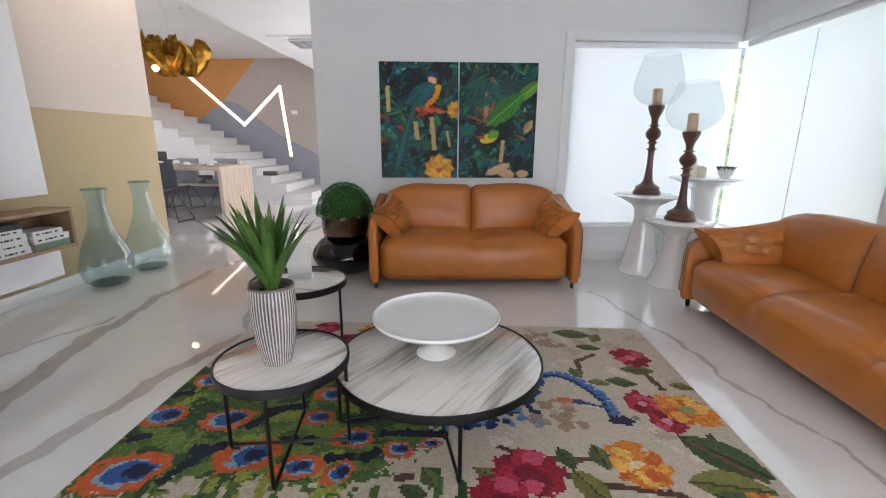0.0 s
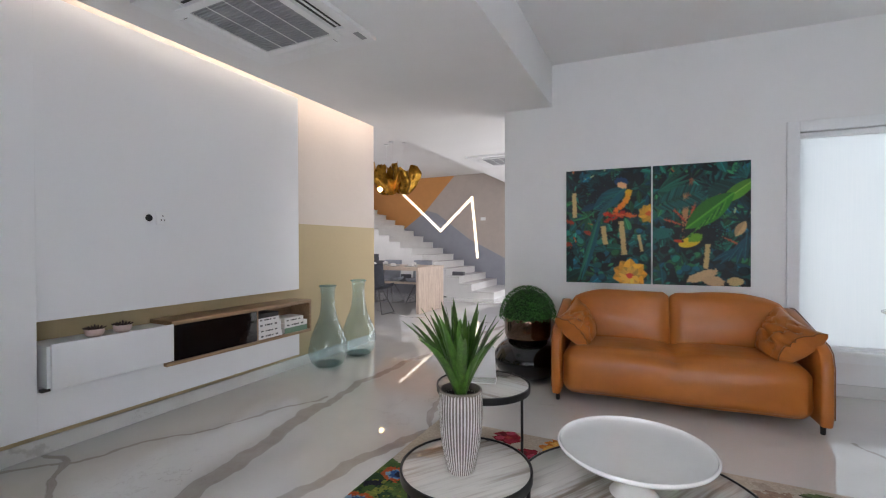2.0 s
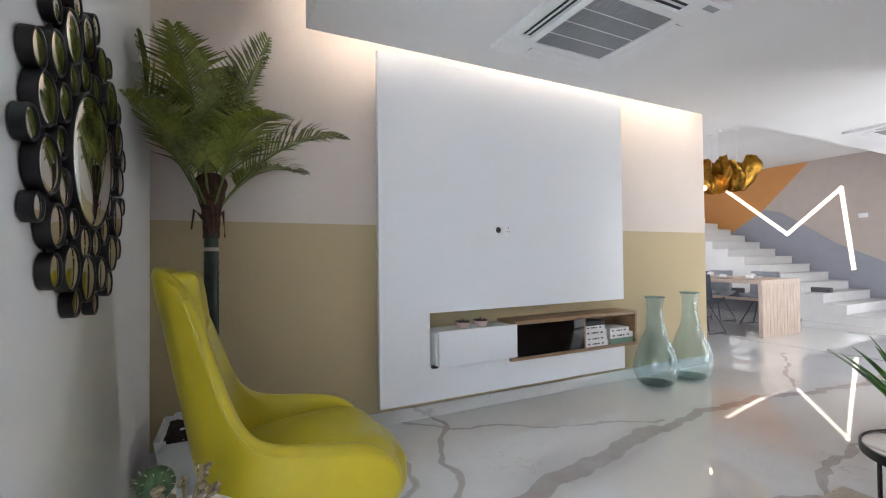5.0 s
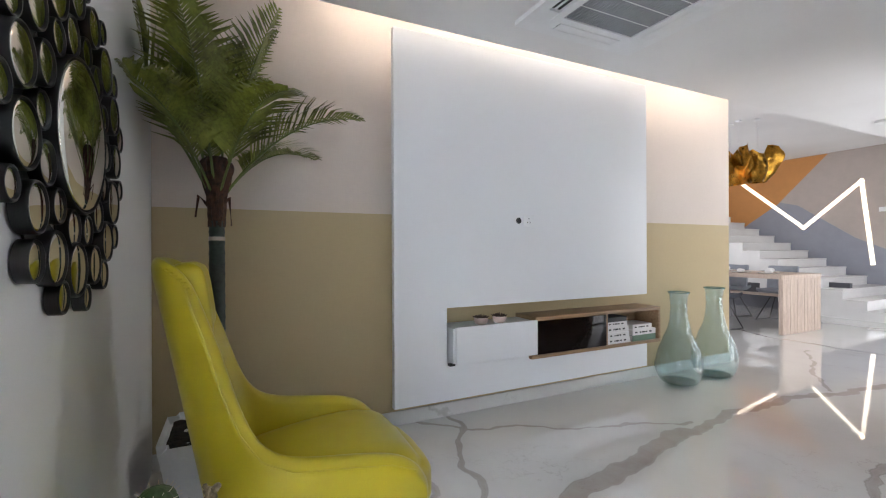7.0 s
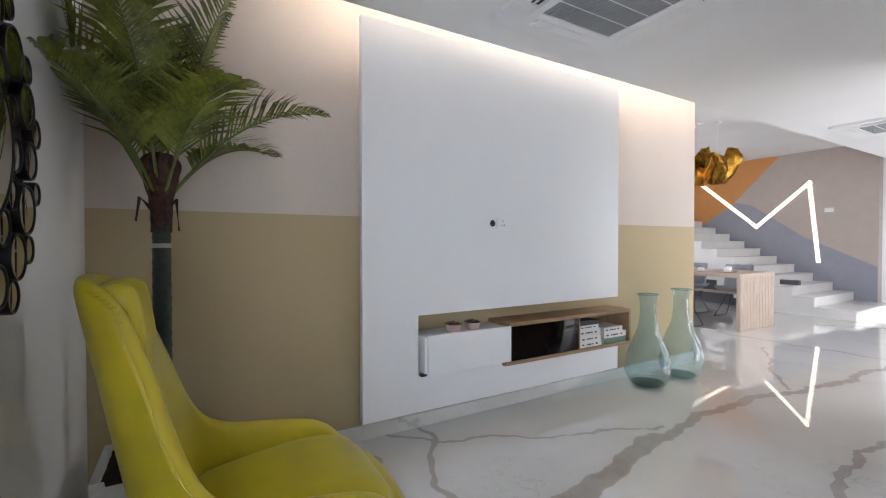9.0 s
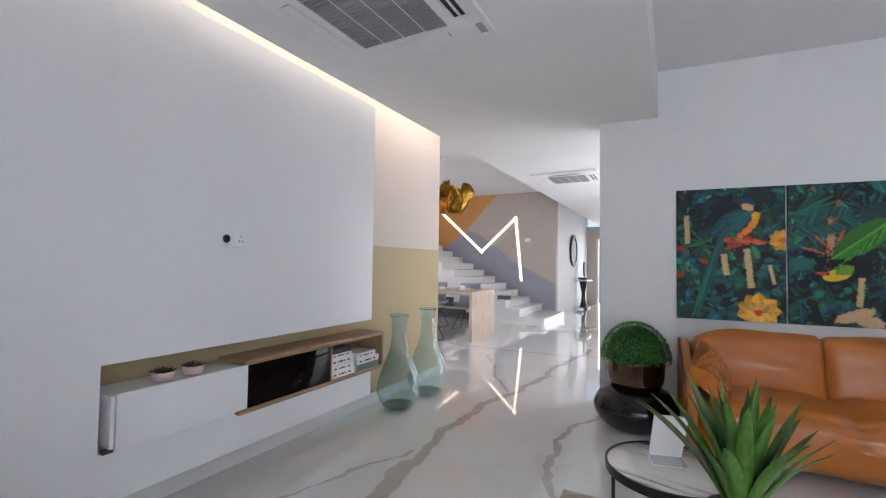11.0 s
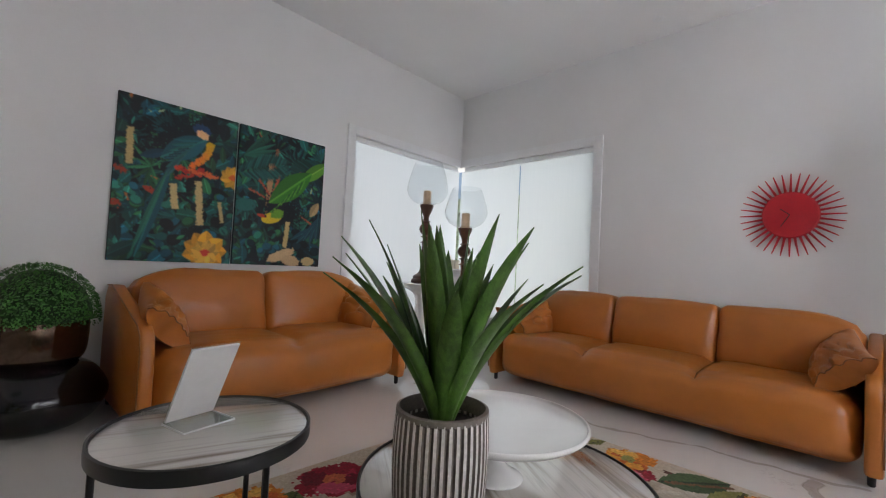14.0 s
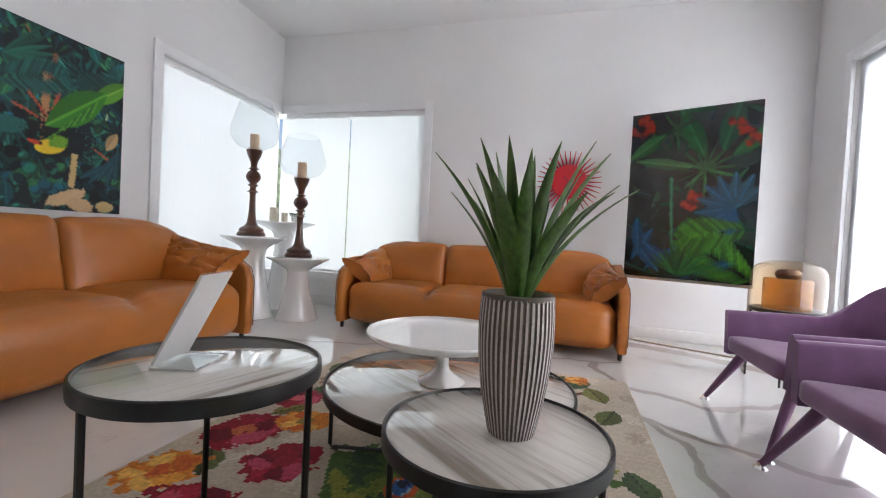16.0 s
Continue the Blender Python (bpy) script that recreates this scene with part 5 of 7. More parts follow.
bm = bmesh.new()
rim, hem = mirrored(RIM), mirrored(HEM)
NV = 16
outer = [[Vector(h).lerp(Vector(r), j / NV) for h, r in zip(hem, rim)] for j in range(NV + 1)]
n_ = len(rim)
inner = []
for j in range(NV + 1):
    row = []
    for i in range(n_):
        du = outer[j][min(n_ - 1, i + 1)] - outer[j][max(0, i - 1)]
        dv = outer[min(NV, j + 1)][i] - outer[max(0, j - 1)][i]
        inward = dv.cross(du).normalized()
        if inward.dot(Vector((0, 0.35, 0.5)) - outer[j][i]) < 0:
            inward = -inward
        au = abs(i - (n_ - 1) / 2) / ((n_ - 1) / 2)
        arm = min(1.0, max(0.0, (au - 0.50) / 0.2))
        fat = 0.050 + 0.034 * arm
        if arm > 0:                                       # gathers in the arms' soft lining
            fat += 0.010 * arm * math.sin(outer[j][i].y * 55 + j * 0.35) * math.sin(math.pi * j / NV)
        row.append(outer[j][i] + inward * fat)
    inner.append(row)
crest = [(a + b_) / 2 + (a - outer[NV - 1][i]).normalized() * 0.030 for i, (a, b_) in enumerate(zip(outer[NV], inner[NV]))]
sheet_rows = outer + [crest] + list(reversed(inner))
vs = [[bm.verts.new(q) for q in r] for r in sheet_rows]
for ra, rb in zip(vs, vs[1:]):
    for i in range(n_ - 1):
        bm.faces.new((ra[i], ra[i + 1], rb[i + 1], rb[i]))
for i in (0, n_ - 1):
    bm.faces.new([r[i] for r in vs])
bmesh.ops.recalc_face_normals(bm, faces=bm.faces[:])
sh = part("shell", bm, YELLOW, ch, smooth=180)
sub = sh.modifiers.new("soft", "SUBSURF")
sub.levels = sub.render_levels = 2
for side in (-1, 1):
    seam = [(side * (x + 0.002), y + 0.004, z + 0.002) for x, y, z in RIM[2:13]]
    part("edge_seam", tube([(a[0], a[1], a[2]) for a in seam], 0.0024, 6), YELLOW, sh)
    for k in range(7):
        t = 0.1 + 1.5 * k / 7
        a, b_ = Vector(seam[int(t)]), Vector(seam[int(t) + 1])
        c0 = a.lerp(b_, t - int(t))
        part("stitch", tube([c0 + Vector((0, -0.006, 0.004)), c0 + Vector((side * 0.004, 0.012, 0.004))], 0.0022, 5), YELLOW, sh)


def roll(p, q):
    """A deep seat, highest towards the front and rolled down over its edge."""
    p.z += 0.035 * max(0.0, q.z) * (1 - (q.y - 0.15) ** 2) * (1 - 0.6 * q.x * q.x)
    p.z -= 0.10 * max(0.0, q.y - 0.35) ** 1.6 * max(0.0, q.z)
    p.x *= 1 - 0.08 * max(0.0, q.y) ** 2
    return p


part("seat_cushion", puff(0.58, 0.70, 0.31, 0.11, (0.0, 0.03, 0.012), 18, 0.004, 5, roll, pose(0, 0.43, 0.325, 3)), YELLOW, ch, smooth=180)
part("head_pad", puff(0.325, 0.110, 0.275, 0.050, (0, 0.012, 0.0), 14, 0.003, 2, lambda p, q: Vector((p.x * (1 - 0.06 * q.z), p.y + 0.030 * q.x * q.x, p.z)), pose(0, -0.068, 1.072, 8)), YELLOW, ch, "padded headrest with stitched edge", smooth=180)
part("under_frame", lathe(smooth_profile([(0.05, 0.06), (0.05, 0.14), (0.22, 0.17), (0.26, 0.20)]), 32), BLACK, ch, at=pose(0, 0.38, 0))
part("swivel_base", lathe(smooth_profile([(0.30, 0.0), (0.30, 0.008), (0.22, 0.016), (0.06, 0.03), (0.045, 0.07)]), 48), CHROME, ch, at=pose(0, 0.38, 0))

# ---- cluster of round mirrors ----
mi = thing("mirror_cluster", "round wall mirror made of many black-rimmed convex mirrors", "mirror", pose(-1.90, SOUTH + 0.004, 1.573, -90, 0, 0))


def lens(x, y, r, d):
    rim = part("mirror_rim", lathe([(r - 0.004, 0.0), (r, 0.0), (r + 0.001, d - 0.005), (r - 0.001, d), (r - 0.005, d), (r - 0.007, d - 0.005)], 36, False), BLACK, mi, at=pose(x, y, 0))
    cap = [(r - 0.006, d - 0.005)] + [((r - 0.006) * math.cos(t), d - 0.005 + 0.09 * r * math.sin(t)) for t in (0.3, 0.6, 0.9, 1.2, 1.45, 1.565)]
    part("mirror_face", lathe(cap, 36, True), MIRROR, rim, smooth=180)


lens(0, 0, 0.218, 0.038)
for i in range(14):
    a1 = 2 * math.pi * i / 14
    lens(0.268 * math.cos(a1), 0.268 * math.sin(a1), (0.046, 0.054)[i % 2], 0.030)
for i in range(15):
    a1 = 2 * math.pi * (i + 0.5) / 15
    lens((0.375 + 0.008 * (i % 3)) * math.cos(a1), (0.375 + 0.008 * (i % 3)) * math.sin(a1), (0.076, 0.060, 0.068)[i % 3], 0.034)
for i in range(15):
    a1 = 2 * math.pi * i / 15
    lens(0.462 * math.cos(a1), 0.462 * math.sin(a1), (0.044, 0.038, 0.049)[i % 3], 0.030)
part("mounting_ring", lathe([(0.30, 0.001), (0.42, 0.001), (0.42, 0.006), (0.30, 0.006), (0.30, 0.001)], 48, False), BLACK, mi)

# small table with cacti in front of the mirror
ct = thing("drinks_table", "small round white side table with two little cacti", "side table", pose(-1.55, -0.06, 0))
part("top", lathe([(0.19, 0.485), (0.2, 0.49), (0.2, 0.505), (0.195, 0.51)], 40), GLOSS_WHITE, ct)
part("stem", lathe(smooth_profile([(0.14, 0.0), (0.14, 0.01), (0.03, 0.03), (0.02, 0.2), (0.02, 0.486)]), 24), GLOSS_WHITE, ct)
k = thing("round_cactus", "round ribbed green cactus in a small pot", "potted plant", pose(-1.66, -0.10, 0.5105))
part("pot", lathe([(0.035, 0), (0.05, 0.055), (0.045, 0.056), (0.043, 0.045)], 24), POT_WHITE, k)
bm = lathe([(0.048 * math.sin(t), 0.092 - 0.048 * math.cos(t)) for t in [0.2 + 0.29 * i for i in range(11)]], 48, True, lambda a, z: 1 + 0.07 * math.cos(12 * a))
part("body", bm, CACTUS, k, smooth=180)
bm = bmesh.new()
for i in range(12):
    for j in range(5):
        t, a1 = 0.8 + 0.4 * j, 2 * math.pi * i / 12
        c0 = Vector((0.051 * math.sin(t) * math.cos(a1), 0.051 * math.sin(t) * math.sin(a1), 0.092 - 0.05 * math.cos(t)))
        tube([c0, c0 + (c0 - Vector((0, 0, 0.092))).normalized() * 0.012], 0.0009, 4, bm)
tagged(part("spines", bm, WAX, k), kind="stuff")
k = thing("branching_succulent", "small brown branching succulent with round tips", "potted plant", pose(-1.50, -0.01, 0.5105))
part("pot", lathe([(0.04, 0), (0.055, 0.06), (0.05, 0.061), (0.047, 0.05)], 24), POT_WHITE, k)
bm = bmesh.new()
rnd = random.Random(6)
for i in range(11):
    a1, ln = i * 2.4, rnd.uniform(0.06, 0.12)
    lean = rnd.uniform(0.2, 0.8)
    tip = Vector((0.02 * math.cos(a1) + ln * math.sin(lean) * math.cos(a1), 0.02 * math.sin(a1) + ln * math.sin(lean) * math.sin(a1), 0.05 + ln * math.cos(lean)))
    tube([(0.02 * math.cos(a1), 0.02 * math.sin(a1), 0.045), tip * 0.6 + Vector((0, 0, 0.02)), tip], 0.006, 6, bm, (1, 0.9, 1.2))
    for q in range(5):
        o2 = Vector([rnd.uniform(-0.012, 0.012) for _ in range(3)])
        bmesh.ops.create_icosphere(bm, subdivisions=1, radius=rnd.uniform(0.007, 0.011), matrix=Matrix.Translation(tip + o2))
tagged(part("branch_cluster", bm, mat("dusty_succulent", (0.24, 0.19, 0.11), 0.7, vary=0.3, scale=40), k), kind="stuff")


# ---- painted surfaces ----
def lin(c):
    return np.array([(v / 255 / 12.92) if v <= 10 else ((v / 255 + 0.055) / 1.055) ** 2.4 for v in c])


class Paint:
    """A small painted field: shapes are laid over one another in fractions of its width and height, y down."""

    def __init__(self, w, h, ground, seed):
        self.w, self.h = w, h
        self.rng = np.random.default_rng(seed)
        self.px = np.tile(lin(ground), (h, w, 1))
        ys, xs = np.mgrid[0:h, 0:w]
        self.x, self.y = (xs + 0.5) / w, (ys + 0.5) / h
        self.asp = h / w
        self.rough = self.rng.normal(0, 1, (h, w))
        rag = self.rng.normal(0, 1, (h, w))
        for _ in range(2):
            rag = (rag + np.roll(rag, 1, 0) + np.roll(rag, -1, 0) + np.roll(rag, 1, 1) + np.roll(rag, -1, 1)) / 5
        self.rag = rag / rag.std()

    def lay(self, mask, color, soft=0.10):
        c = lin(color)[None, :] * (1 + soft * self.rough[mask][:, None])
        self.px[mask] = np.clip(c, 0, 1)

    def local(self, cx, cy, turn):
        a = radians(turn)
        dx, dy = self.x - cx, (self.y - cy) * self.asp
        return dx * math.cos(a) + dy * math.sin(a), -dx * math.sin(a) + dy * math.cos(a)

    def spot(self, cx, cy, rx, ry, color, turn=0, soft=0.1, fray=0.0):
        u, v = self.local(cx, cy, turn)
        self.lay((u / rx) ** 2 + (v / ry) ** 2 < 1 + fray * self.rag, color, soft)

    def leaf(self, cx, cy, ln, w, turn, color, vein=None):
        u, v = self.local(cx, cy, turn)
        t = u / ln
        m = (t > 0) & (t < 1) & (np.abs(v) < w * np.sin(np.pi * np.clip(t, 0, 1)) ** 0.8)
        self.lay(m, color)
        up = m & (v > 0)
        self.px[up] *= 0.72
        if vein:
            self.lay(m & (np.abs(v) < w * 0.08), vein)

    def fan(self, cx, cy, ln, n, a0, a1, w, color):
        for i in range(n):
            self.leaf(cx, cy, ln * self.rng.uniform(0.85, 1.1), w, a0 + (a1 - a0) * i / max(1, n - 1), tuple(np.clip(np.array(color) * self.rng.uniform(0.75, 1.25), 0, 255)))

    def feather(self, cx, cy, ln, turn, spread, color):
        """A pinnate frond."""
        a = radians(turn)
        for i in range(22):
            t = i / 22
            x, y = cx + ln * t * math.cos(a), cy + ln * t * math.sin(a) / self.asp
            for sg in (-1, 1):
                self.leaf(x, y, spread * math.sin(math.pi * (0.15 + 0.8 * t)), 0.011, turn + sg * 52, tuple(np.clip(np.array(color) * self.rng.uniform(0.7, 1.2), 0, 255)))

    def bloom(self, cx, cy, r, color, heart):
        for k in range(9):
            a = 40 * k + self.rng.uniform(-10, 10)
            self.leaf(cx, cy, r, r * 0.36, a, tuple(np.clip(np.array(color) * self.rng.uniform(0.85, 1.1), 0, 255)))
        self.spot(cx, cy, r * 0.3, r * 0.26, heart, fray=0.3)

    def bar(self, x0, y0, x1, y1, w, color, fray=0.2):
        a = math.degrees(math.atan2((y1 - y0) * self.asp, x1 - x0))
        u, v = self.local(x0, y0, a)
        ln = math.hypot(x1 - x0, (y1 - y0) * self.asp)
        self.lay((u > 0) & (u < ln) & (np.abs(v) < w * (1 + fray * self.rag)), color)


def field_mesh(name, paint, width, height, parent, material, stepped=False, thick=0.0):
    """A flat sheet in x and y, coloured by the painted field; stepped: one flat colour a stitch."""
    w, h = paint.w, paint.h
    me = bpy.data.meshes.new(name)
    if stepped:
        nx, ny = w + 1, h + 1
    else:
        nx, ny = w, h
    vs = [(width * (i / (nx - 1) - 0.5), height * (0.5 - j / (ny - 1)), thick) for j in range(ny) for i in range(nx)]
    fs = [(j * nx + i, (j + 1) * nx + i, (j + 1) * nx + i + 1, j * nx + i + 1) for j in range(ny - 1) for i in range(nx - 1)]
    me.from_pydata(vs, [], fs)
    rgba = np.ones((h, w, 4))
    rgba[:, :, :3] = paint.px
    if stepped:
        at = me.color_attributes.new("tint", "FLOAT_COLOR", "CORNER")
        at.data.foreach_set("color", np.repeat(rgba.reshape(-1, 4), 4, axis=0).ravel())
    else:
        at = me.color_attributes.new("tint", "FLOAT_COLOR", "POINT")
        at.data.foreach_set("color", rgba.ravel())
    me.materials.append(material)
    ob = new(name, me)
    ob.parent = parent
    return ob


GREENS = [(16, 92, 90), (12, 74, 80), (26, 108, 92), (8, 44, 54), (38, 122, 108), (16, 96, 114), (6, 22, 30), (46, 118, 80)]


def jungle(w, h, seed, n=380):
    p = Paint(w, h, (8, 26, 30), seed)
    r = p.rng

    def shade(k0, k1):
        return tuple(np.clip(np.array(GREENS[r.integers(len(GREENS))]) * r.uniform(k0, k1), 0, 255))
    for i in range(n):
        c = shade(0.55, 1.2)
        p.leaf(r.uniform(-0.1, 1.05), r.uniform(-0.05, 1.05), r.uniform(0.10, 0.28), r.uniform(0.022, 0.065), r.uniform(0, 360), c, tuple(np.clip(np.array(c) * 1.35, 0, 255)))
    for i in range(18):
        p.spot(r.uniform(0, 1), r.uniform(0.05, 0.85), r.uniform(0.03, 0.09), r.uniform(0.03, 0.07), (6, 16, 24), r.uniform(0, 180), fray=0.3)
    for i in range(9):
        p.fan(r.uniform(0, 1), r.uniform(0, 1), 0.20, 9, r.uniform(0, 180), r.uniform(200, 330), 0.015, GREENS[r.integers(len(GREENS))])
    for i in range(46):
        c = shade(0.8, 1.25)
        x, y, k = r.uniform(0, 1), r.uniform(0.55, 0.99), r.uniform(0.03, 0.07)
        p.spot(x, y, k, k * 0.8, tuple(v * 0.6 for v in c), r.uniform(-40, 40))
        p.spot(x - 0.008, y - 0.006, k * 0.85, k * 0.62, c, r.uniform(-40, 40))
    for i in range(60):
        p.leaf(r.uniform(0, 1), r.uniform(0, 1), r.uniform(0.04, 0.10), r.uniform(0.008, 0.018), r.uniform(0, 360), shade(0.9, 1.4))
    for i in range(7):
        p.bar(x0 := r.uniform(0, 1), y0 := r.uniform(0, 0.6), x0 + r.uniform(-0.05, 0.05), y0 + r.uniform(-0.05, 0.05), 0.006, (168, 190, 150) if i % 2 else (190, 110, 60), 0.5)
    return p


CREAM, ORANGE, GOLDEN = (196, 172, 122), (206, 74, 30), (226, 168, 52)
A = jungle(220, 318, 21)
for x0, y0, x1, y1, w in ((0.66, 0.46, 0.70, 0.75, 0.035), (0.45, 0.50, 0.48, 0.66, 0.035), (0.10, 0.20, 0.11, 0.42, 0.03), (0.86, 0.58, 0.90, 0.72, 0.02)):
    A.bar(x0, y0, x1, y1, w * 0.85, CREAM, 0.16)
for x, y, s in ((0.05, 0.46, 0.05), (0.28, 0.56, 0.05), (0.02, 0.66, 0.06), (0.30, 0.66, 0.03)):
    A.spot(x, y, s, s * 0.5, (170, 62, 34), 20, fray=0.5)
A.spot(0.50, 0.20, 0.30, 0.16, (8, 24, 34), -35, fray=0.4)
A.leaf(0.43, 0.36, 0.92, 0.050, 105, (12, 88, 100), (36, 128, 128))
A.leaf(0.40, 0.42, 0.82, 0.024, 107, (40, 122, 104))
A.leaf(0.40, 0.30, 0.24, 0.04, 158, (16, 70, 92))
A.leaf(0.72, 0.17, 0.46, 0.105, 146, (18, 98, 112), (34, 122, 120))
for k in range(8):
    A.leaf(0.66 - 0.022 * k, 0.19 + 0.020 * k, 0.24, 0.018, 170 - 7 * k, (18 + 5 * k, 104 + 5 * (k % 3), 112))
    A.bar(0.62 - 0.03 * k, 0.21 + 0.022 * k, 0.54 - 0.035 * k, 0.235 + 0.022 * k, 0.004, (8, 52, 66), 0.3)
for k in range(7):
    A.spot(0.745 - 0.004 * k * k, 0.21 + 0.026 * k, 0.040 - 0.002 * k, 0.034, (220 + 3 * k, 176 - 9 * k, 40), -30, fray=0.25)
A.spot(0.665, 0.120, 0.078, 0.055, (30, 70, 110), 10, fray=0.15)
A.spot(0.675, 0.150, 0.060, 0.036, (222, 172, 126), 20, fray=0.2)
A.spot(0.745, 0.165, 0.022, 0.034, (18, 20, 24), -20)
for k in range(6):
    A.spot(0.50 + 0.05 * k, 0.395 + 0.012 * (k % 2), 0.045, 0.026, ((206, 70, 26), (184, 44, 22), (220, 110, 44))[k % 3], 10 * k, fray=0.4)
A.bar(0.46, 0.46, 0.62, 0.425, 0.016, (178, 52, 26), 0.5)
A.bar(0.58, 0.40, 0.84, 0.415, 0.012, (214, 104, 52), 0.5)
A.bloom(0.97, 0.40, 0.12, GOLDEN, (214, 104, 30))
A.bloom(0.76, 0.92, 0.20, (236, 170, 52), (196, 48, 28))
A.bloom(0.76, 0.93, 0.13, (240, 186, 80), (206, 58, 28))
B = jungle(220, 318, 22)
B.fan(0.05, 0.22, 0.42, 12, -50, 60, 0.02, (26, 92, 78))
B.bar(0.36, 0.22, 0.33, 0.62, 0.03, (186, 138, 98), 0.2)
B.bar(0.42, 0.12, 0.36, 0.3, 0.018, (150, 96, 70), 0.4)
for x0, y0, x1, y1 in ((0.18, 0.33, 0.38, 0.50), (0.12, 0.45, 0.38, 0.52), (0.72, 0.60, 0.98, 0.70), (0.46, 0.30, 0.38, 0.48)):
    B.bar(x0, y0, x1, y1, 0.011, (196, 92, 62), 0.5)
B.spot(0.10, 0.57, 0.12, 0.065, (34, 108, 104), -8)
B.spot(0.50, 0.58, 0.26, 0.16, (8, 22, 32), 10, fray=0.4)
B.feather(0.02, 0.34, 0.55, -18, 0.20, (24, 96, 92))
B.feather(0.98, 0.16, 0.42, 150, 0.22, (18, 76, 76))
B.leaf(1.06, 0.14, 0.46, 0.075, 142, (96, 158, 52), (140, 190, 80))
B.leaf(0.84, 0.25, 0.64, 0.125, 140, (54, 132, 38), (92, 168, 56))
for k in range(11):
    B.bar(0.76 - 0.034 * k, 0.31 + 0.026 * k, 0.70 - 0.036 * k, 0.42 + 0.020 * k, 0.0045, (30, 92, 40) if k % 2 else (96, 166, 60), 0.4)
B.spot(0.39, 0.645, 0.115, 0.058, (216, 186, 44), -14)
B.spot(0.45, 0.61, 0.08, 0.05, (110, 160, 46), -20, fray=0.2)
B.spot(0.28, 0.635, 0.055, 0.018, (196, 66, 34), 10)
B.spot(0.32, 0.635, 0.012, 0.012, (20, 16, 16))
for k in range(5):
    B.leaf(0.62 + 0.08 * k, 0.80 + 0.02 * (k % 2), 0.34, 0.035, -30 - 14 * k, (14 + 4 * k, 76, 92), (40, 112, 116))
B.leaf(0.95, 0.48, 0.2, 0.05, 120, (198, 164, 120))
B.bar(0.58, 0.66, 0.56, 0.86, 0.026, CREAM, 0.16)
B.spot(0.52, 0.92, 0.17, 0.055, (206, 176, 136), -22, fray=0.1)
B.spot(0.64, 0.96, 0.11, 0.06, (198, 168, 130), 10, fray=0.1)
B.spot(0.85, 0.96, 0.08, 0.05, CREAM, fray=0.1)
for pt in (A, B):
    for _ in range(2):                               # a photographic print: no hard edges
        pt.px[1:-1, 1:-1] = (pt.px[1:-1, 1:-1] * 2 + pt.px[:-2, 1:-1] + pt.px[2:, 1:-1] + pt.px[1:-1, :-2] + pt.px[1:-1, 2:]) / 6
    pt.px = np.clip(pt.px ** 1.14 * 1.24, 0, 1)
for label, u, pt in (("tropical canvas with a blue parrot and orange flowers", 1.030, A), ("tropical canvas with a green parrot and dark leaves", 1.822, B)):
    a = thing("canvas_picture", label, "picture", NORTH @ pose(u, -0.030, 1.449, 90, 0, 0), "pair of parrot canvases")
    part("stretcher", boxed(-0.388, 0.388, -0.559, 0.559, -0.027, -0.001, 0.002), DARK_FELT, a)
    field_mesh("canvas", pt, 0.776, 1.118, a, CANVAS)

C = Paint(150, 226, (8, 18, 20), 31)
r = C.rng
for i in range(150):
    g = [(14, 46, 44), (22, 64, 46), (12, 36, 48), (30, 78, 50), (18, 52, 66), (10, 26, 30)][r.integers(6)]
    C.leaf(r.uniform(-0.1, 1.05), r.uniform(0, 1), r.uniform(0.12, 0.34), r.uniform(0.02, 0.05), r.uniform(0, 360), g, tuple(min(255, c + 24) for c in g))
for i in range(16):
    C.spot(r.uniform(0, 1), r.uniform(0.05, 0.55), 0.06, 0.05, (7, 13, 17), fray=0.4)
C.leaf(0.62, 0.30, 0.5, 0.08, -115, (36, 98, 58), (60, 130, 80))
C.leaf(0.74, 0.26, 0.45, 0.09, -75, (30, 88, 60), (60, 120, 80))
C.leaf(0.80, 0.30, 0.42, 0.06, -40, (40, 104, 62))
C.leaf(0.0, 0.28, 0.36, 0.06, -35, (54, 108, 56), (90, 140, 80))
C.leaf(0.05, 0.29, 0.48, 0.05, 10, (58, 104, 60), (100, 150, 90))
C.fan(0.38, 0.12, 0.24, 11, 20, 330, 0.012, (40, 96, 46))
C.fan(0.62, 0.36, 0.26, 15, 90, 400, 0.013, (58, 102, 62))
for x, y in ((0.10, 0.05), (0.05, 0.12), (0.15, 0.09), (0.82, 0.12), (0.90, 0.16), (0.95, 0.22), (0.55, 0.52), (0.50, 0.56)):
    for _ in range(7):
        C.spot(x + r.uniform(-0.05, 0.05), y + r.uniform(-0.03, 0.03), 0.03, 0.022, (188, 52, 30) if r.random() > 0.3 else (120, 26, 22), r.uniform(0, 180), fray=0.3)
C.bar(0.36, 0.40, 0.40, 0.86, 0.012, (74, 130, 98), 0.2)
for k in range(10):
    C.leaf(0.85, 0.58, 0.30, 0.045, 100 + 24 * k, (24 + 4 * k, 84, 122 - 3 * k), (50, 116, 150))
for x, y, a0 in ((0.06, 0.90, -60), (0.18, 0.95, -40), (0.30, 0.96, -130), (0.12, 0.86, -95), (0.55, 0.96, -20), (0.42, 0.93, -140)):
    C.leaf(x, y, 0.34, 0.05, a0, (24, 78, 116), (50, 120, 150))
C.feather(0.98, 0.97, 0.62, 212, 0.30, (88, 150, 52))
C.feather(0.92, 0.70, 0.5, 170, 0.22, (74, 128, 48))
C.fan(0.45, 0.98, 0.30, 12, -150, -20, 0.016, (44, 104, 50))
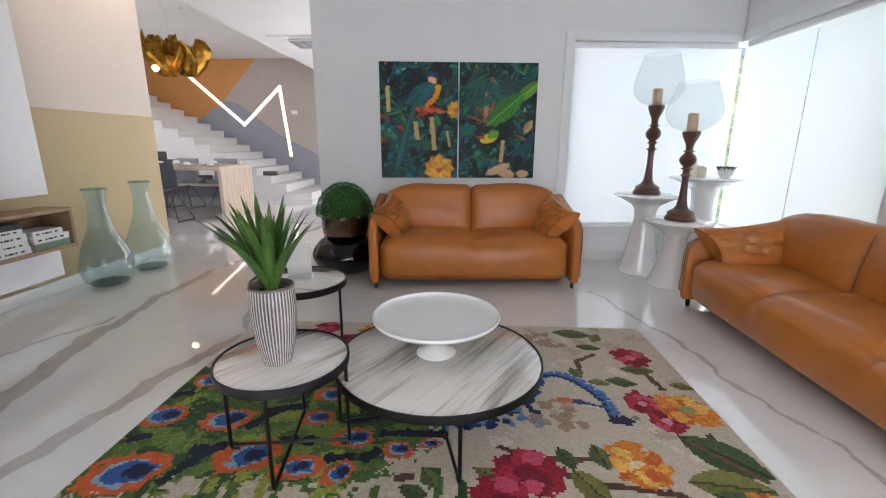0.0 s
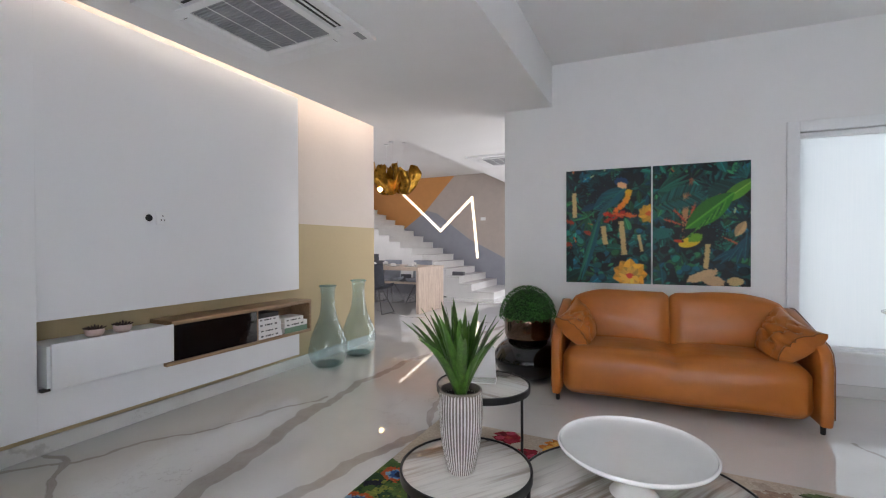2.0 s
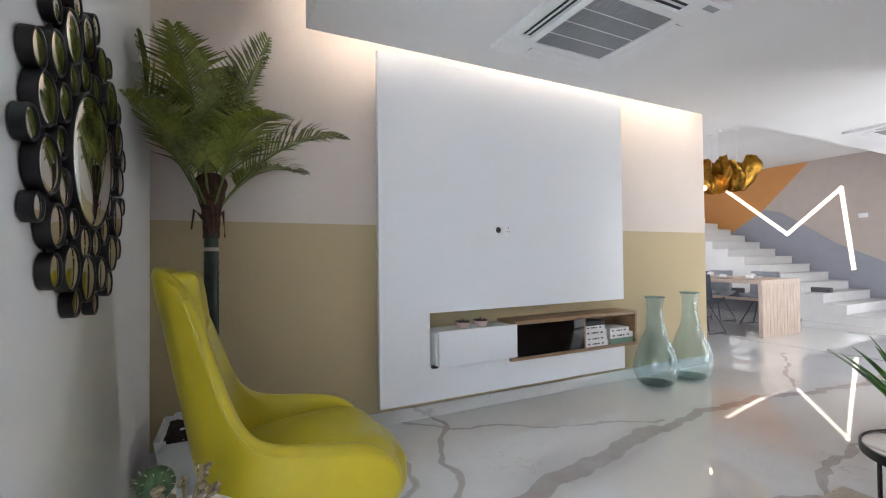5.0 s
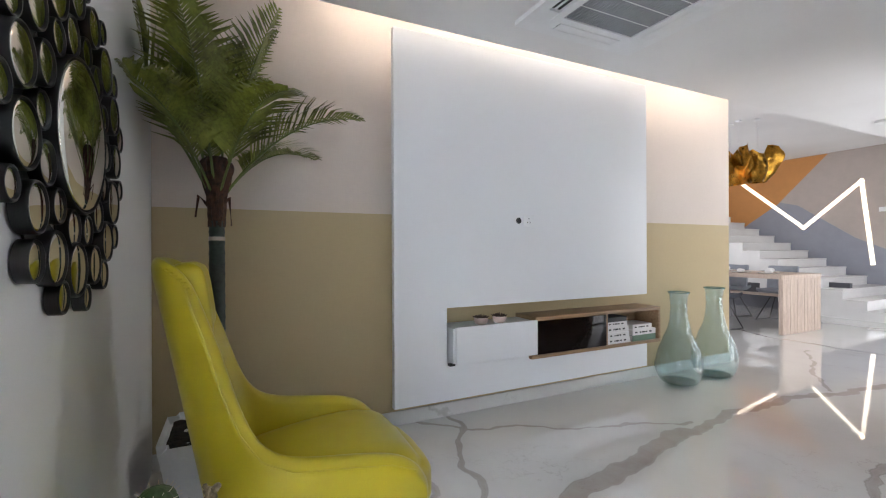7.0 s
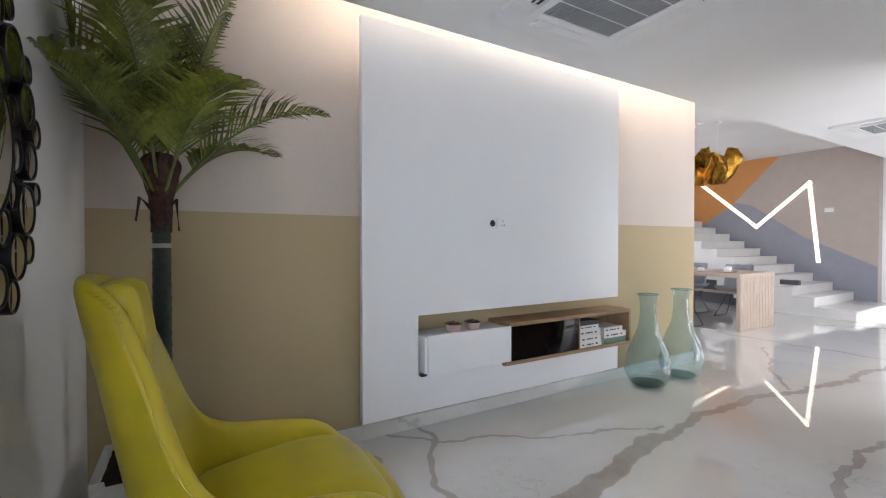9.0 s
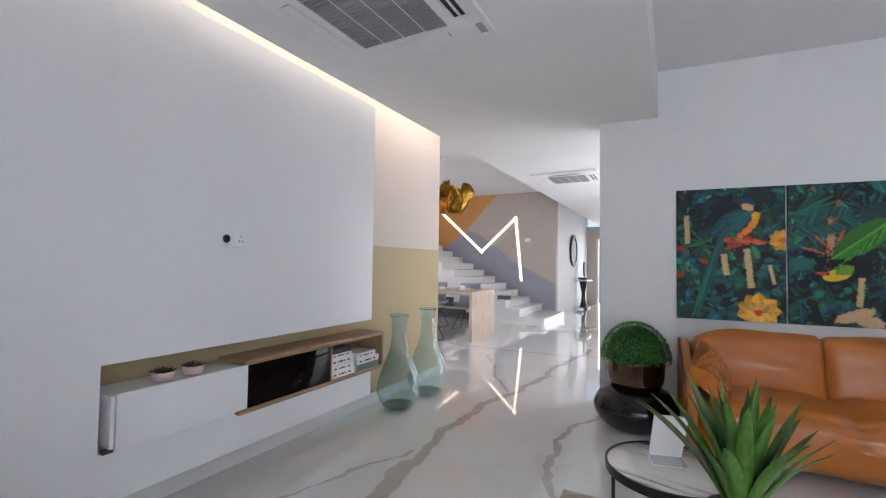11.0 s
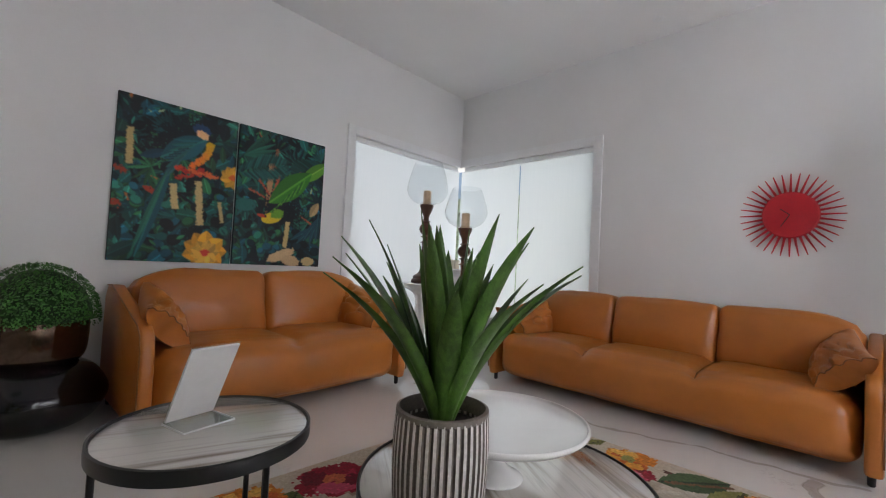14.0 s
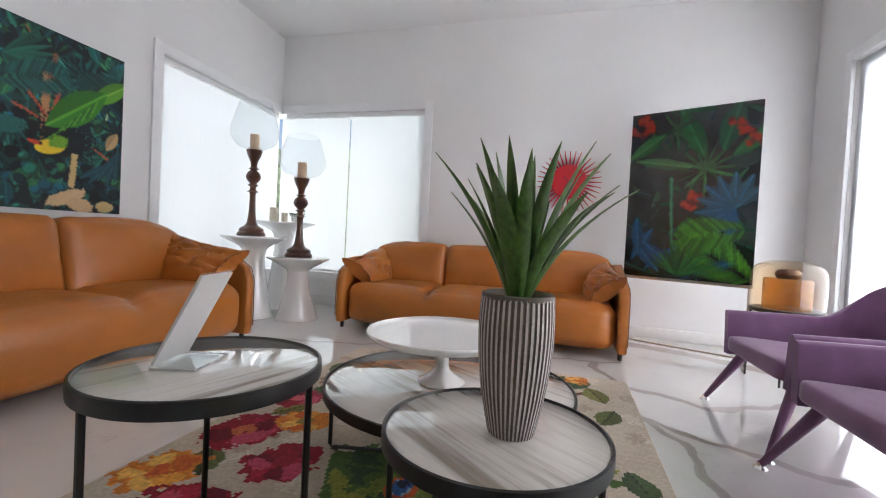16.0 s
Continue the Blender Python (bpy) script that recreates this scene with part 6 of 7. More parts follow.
for _ in range(2):
    C.px[1:-1, 1:-1] = (C.px[1:-1, 1:-1] * 2 + C.px[:-2, 1:-1] + C.px[2:, 1:-1] + C.px[1:-1, :-2] + C.px[1:-1, 2:]) / 6
C.px = 0.85 * C.px ** 1.12 * np.array([0.66, 0.92, 0.95])
ea = thing("framed_jungle_print", "glossy dark jungle print in a standing brass frame", "standing picture", pose(2.275, 0.727, 0, 0, 0, -113))
fm = field_mesh("print", C, 0.895, 1.345, ea, GLAZED)
fm.matrix_basis = pose(0, -0.016, 1.285, 90, 0, 0)
part("backing_board", boxed(-0.448, 0.448, -0.014, 0.006, 0.612, 1.958, 0.002), BLACK, ea)
bm = boxed(-0.455, 0.455, -0.02, 0.012, 0.590, 0.611, 0.002)
part("bottom_rail", bm, STEEL, ea)
for x in (-0.432, 0.432):
    part("leg", boxed(x - 0.009, x + 0.009, -0.004, 0.014, 0.0, 0.589, 0.002), STEEL, ea)
    part("foot_bar", boxed(x - 0.009, x + 0.009, -0.10, 0.16, 0.0, 0.016, 0.002), STEEL, ea)
part("cross_bar", boxed(-0.39, 0.39, 0.0, 0.012, 0.06, 0.075, 0.002), STEEL, ea)

# red sunburst clock
ck = thing("sunburst_clock", "red round wall clock with radiating spikes", "wall clock", pose(EAST - 0.001, 1.64, 1.457, 0, -90, 0))
part("dial", lathe([(0.165, 0.0), (0.17, 0.006), (0.168, 0.03), (0.160, 0.036), (0.01, 0.038)], 56), RED, ck)
for i in range(36):
    a1 = 2 * math.pi * i / 36
    part("spike", tube([(0.15 * math.cos(a1), 0.15 * math.sin(a1), 0.018), (0.305 * math.cos(a1), 0.305 * math.sin(a1), 0.018)], 0.0062, 6, None, (1.6, 0.55)), RED, ck)
for a1, ln in ((0.9, 0.07), (2.6, 0.10)):
    part("clock_hand", tube([(0, 0, 0.041), (ln * math.cos(a1), ln * math.sin(a1), 0.041)], 0.003, 6), BLACK, ck)

# ---- needlepoint rug ----
RX0, RX1, RY0, RY1 = -1.29, 1.35, 1.22, 3.03
R = Paint(240, 164, (194, 180, 162), 41)
g = R.rng


def at(x, y):
    return (x - RX0) / (RX1 - RX0), (RY1 - y) / (RY1 - RY0)


def rose(x, y, r, petals, heart):
    u, v = at(x, y)
    k = r / (RX1 - RX0)
    R.spot(u, v, k, k * 0.85, petals[0], g.uniform(0, 90), 0.12, 0.18)
    for i in range(9):
        a = g.uniform(0, 6.28)
        R.spot(u + 0.55 * k * math.cos(a), v + 0.55 * k * math.sin(a) / R.asp, k * 0.34, k * 0.24, petals[1 + i % (len(petals) - 1)], g.uniform(0, 180), 0.1, 0.3)
    R.spot(u, v, k * 0.28, k * 0.24, heart, 0, 0.1, 0.4)


def sprig(x, y, ln, turn, color):
    u, v = at(x, y)
    R.leaf(u, v, ln / (RX1 - RX0), 0.28 * ln / (RX1 - RX0), turn, color, tuple(int(c * 0.6) for c in color))


def stem(x0, y0, x1, y1, w, color):
    R.bar(*at(x0, y0), *at(x1, y1), w / (RX1 - RX0), color, 0.2)


# beige ground with pale stitched shadows
for i in range(70):
    R.spot(g.uniform(0.3, 1), g.uniform(0, 1), g.uniform(0.01, 0.03), g.uniform(0.008, 0.02), (178, 162, 144) if i % 2 else (206, 195, 179), g.uniform(0, 180), 0.05, 0.5)
TAUPE = (160, 132, 112)
for x, y in ((0.66, 2.86), (0.74, 2.78), (0.60, 2.74), (0.60, 2.06), (0.54, 2.0), (0.66, 1.98), (0.45, 2.6), (0.0, 2.7)):
    for k in range(5):
        R.spot(*at(x + g.uniform(-0.07, 0.07), y + g.uniform(-0.05, 0.05)), 0.014, 0.009, TAUPE, g.uniform(0, 180), 0.06, 0.5)
# the peacock's train: greens in ragged patches, beige showing between them along the near edge
u, v = R.x, R.y
OLIVE, LIME, FOREST, NAVY = (74, 104, 44), (142, 150, 62), (46, 78, 42), (20, 24, 46)
R.lay((u + 0.05 * np.sin(v * 9) + 0.012 * R.rag < 0.47) & (v > 0.36 + 0.03 * np.sin(u * 23)) & (v < 0.86 + 0.03 * np.sin(u * 40) + 0.02 * R.rag), OLIVE)
for i in range(150):
    x, y = g.uniform(0, 0.46), g.uniform(0.38, 0.84)
    k = g.uniform(0.018, 0.05)
    R.spot(x, y, k, k * g.uniform(0.3, 0.6), [LIME, FOREST, (92, 122, 56), FOREST, (112, 132, 58)][i % 5], g.uniform(-40, 40), 0.1, 0.5)
for x, y, w in ((-0.83, 1.50, 0.10), (-0.65, 1.50, 0.11), (-0.46, 1.49, 0.11), (-0.05, 1.66, 0.10), (-0.15, 1.52, 0.12), (0.08, 1.56, 0.10), (-0.95, 1.36, 0.14), (-0.3, 1.36, 0.16)):
    R.spot(*at(x, y), w / 2.64, w * 0.55 / 2.64, (192, 178, 160), g.uniform(-20, 20), 0.06, 0.6)
for i in range(34):
    x, y = g.uniform(-1.2, 0.2), g.uniform(1.25, 1.56)
    stem(x, y, x + g.uniform(-0.03, 0.03), y + g.uniform(0.06, 0.14), g.uniform(0.012, 0.022), [OLIVE, FOREST, LIME][i % 3])
for q in ((-0.80, 1.86, -0.70, 2.02), (-0.76, 1.99, -0.58, 2.04), (-0.97, 1.53, -0.88, 1.72), (-0.96, 1.71, -0.78, 1.75), (-1.26, 1.75, -1.18, 1.80), (-1.28, 2.08, -1.2, 2.13), (-0.40, 1.69, -0.28, 1.71), (-0.24, 1.68, -0.18, 1.76), (-0.36, 1.94, -0.22, 1.97), (-0.62, 1.80, -0.46, 1.79), (-0.2, 1.86, 0.1, 1.86)):
    stem(*q, 0.026, NAVY)


def eye(x, y, s, turn):
    u, v = at(x, y)
    k = s / (RX1 - RX0)
    R.spot(u, v, k, k * 0.70, (204, 92, 40), turn, 0.08, 0.16)
    R.spot(u + 0.06 * k, v, k * 0.64, k * 0.46, (132, 168, 196), turn, 0.06, 0.2)
    R.spot(u + 0.12 * k, v - 0.05 * k, k * 0.55, k * 0.38, (40, 88, 156), turn, 0.08, 0.2)
    R.spot(u + 0.26 * k, v - 0.10 * k, k * 0.32, k * 0.24, (18, 26, 66), turn, 0.05, 0.2)


for x, y, s, a in ((-1.22, 1.93, 0.11, -10), (-0.91, 1.92, 0.12, -15), (-1.13, 1.58, 0.16, -20), (-0.71, 1.69, 0.13, -20), (-0.49, 1.64, 0.10, -15), (-0.32, 1.62, 0.075, -60), (-0.31, 1.82, 0.095, -10), (-0.11, 1.76, 0.07, 0), (0.02, 1.80, 0.05, 0), (-0.51, 1.95, 0.085, 0), (-1.18, 2.23, 0.09, 20)):
    eye(x, y, s, a)
for x, y, s, a in ((-0.50, 2.14, 0.09, 0), (-0.85, 2.24, 0.10, 10), (-0.20, 2.10, 0.08, 0)):
    eye(x, y, s, a)
# the blue bird: scaled breast, arched neck and a small crested head
for x, y, w in ((0.30, 2.15, 0.10), (0.40, 2.20, 0.10), (0.47, 2.30, 0.08), (0.20, 2.02, 0.09)):
    R.spot(*at(x, y), w * 1.5 / 2.64, w * 1.2 / 2.64, (34, 66, 122), -25, 0.12, 0.1)
for i in range(90):
    R.spot(*at(0.33 + g.normal(0, 0.09), 2.10 + g.normal(0, 0.09)), 0.009, 0.006, (92, 134, 180) if i % 2 else (24, 40, 92), 40, 0.1)
neck = smooth_profile([(0.50, 2.30), (0.59, 2.38), (0.70, 2.39), (0.80, 2.29), (0.86, 2.15), (0.86, 2.03)], 3)
for (x0, y0), (x1, y1) in zip(neck, neck[1:]):
    stem(x0, y0, x1, y1, 0.030, (66, 108, 166))
    stem(x0 - 0.018, y0 - 0.018, x1 - 0.018, y1 - 0.018, 0.013, (26, 42, 98))
R.spot(*at(0.885, 2.0), 0.020, 0.014, (24, 32, 62), 0, 0.05, 0.3)
R.spot(*at(0.955, 2.02), 0.008, 0.006, (110, 136, 90))
stem(0.62, 2.155, 0.70, 2.145, 0.016, (210, 104, 44))
stem(0.70, 2.145, 0.83, 2.09, 0.020, (40, 70, 128))
stem(0.73, 2.11, 0.83, 2.085, 0.009, (206, 196, 178))
# branches, leaves and flowers
BROWN = (96, 60, 48)
for q in ((0.50, 1.73, 0.70, 1.74), (0.50, 1.67, 0.66, 1.61), (0.66, 1.61, 0.95, 1.57), (0.80, 2.38, 0.82, 2.55), (0.82, 2.55, 0.95, 2.64), (1.16, 2.43, 1.19, 2.26), (-0.10, 1.60, -0.02, 1.61), (1.22, 1.92, 1.23, 1.82), (0.95, 1.57, 1.1, 1.4), (0.3, 1.80, 0.42, 1.74)):
    stem(*q, 0.015, BROWN)
LEAFY = [(96, 108, 58), (124, 122, 62), (70, 92, 56)]
for i, (x, y, ln, a) in enumerate(((0.76, 2.94, 0.24, 10), (0.98, 2.80, 0.14, -60), (0.86, 2.74, 0.15, 10), (0.76, 2.47, 0.12, 70), (0.82, 2.33, 0.12, 10), (0.92, 2.35, 0.16, 15), (1.04, 2.47, 0.18, 5), (1.24, 2.32, 0.12, 20), (0.55, 1.80, 0.13, 70), (0.70, 1.83, 0.15, 80), (0.58, 1.68, 0.20, 60), (1.09, 1.90, 0.34, 44))):
    sprig(x, y, ln, a, LEAFY[i % 3])
for i, (x, y, ln, a) in enumerate(((1.0, 1.64, 0.30, 8), (1.06, 1.58, 0.24, 30), (0.0, 1.66, 0.12, 60), (0.20, 1.67, 0.12, 30), (-0.08, 1.56, 0.12, 20), (0.6, 1.42, 0.22, 20), (0.9, 1.38, 0.24, -20), (0.2, 1.36, 0.2, 160), (-0.2, 2.86, 0.2, 150), (0.12, 2.86, 0.2, 30), (0.38, 2.76, 0.18, -30), (-0.6, 2.8, 0.2, 40))):
    sprig(x, y, ln, a, LEAFY[(i + 1) % 3])
stem(1.11, 1.88, 1.30, 1.64, 0.012, (110, 78, 50))
REDS = [(150, 20, 42), (178, 34, 62), (116, 12, 32), (198, 70, 96)]
OR = [(214, 126, 40), (228, 156, 60), (200, 96, 36), (234, 178, 84)]
for x, y, rr, pal, h in ((1.15, 2.60, 0.115, REDS, (206, 110, 110)), (1.04, 2.14, 0.10, REDS, (214, 130, 150)), (1.09, 2.0, 0.09, REDS, (214, 130, 150)), (1.22, 2.09, 0.135, OR, (146, 150, 84)), (0.85, 1.72, 0.13, OR, (226, 204, 170)), (0.40, 1.66, 0.145, REDS, (120, 16, 40)), (0.30, 1.52, 0.12, REDS, (130, 16, 40)), (1.24, 1.52, 0.08, OR, (214, 110, 40))):
    rose(x, y, rr, pal, h)
for x, y, rr, pal, h in ((-0.05, 2.86, 0.16, REDS, (200, 100, 60)), (0.33, 2.86, 0.13, REDS, (204, 90, 100)), (-0.40, 2.90, 0.14, OR, (204, 90, 40)), (-0.75, 2.94, 0.10, REDS, (190, 60, 60)), (-0.20, 2.56, 0.14, REDS, (150, 30, 50)), (-0.55, 2.66, 0.17, REDS, (206, 90, 90)), (-0.88, 2.72, 0.15, OR, (200, 96, 40)), (-1.08, 2.50, 0.11, OR, (196, 60, 40)), (0.12, 2.68, 0.12, OR, (150, 130, 60))):
    rose(x, y, rr, pal, h)
R.px *= R.rng.uniform(0.88, 1.08, (R.h, R.w, 1))
rg = thing("rug", "beige needlepoint rug with a peacock and bright flowers", "rug", pose((RX0 + RX1) / 2, (RY0 + RY1) / 2, 0))
part("backing", boxed(-(RX1 - RX0) / 2, (RX1 - RX0) / 2, -(RY1 - RY0) / 2, (RY1 - RY0) / 2, 0.0005, 0.0085, 0.002), WAX, rg)
field_mesh("woven_face", R, RX1 - RX0 - 0.004, RY1 - RY0 - 0.004, rg, RUG, True, 0.0095)


# ---- ceiling cassettes ----
def cassette(x, y, size):
    t = thing("ceiling_air_conditioner", "white four-way ceiling air conditioner with a grey grille", "air conditioner", pose(x, y, LOW), "ceiling air conditioners")
    h, g = size / 2, size * 0.29
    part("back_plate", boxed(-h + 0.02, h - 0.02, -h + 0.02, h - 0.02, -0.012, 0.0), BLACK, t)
    s0, s1 = h - 0.155, h - 0.075            # the slots lie between these
    bm = bmesh.new()
    for x0, x1, y0, y1 in ((-h, h, s1, h), (-h, h, -h, -s1), (-h, -s1, -s1, s1), (s1, h, -s1, s1)):
        box(bm, x0, x1, y0, y1, -0.030, -0.001)
    q = s0 - 0.085
    for x0, x1, y0, y1 in ((-s0, s0, g, s0), (-s0, s0, -s0, -g), (-s0, -g, -g, g), (g, s0, -g, g)):
        box(bm, x0, x1, y0, y1, -0.034, -0.001)
    for a, b_ in ((-1, -1), (-1, 1), (1, -1), (1, 1)):
        box(bm, min(a * q, a * s1), max(a * q, a * s1), min(b_ * s0, b_ * s1), max(b_ * s0, b_ * s1), -0.030, -0.001)
        box(bm, min(a * s0, a * s1), max(a * s0, a * s1), min(b_ * q, b_ * s0), max(b_ * q, b_ * s0), -0.030, -0.001)
    part("panel", bm, TRIM, t, smooth=None)
    for k in range(4):
        closed = k in (2, 3)
        z = -0.029 if closed else -0.016
        fl = part("flap", boxed(-q + 0.005, q - 0.005, s0 + (0.006 if closed else 0.03), s1 - (0.006 if closed else 0.034), z - 0.004, z, 0.001), TRIM, t, at=pose(0, 0, 0, 0, 0, 90 * k + 180))
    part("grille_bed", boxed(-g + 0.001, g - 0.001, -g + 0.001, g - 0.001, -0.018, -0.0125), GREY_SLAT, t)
    n = 26
    for i in range(n):
        yy = -g + 2 * g * (i + 0.5) / n
        part("slat", boxed(-g + 0.002, g - 0.002, yy - 0.0065, yy + 0.0065, -0.028, -0.019), GREY_PLASTIC, t, smooth=None)
    for i in (-1, 0, 1):
        xx = i * g * 0.5
        part("grille_rib", boxed(xx - 0.003, xx + 0.003, -g + 0.002, g - 0.002, -0.031, -0.0282), TRIM, t, smooth=None)
    part("display", boxed(h - 0.07, h - 0.03, h - 0.16, h - 0.06, -0.0325, -0.0302), GREY_PLASTIC, t)
    return t


cassette(-2.10, 2.18, 1.0)
cassette(-2.13, 7.10, 0.95)
for x, y in ((-2.0, 6.47), (-2.0, 9.2), (2.59, 2.50)):
    z = LOW if x < -0.9 else HIGH
    dl = thing("downlight", "small round white recessed downlight", "downlight", pose(x, y, z), "recessed downlights")
    part("bezel", lathe([(0.028, -0.004), (0.045, -0.005), (0.047, -0.001), (0.028, -0.0008)], 28, False), TRIM, dl)
    part("lens", lathe([(0.027, -0.003), (0.026, -0.0012)], 24), CEIL, dl)

# ---- purple armchairs ----
def tub_chair(label, m):
    t = thing("armchair", label, "armchair", m, "purple armchairs")
    W2, yb, yf, th = 0.335, -0.36, 0.265, 0.046
    plan = [(-W2, yf), (-W2, 0.1), (-W2 + 0.005, -0.12), (-W2 + 0.03, -0.25), (-W2 + 0.10, -0.325), (-0.12, yb), (0, yb - 0.005), (0.12, yb), (W2 - 0.10, -0.325), (W2 - 0.03, -0.25), (W2 - 0.005, -0.12), (W2, 0.1), (W2, yf)]
    plan = [(q[0], q[1]) for q in smooth_profile(plan, 4)]
    bm = bmesh.new()
    rows = []
    n = len(plan)
    for i, (x, y) in enumerate(plan):
        a, b_ = plan[max(0, i - 1)], plan[min(n - 1, i + 1)]
        d = Vector((b_[0] - a[0], b_[1] - a[1], 0)).normalized()
        inn = Vector((d.y, -d.x, 0))
        s = max(0.0, min(1.0, (-0.17 - y) / 0.19))
        top = 0.53 + 0.20 * (s * s * (3 - 2 * s)) - 0.02 * max(0, y)
        lean = 0.10 * s
        lo = 0.29
        ring = []
        for z, off in ((lo, 0.0), ((lo + top) / 2, 0.0), (top - 0.012, 0.0), (top, 0.012), (top, th - 0.012), (top - 0.012, th), ((lo + top) / 2, th), (lo, th)):
            k = (z - lo) / (top - lo)
            p0 = Vector((x * (1 + 0.06 * k), y - lean * k, z)) + inn * off * -1
            ring.append(bm.verts.new(p0))
        rows.append(ring)
    for a, b_ in zip(rows, rows[1:]):
        for j in range(8):
            bm.faces.new((a[j], a[(j + 1) % 8], b_[(j + 1) % 8], b_[j]))
    bm.faces.new(rows[0])
    bm.faces.new(list(reversed(rows[-1])))
    bmesh.ops.recalc_face_normals(bm, faces=bm.faces[:])
    part("shell", bm, PURPLE, t, smooth=55)
    part("seat", puff(0.585, 0.61, 0.095, 0.03, (0, 0.008, 0.012), 10, 0.002, 1, None, pose(0, -0.03, 0.338, 3)), PURPLE, t, smooth=180)
    for sx in (-1, 1):
        for sy in (-1, 1):
            a, b_ = Vector((sx * 0.255, 0.20 if sy > 0 else -0.24, 0.30)), Vector((sx * 0.365, 0.335 if sy > 0 else -0.38, 0.018))
            lg = part("leg", tube([a, a.lerp(b_, 0.5), b_], 0.021, 12, None, (1.25, 0.95, 0.6)), PURPLE_LEG, t)
            part("chrome_tip", lathe([(0.024, 0.0), (0.025, 0.006), (0.014, 0.016), (0.012, 0.03)], 20), CHROME, lg, at=pose(b_.x, b_.y, 0))
    return t


tub_chair("purple felt armchair with splayed legs beside the glazed door", pose(0.885, 0.475, 0, 0, 0, 2))
tub_chair("purple felt armchair with splayed legs and chrome tips", pose(0.085, 0.500, 0, 0, 0, 2))

# ---- glass dome lamp table ----
dt = thing("dome_table", "black wire side table carrying a glass dome", "side table", pose(1.86, 0.20, 0, 0, 0, 20))
part("top", lathe([(0.20, 0.465), (0.205, 0.47), (0.205, 0.485), (0.2, 0.49)], 40), BLACK, dt)
for i in range(4):
    a1 = math.pi / 4 + i * math.pi / 2
    part("leg", tube([(0.19 * math.cos(a1), 0.19 * math.sin(a1), 0.47), (0.2 * math.cos(a1), 0.2 * math.sin(a1), 0.004)], 0.007, 8), BLACK, dt)
for i in range(2):
    a1 = math.pi / 4 + i * math.pi / 2
    part("stretcher", tube([(0.2 * math.cos(a1), 0.2 * math.sin(a1), 0.10 + 0.014 * i), (-0.2 * math.cos(a1), -0.2 * math.sin(a1), 0.10 + 0.014 * i)], 0.006, 8), BLACK, dt)
dm = thing("glass_dome_lamp", "pale amber glass dome over an amber cylinder", "table lamp", pose(1.86, 0.20, 0.491))
part("dome", lathe(smooth_profile([(0.195, 0.0), (0.205, 0.05), (0.205, 0.20), (0.18, 0.28), (0.10, 0.315), (0.01, 0.32)], 5), 48, False), AMBER, dm, smooth=180)
part("amber_cylinder", lathe([(0.135, 0.0), (0.135, 0.19), (0.128, 0.2), (0.02, 0.2)], 40), glass("amber_drum_glass", (0.86, 0.56, 0.24), edge=0.7, milk=0.10), dm, "clear amber glass drum")
part("cap", lathe(smooth_profile([(0.06, 0.2), (0.075, 0.23), (0.05, 0.26), (0.01, 0.262)]), 32), WALNUT, dm)

# ---- stairs ----
NEAR = 9.70
stg = tagged(new("stairs"), "white stone staircase with a stepped side", "stairs", kind="structure")
for k in range(1, 19):
    x1 = -3.20 if k == 1 else -3.76 - 0.33 * (k - 2)
    x0 = -3.86 if k == 1 else -3.76 - 0.33 * (k - 1) - 0.002
    z1 = 0.17 * k
    z0 = max(0.0, z1 - 0.66) if k > 2 else 0.0
    if z1 > DINE - 0.1:
        break
    st_ = part("step", boxed(x0, x1 - (0.0 if k == 1 else 0.0), NEAR + 0.001 * k, SY - 0.009, z0, z1 - 0.03), STAIR, stg, smooth=None)
    part("tread", boxed(x0 - 0.01, x1 + 0.012, NEAR - 0.01 + 0.001 * k, SY - 0.008, z1 - 0.0295, z1, 0.004), STAIR, st_)
# dark infill added in place of the shadow and dark wood under the stairs
solid("shade_under_stairs", boxed(-9.1, -4.12, 10.05, 10.15, 0, 0.60), STAIR_SHADE, "dark grey infill standing in for shade under the stairs", "wall")
# the same added shade infill, stepped below the higher treads
bm = bmesh.new()
for k in range(8, 18):
    x1 = -3.76 - 0.33 * (k - 2)
    box(bm, x1 - 0.33, x1, 10.5, 10.6, 0.601, 0.17 * k - 0.63)
solid("shade_under_stairs_upper", bm, STAIR_SHADE, "dark grey stepped infill standing in for shade under the stairs", "wall")

# the zigzag of light on the stair wall
zg = thing("zigzag_light", "zigzag line of warm light set in the stair wall", "wall light")
pts = [(-6.9, 2.95), (-5.489, 1.69), (-4.498, 2.604), (-4.329, 0.93)]
for (x0, z0), (x1, z1) in zip(pts, pts[1:]):
    d = Vector((x1 - x0, 0, z1 - z0))
    ang = math.degrees(math.atan2(d.z, d.x))
    part("light_bar", boxed(-0.035, d.length + 0.035, -0.014, -0.0075, -0.036, 0.036, 0.002), LED, zg, at=pose(x0, SY, z0, 0, -ang, 0))
sw = thing("light_switch", "white double light switch on the stair wall", "switch", pose(-4.16, SY - 0.0005, 2.0))
part("plate", boxed(-0.075, 0.075, -0.018, 0.0, -0.045, 0.045, 0.004), TRIM, sw)
part("rocker", boxed(-0.05, 0.05, -0.022, -0.0185, -0.028, 0.028, 0.002), TRIM, sw)

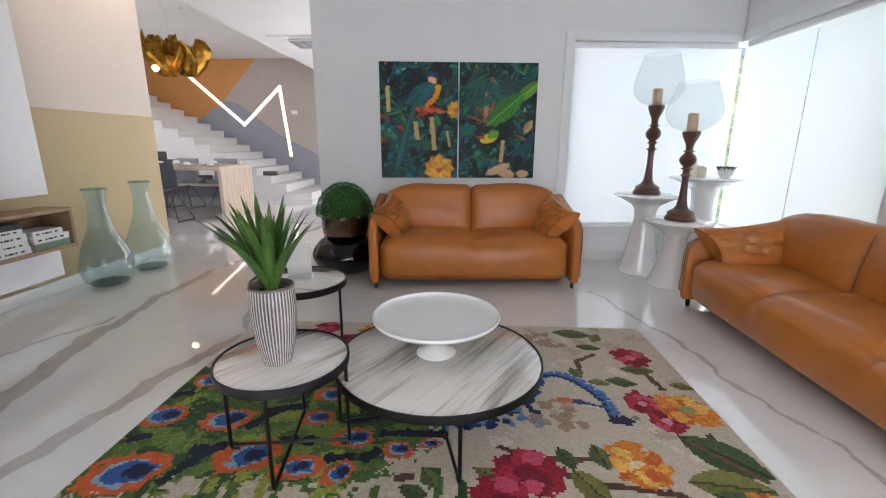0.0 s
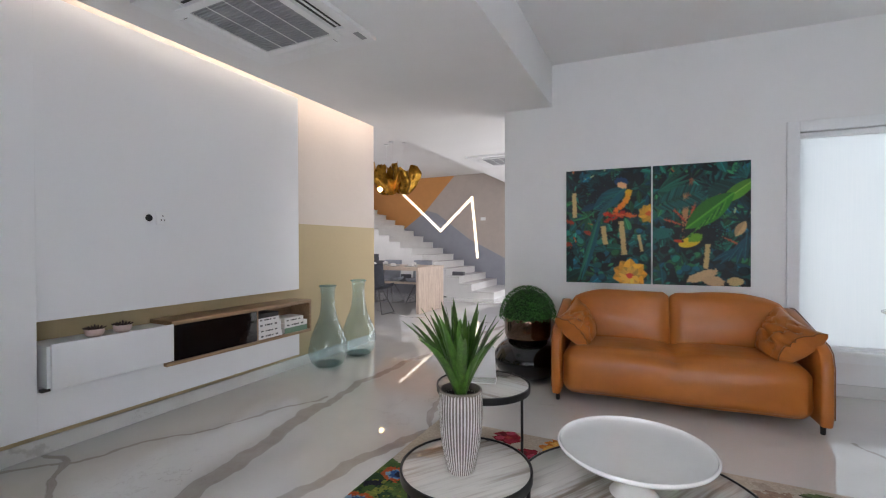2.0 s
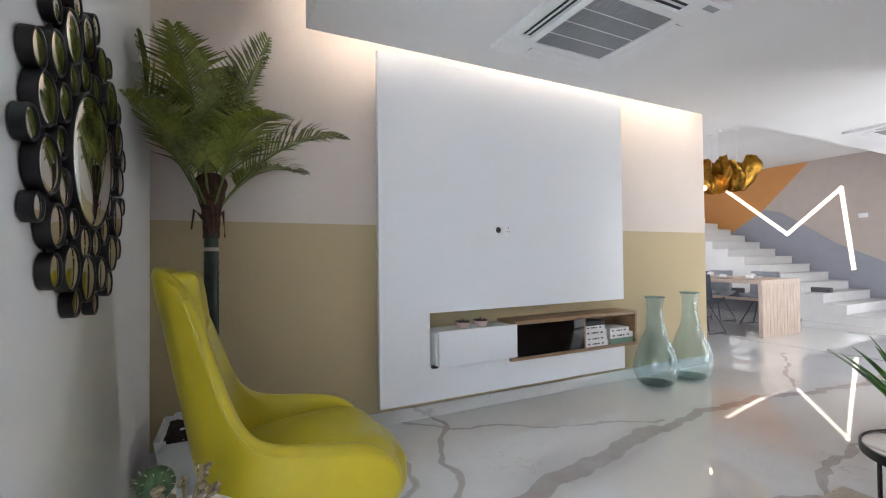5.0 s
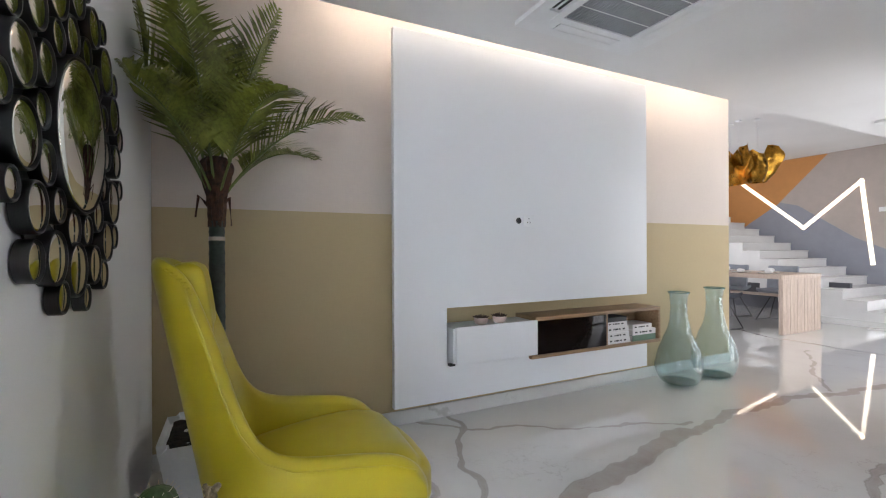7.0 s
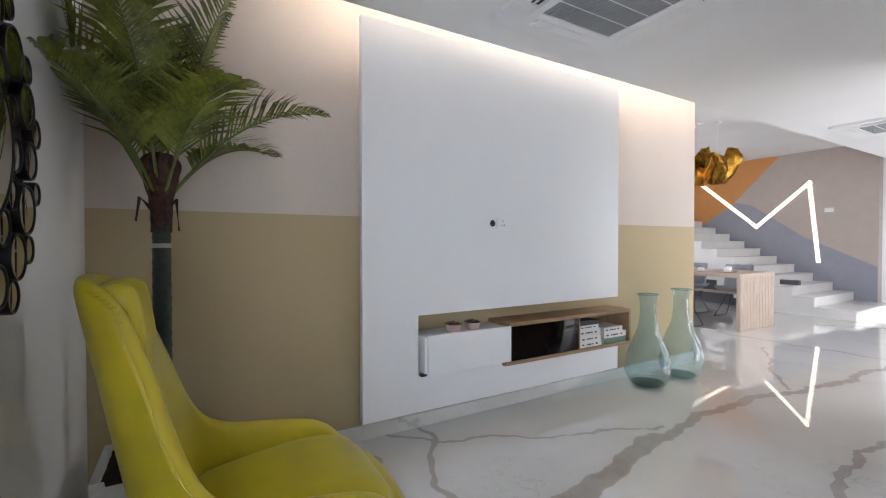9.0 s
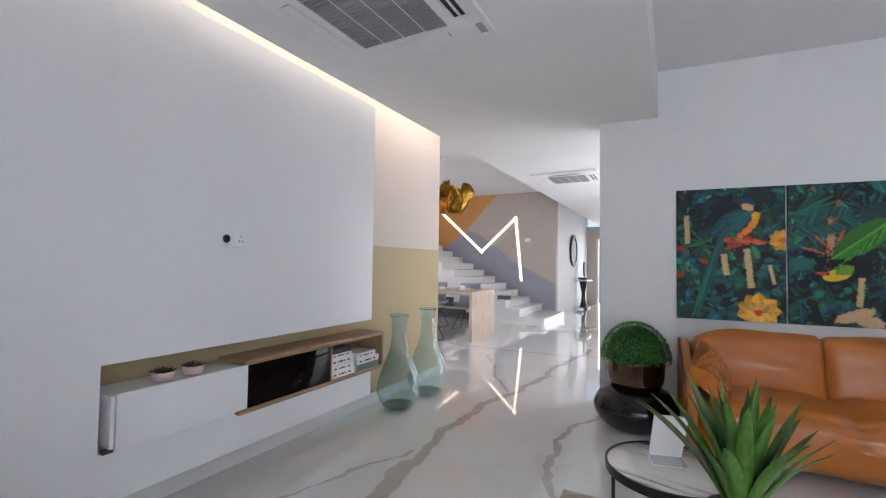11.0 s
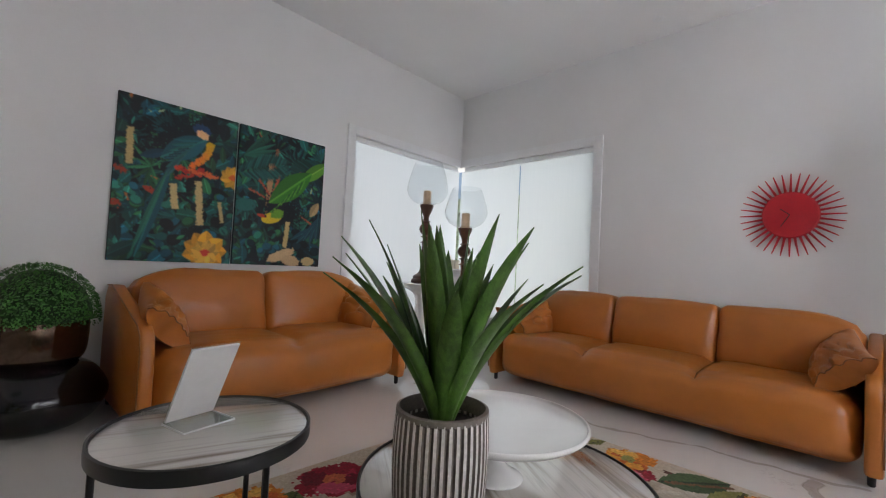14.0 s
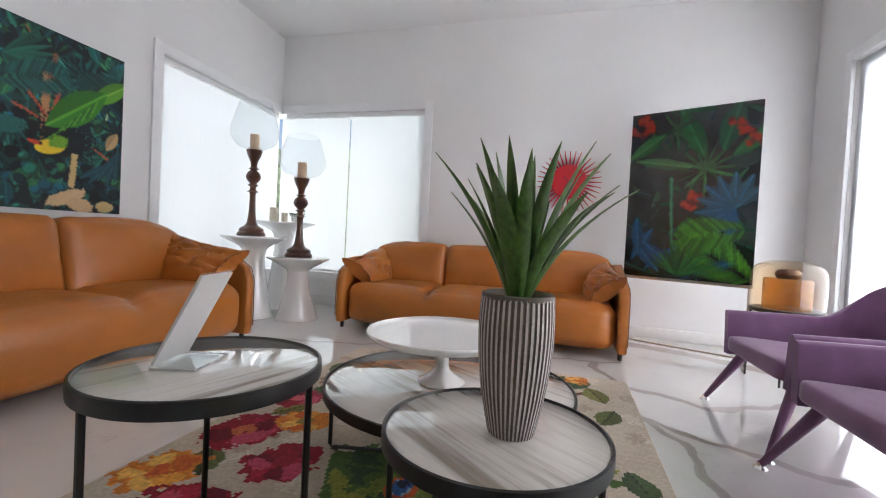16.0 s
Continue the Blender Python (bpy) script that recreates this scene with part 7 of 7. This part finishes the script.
# ---- dining ----
tb = thing("dining_table", "pale striped oak dining table with a solid end panel", "dining table")
part("end_panel", boxed(-3.80, -3.745, 7.10, 8.14, 0.0, 0.797, 0.003), PALE_OAK, tb)
for i in range(11):
    y = 7.10 + 0.0945 * i
    part("end_slat", boxed(-3.7445, -3.741, y + 0.004, y + 0.0905, 0.004, 0.795, 0.001), PALE_OAK, tb, smooth=None)
part("tabletop", boxed(-6.3, -3.741, 7.08, 8.16, 0.798, 0.855, 0.003), PALE_OAK, tb)
part("inner_shelf", boxed(-6.2, -3.802, 7.55, 7.72, 0.50, 0.53, 0.002), PALE_OAK, tb)
part("far_panel", boxed(-6.25, -6.2, 7.12, 8.12, 0.0, 0.797, 0.003), PALE_OAK, tb)


def dining_chair(x, y, turn, cloth):
    t = thing("dining_chair", "upholstered shell dining chair on crossed wire legs", "dining chair", pose(x, y, 0, 0, 0, turn), "dining chairs")

    def cup(p, q):
        p.z += 0.05 * q.x * q.x + 0.02 * q.y * q.y
        return p
    part("seat", puff(0.48, 0.46, 0.07, 0.03, (0, 0, 0.01), 8, 0.0, 0, cup, pose(0, 0, 0.47)), cloth, t, smooth=180)

    def wrap(p, q):
        p.y += 0.10 * q.x * q.x
        return p
    part("backrest", puff(0.46, 0.06, 0.42, 0.028, (0, 0.01, 0), 8, 0.0, 0, wrap, pose(0, -0.23, 0.72, 8)), cloth, t, smooth=180)
    for sx in (-1, 1):
        for sy in (-1, 1):
            part("wire_leg", tube([(sx * 0.07, sy * 0.06, 0.44), (sx * 0.24, sy * 0.21, 0.006)], 0.0075, 8), BLACK, t)
        part("runner", tube([(sx * 0.24, -0.21, 0.008), (sx * 0.24, 0.21, 0.008)], 0.0075, 8), BLACK, t)
    return t


for x, y, a, c in ((-4.55, 6.95, 0, DARK_FELT), (-5.35, 6.93, 4, GREY_FELT), (-4.45, 8.42, 180, GREY_FELT), (-5.25, 8.45, 176, GREY_FELT), (-5.95, 8.42, 182, DARK_FELT)):
    dining_chair(x, y, a, c)
for i, (x, y) in enumerate(((-4.05, 7.34), (-4.45, 7.36), (-4.9, 7.34), (-5.4, 7.36), (-4.3, 7.9), (-5.0, 7.9))):
    pl8 = thing("place_setting", "white plate with a folded napkin on the table", "plate", pose(x, y, 0.8555), "place settings")
    part("plate", lathe(smooth_profile([(0.07, 0.0), (0.12, 0.008), (0.14, 0.018), (0.132, 0.02), (0.08, 0.01)]), 32), CERAMIC, pl8)
    part("napkin", puff(0.10, 0.07, 0.05, 0.02, (0.0, 0.0, 0.01), 6, 0.012, i, None, pose(0, 0, 0.038)), PAPER, pl8, smooth=180)

# crumpled gold pendant
pd = thing("pendant_lamp", "cluster of crumpled gold mesh pendant shades", "pendant lamp", pose(-4.46, 7.45, 0))
for i, (x, y, z, s, sd) in enumerate(((-0.20, 0.0, 2.50, 0.40, 1), (0.17, 0.06, 2.48, 0.37, 5), (0.0, -0.14, 2.42, 0.30, 9))):
    # a sheet of gold mesh rolled into a torn, folded cup
    bm = bmesh.new()
    rows = []
    for a in range(14):
        t = a / 13
        row = []
        for b_ in range(36):
            g = 2 * math.pi * b_ / 36
            c = Vector((math.cos(g), math.sin(g), 0))
            fold = 0.22 * math.sin(3 * g + sd) + 0.16 * math.sin(5 * g + 2 * sd + 3 * t) + 0.30 * noise.noise(Vector((c.x * 1.6 + sd, c.y * 1.6, t * 2.2)))
            rr = s * (0.14 + 0.54 * math.sin(math.pi * (0.08 + 0.50 * t))) * (1 + fold * (0.35 + t))
            rim = 0.26 * noise.noise(Vector((c.x * 2.2, c.y * 2.2, sd * 1.7))) + 0.05 * noise.noise(c * 7 + Vector((sd, 0, 0)))
            row.append(bm.verts.new((rr * c.x, rr * c.y, s * (-0.55 + (1.25 + 3.2 * rim) * t))))
        rows.append(row)
    for ra, rb in zip(rows, rows[1:]):
        for b_ in range(36):
            bm.faces.new((ra[b_], ra[(b_ + 1) % 36], rb[(b_ + 1) % 36], rb[b_]))
    bmesh.ops.solidify(bm, geom=bm.faces[:], thickness=0.006)
    shd = part("shade", bm, GOLD, pd, "crumpled gold shade", smooth=50, at=pose(x, y, z))
    part("cord", tube([(x, y, z + s * 0.2), (x, y, DINE - 0.02)], 0.003, 6), TRIM, pd)
for x, y, z in ((-0.22, -0.26, 2.36), (0.05, -0.2, 2.42)):
    part("bulb", lathe([(0.01, -0.05), (0.045, -0.02), (0.05, 0.02), (0.02, 0.055)], 20), GLOW, pd, smooth=180, at=pose(x, y + 0.06, z))
for x, y in ((-0.20, 0.0), (0.17, 0.06), (0.0, -0.14)):
    part("ceiling_rose", lathe([(0.045, DINE - 0.024), (0.045, DINE - 0.0005)], 28), TRIM, pd, "small white ceiling rose", at=pose(x, y, 0))

# ---- hall ----
cn = thing("console_table", "black pedestal console with a white top in the hall", "console table", pose(-3.22, 14.35, 0))
part("foot", boxed(-0.15, 0.17, -0.28, 0.28, 0.0, 0.05, 0.005), BLACK, cn)
part("column", lathe(smooth_profile([(0.11, 0.05), (0.07, 0.25), (0.06, 0.5), (0.13, 0.86)]), 32), BLACK_GLOSS, cn)
part("top", boxed(-0.175, 0.20, -0.42, 0.42, 0.86, 0.90, 0.006), GLOSS_WHITE, cn)
tray = thing("black_tray", "shallow black tray on the hall console", "tray", pose(-3.22, 14.2, 0.901))
part("dish", lathe(smooth_profile([(0.09, 0), (0.15, 0.03), (0.155, 0.06), (0.145, 0.06), (0.08, 0.012)]), 32), BLACK_GLOSS, tray)
orn = thing("oval_ornament", "dark oval ornament standing on the hall console", "ornament", pose(-3.22, 14.55, 0.901))
part("stand", lathe([(0.06, 0), (0.06, 0.01), (0.012, 0.02), (0.012, 0.12)], 24), BLACK, orn)
part("disc", puff(0.05, 0.34, 0.46, 0.024, (0.01, 0, 0), 10, 0, 0, lambda p, q: Vector((p.x, p.y * math.sqrt(max(0.04, 1 - 0.8 * q.z * q.z)), p.z)), pose(0, 0, 0.33)), GREY_SLAT, orn, smooth=180)
rc = thing("hall_clock", "large round black wall clock in the hall", "wall clock", pose(-3.409, 13.66, 1.78, 0, 90, 0))
part("rim", lathe(smooth_profile([(0.46, 0.0), (0.48, 0.02), (0.46, 0.05), (0.40, 0.06), (0.37, 0.03)]), 56), BLACK, rc)
part("dial", lathe([(0.365, 0.032), (0.36, 0.036), (0.01, 0.037)], 48), GREY_SLAT, rc)
for i in range(12):
    a1 = i * math.pi / 6
    part("hour_mark", boxed(0.27, 0.34, -0.012, 0.012, 0.038, 0.042), PAPER, rc, smooth=None, at=pose(0, 0, 0, 0, 0, 30 * i))
tv2 = thing("hall_floor_vase", "white floor vase beside the hall console", "vase", pose(-3.15, 13.35, 0))
part("body", lathe(smooth_profile([(0.06, 0), (0.10, 0.02), (0.12, 0.07), (0.09, 0.11), (0.05, 0.12)]), 28), CERAMIC, tv2)
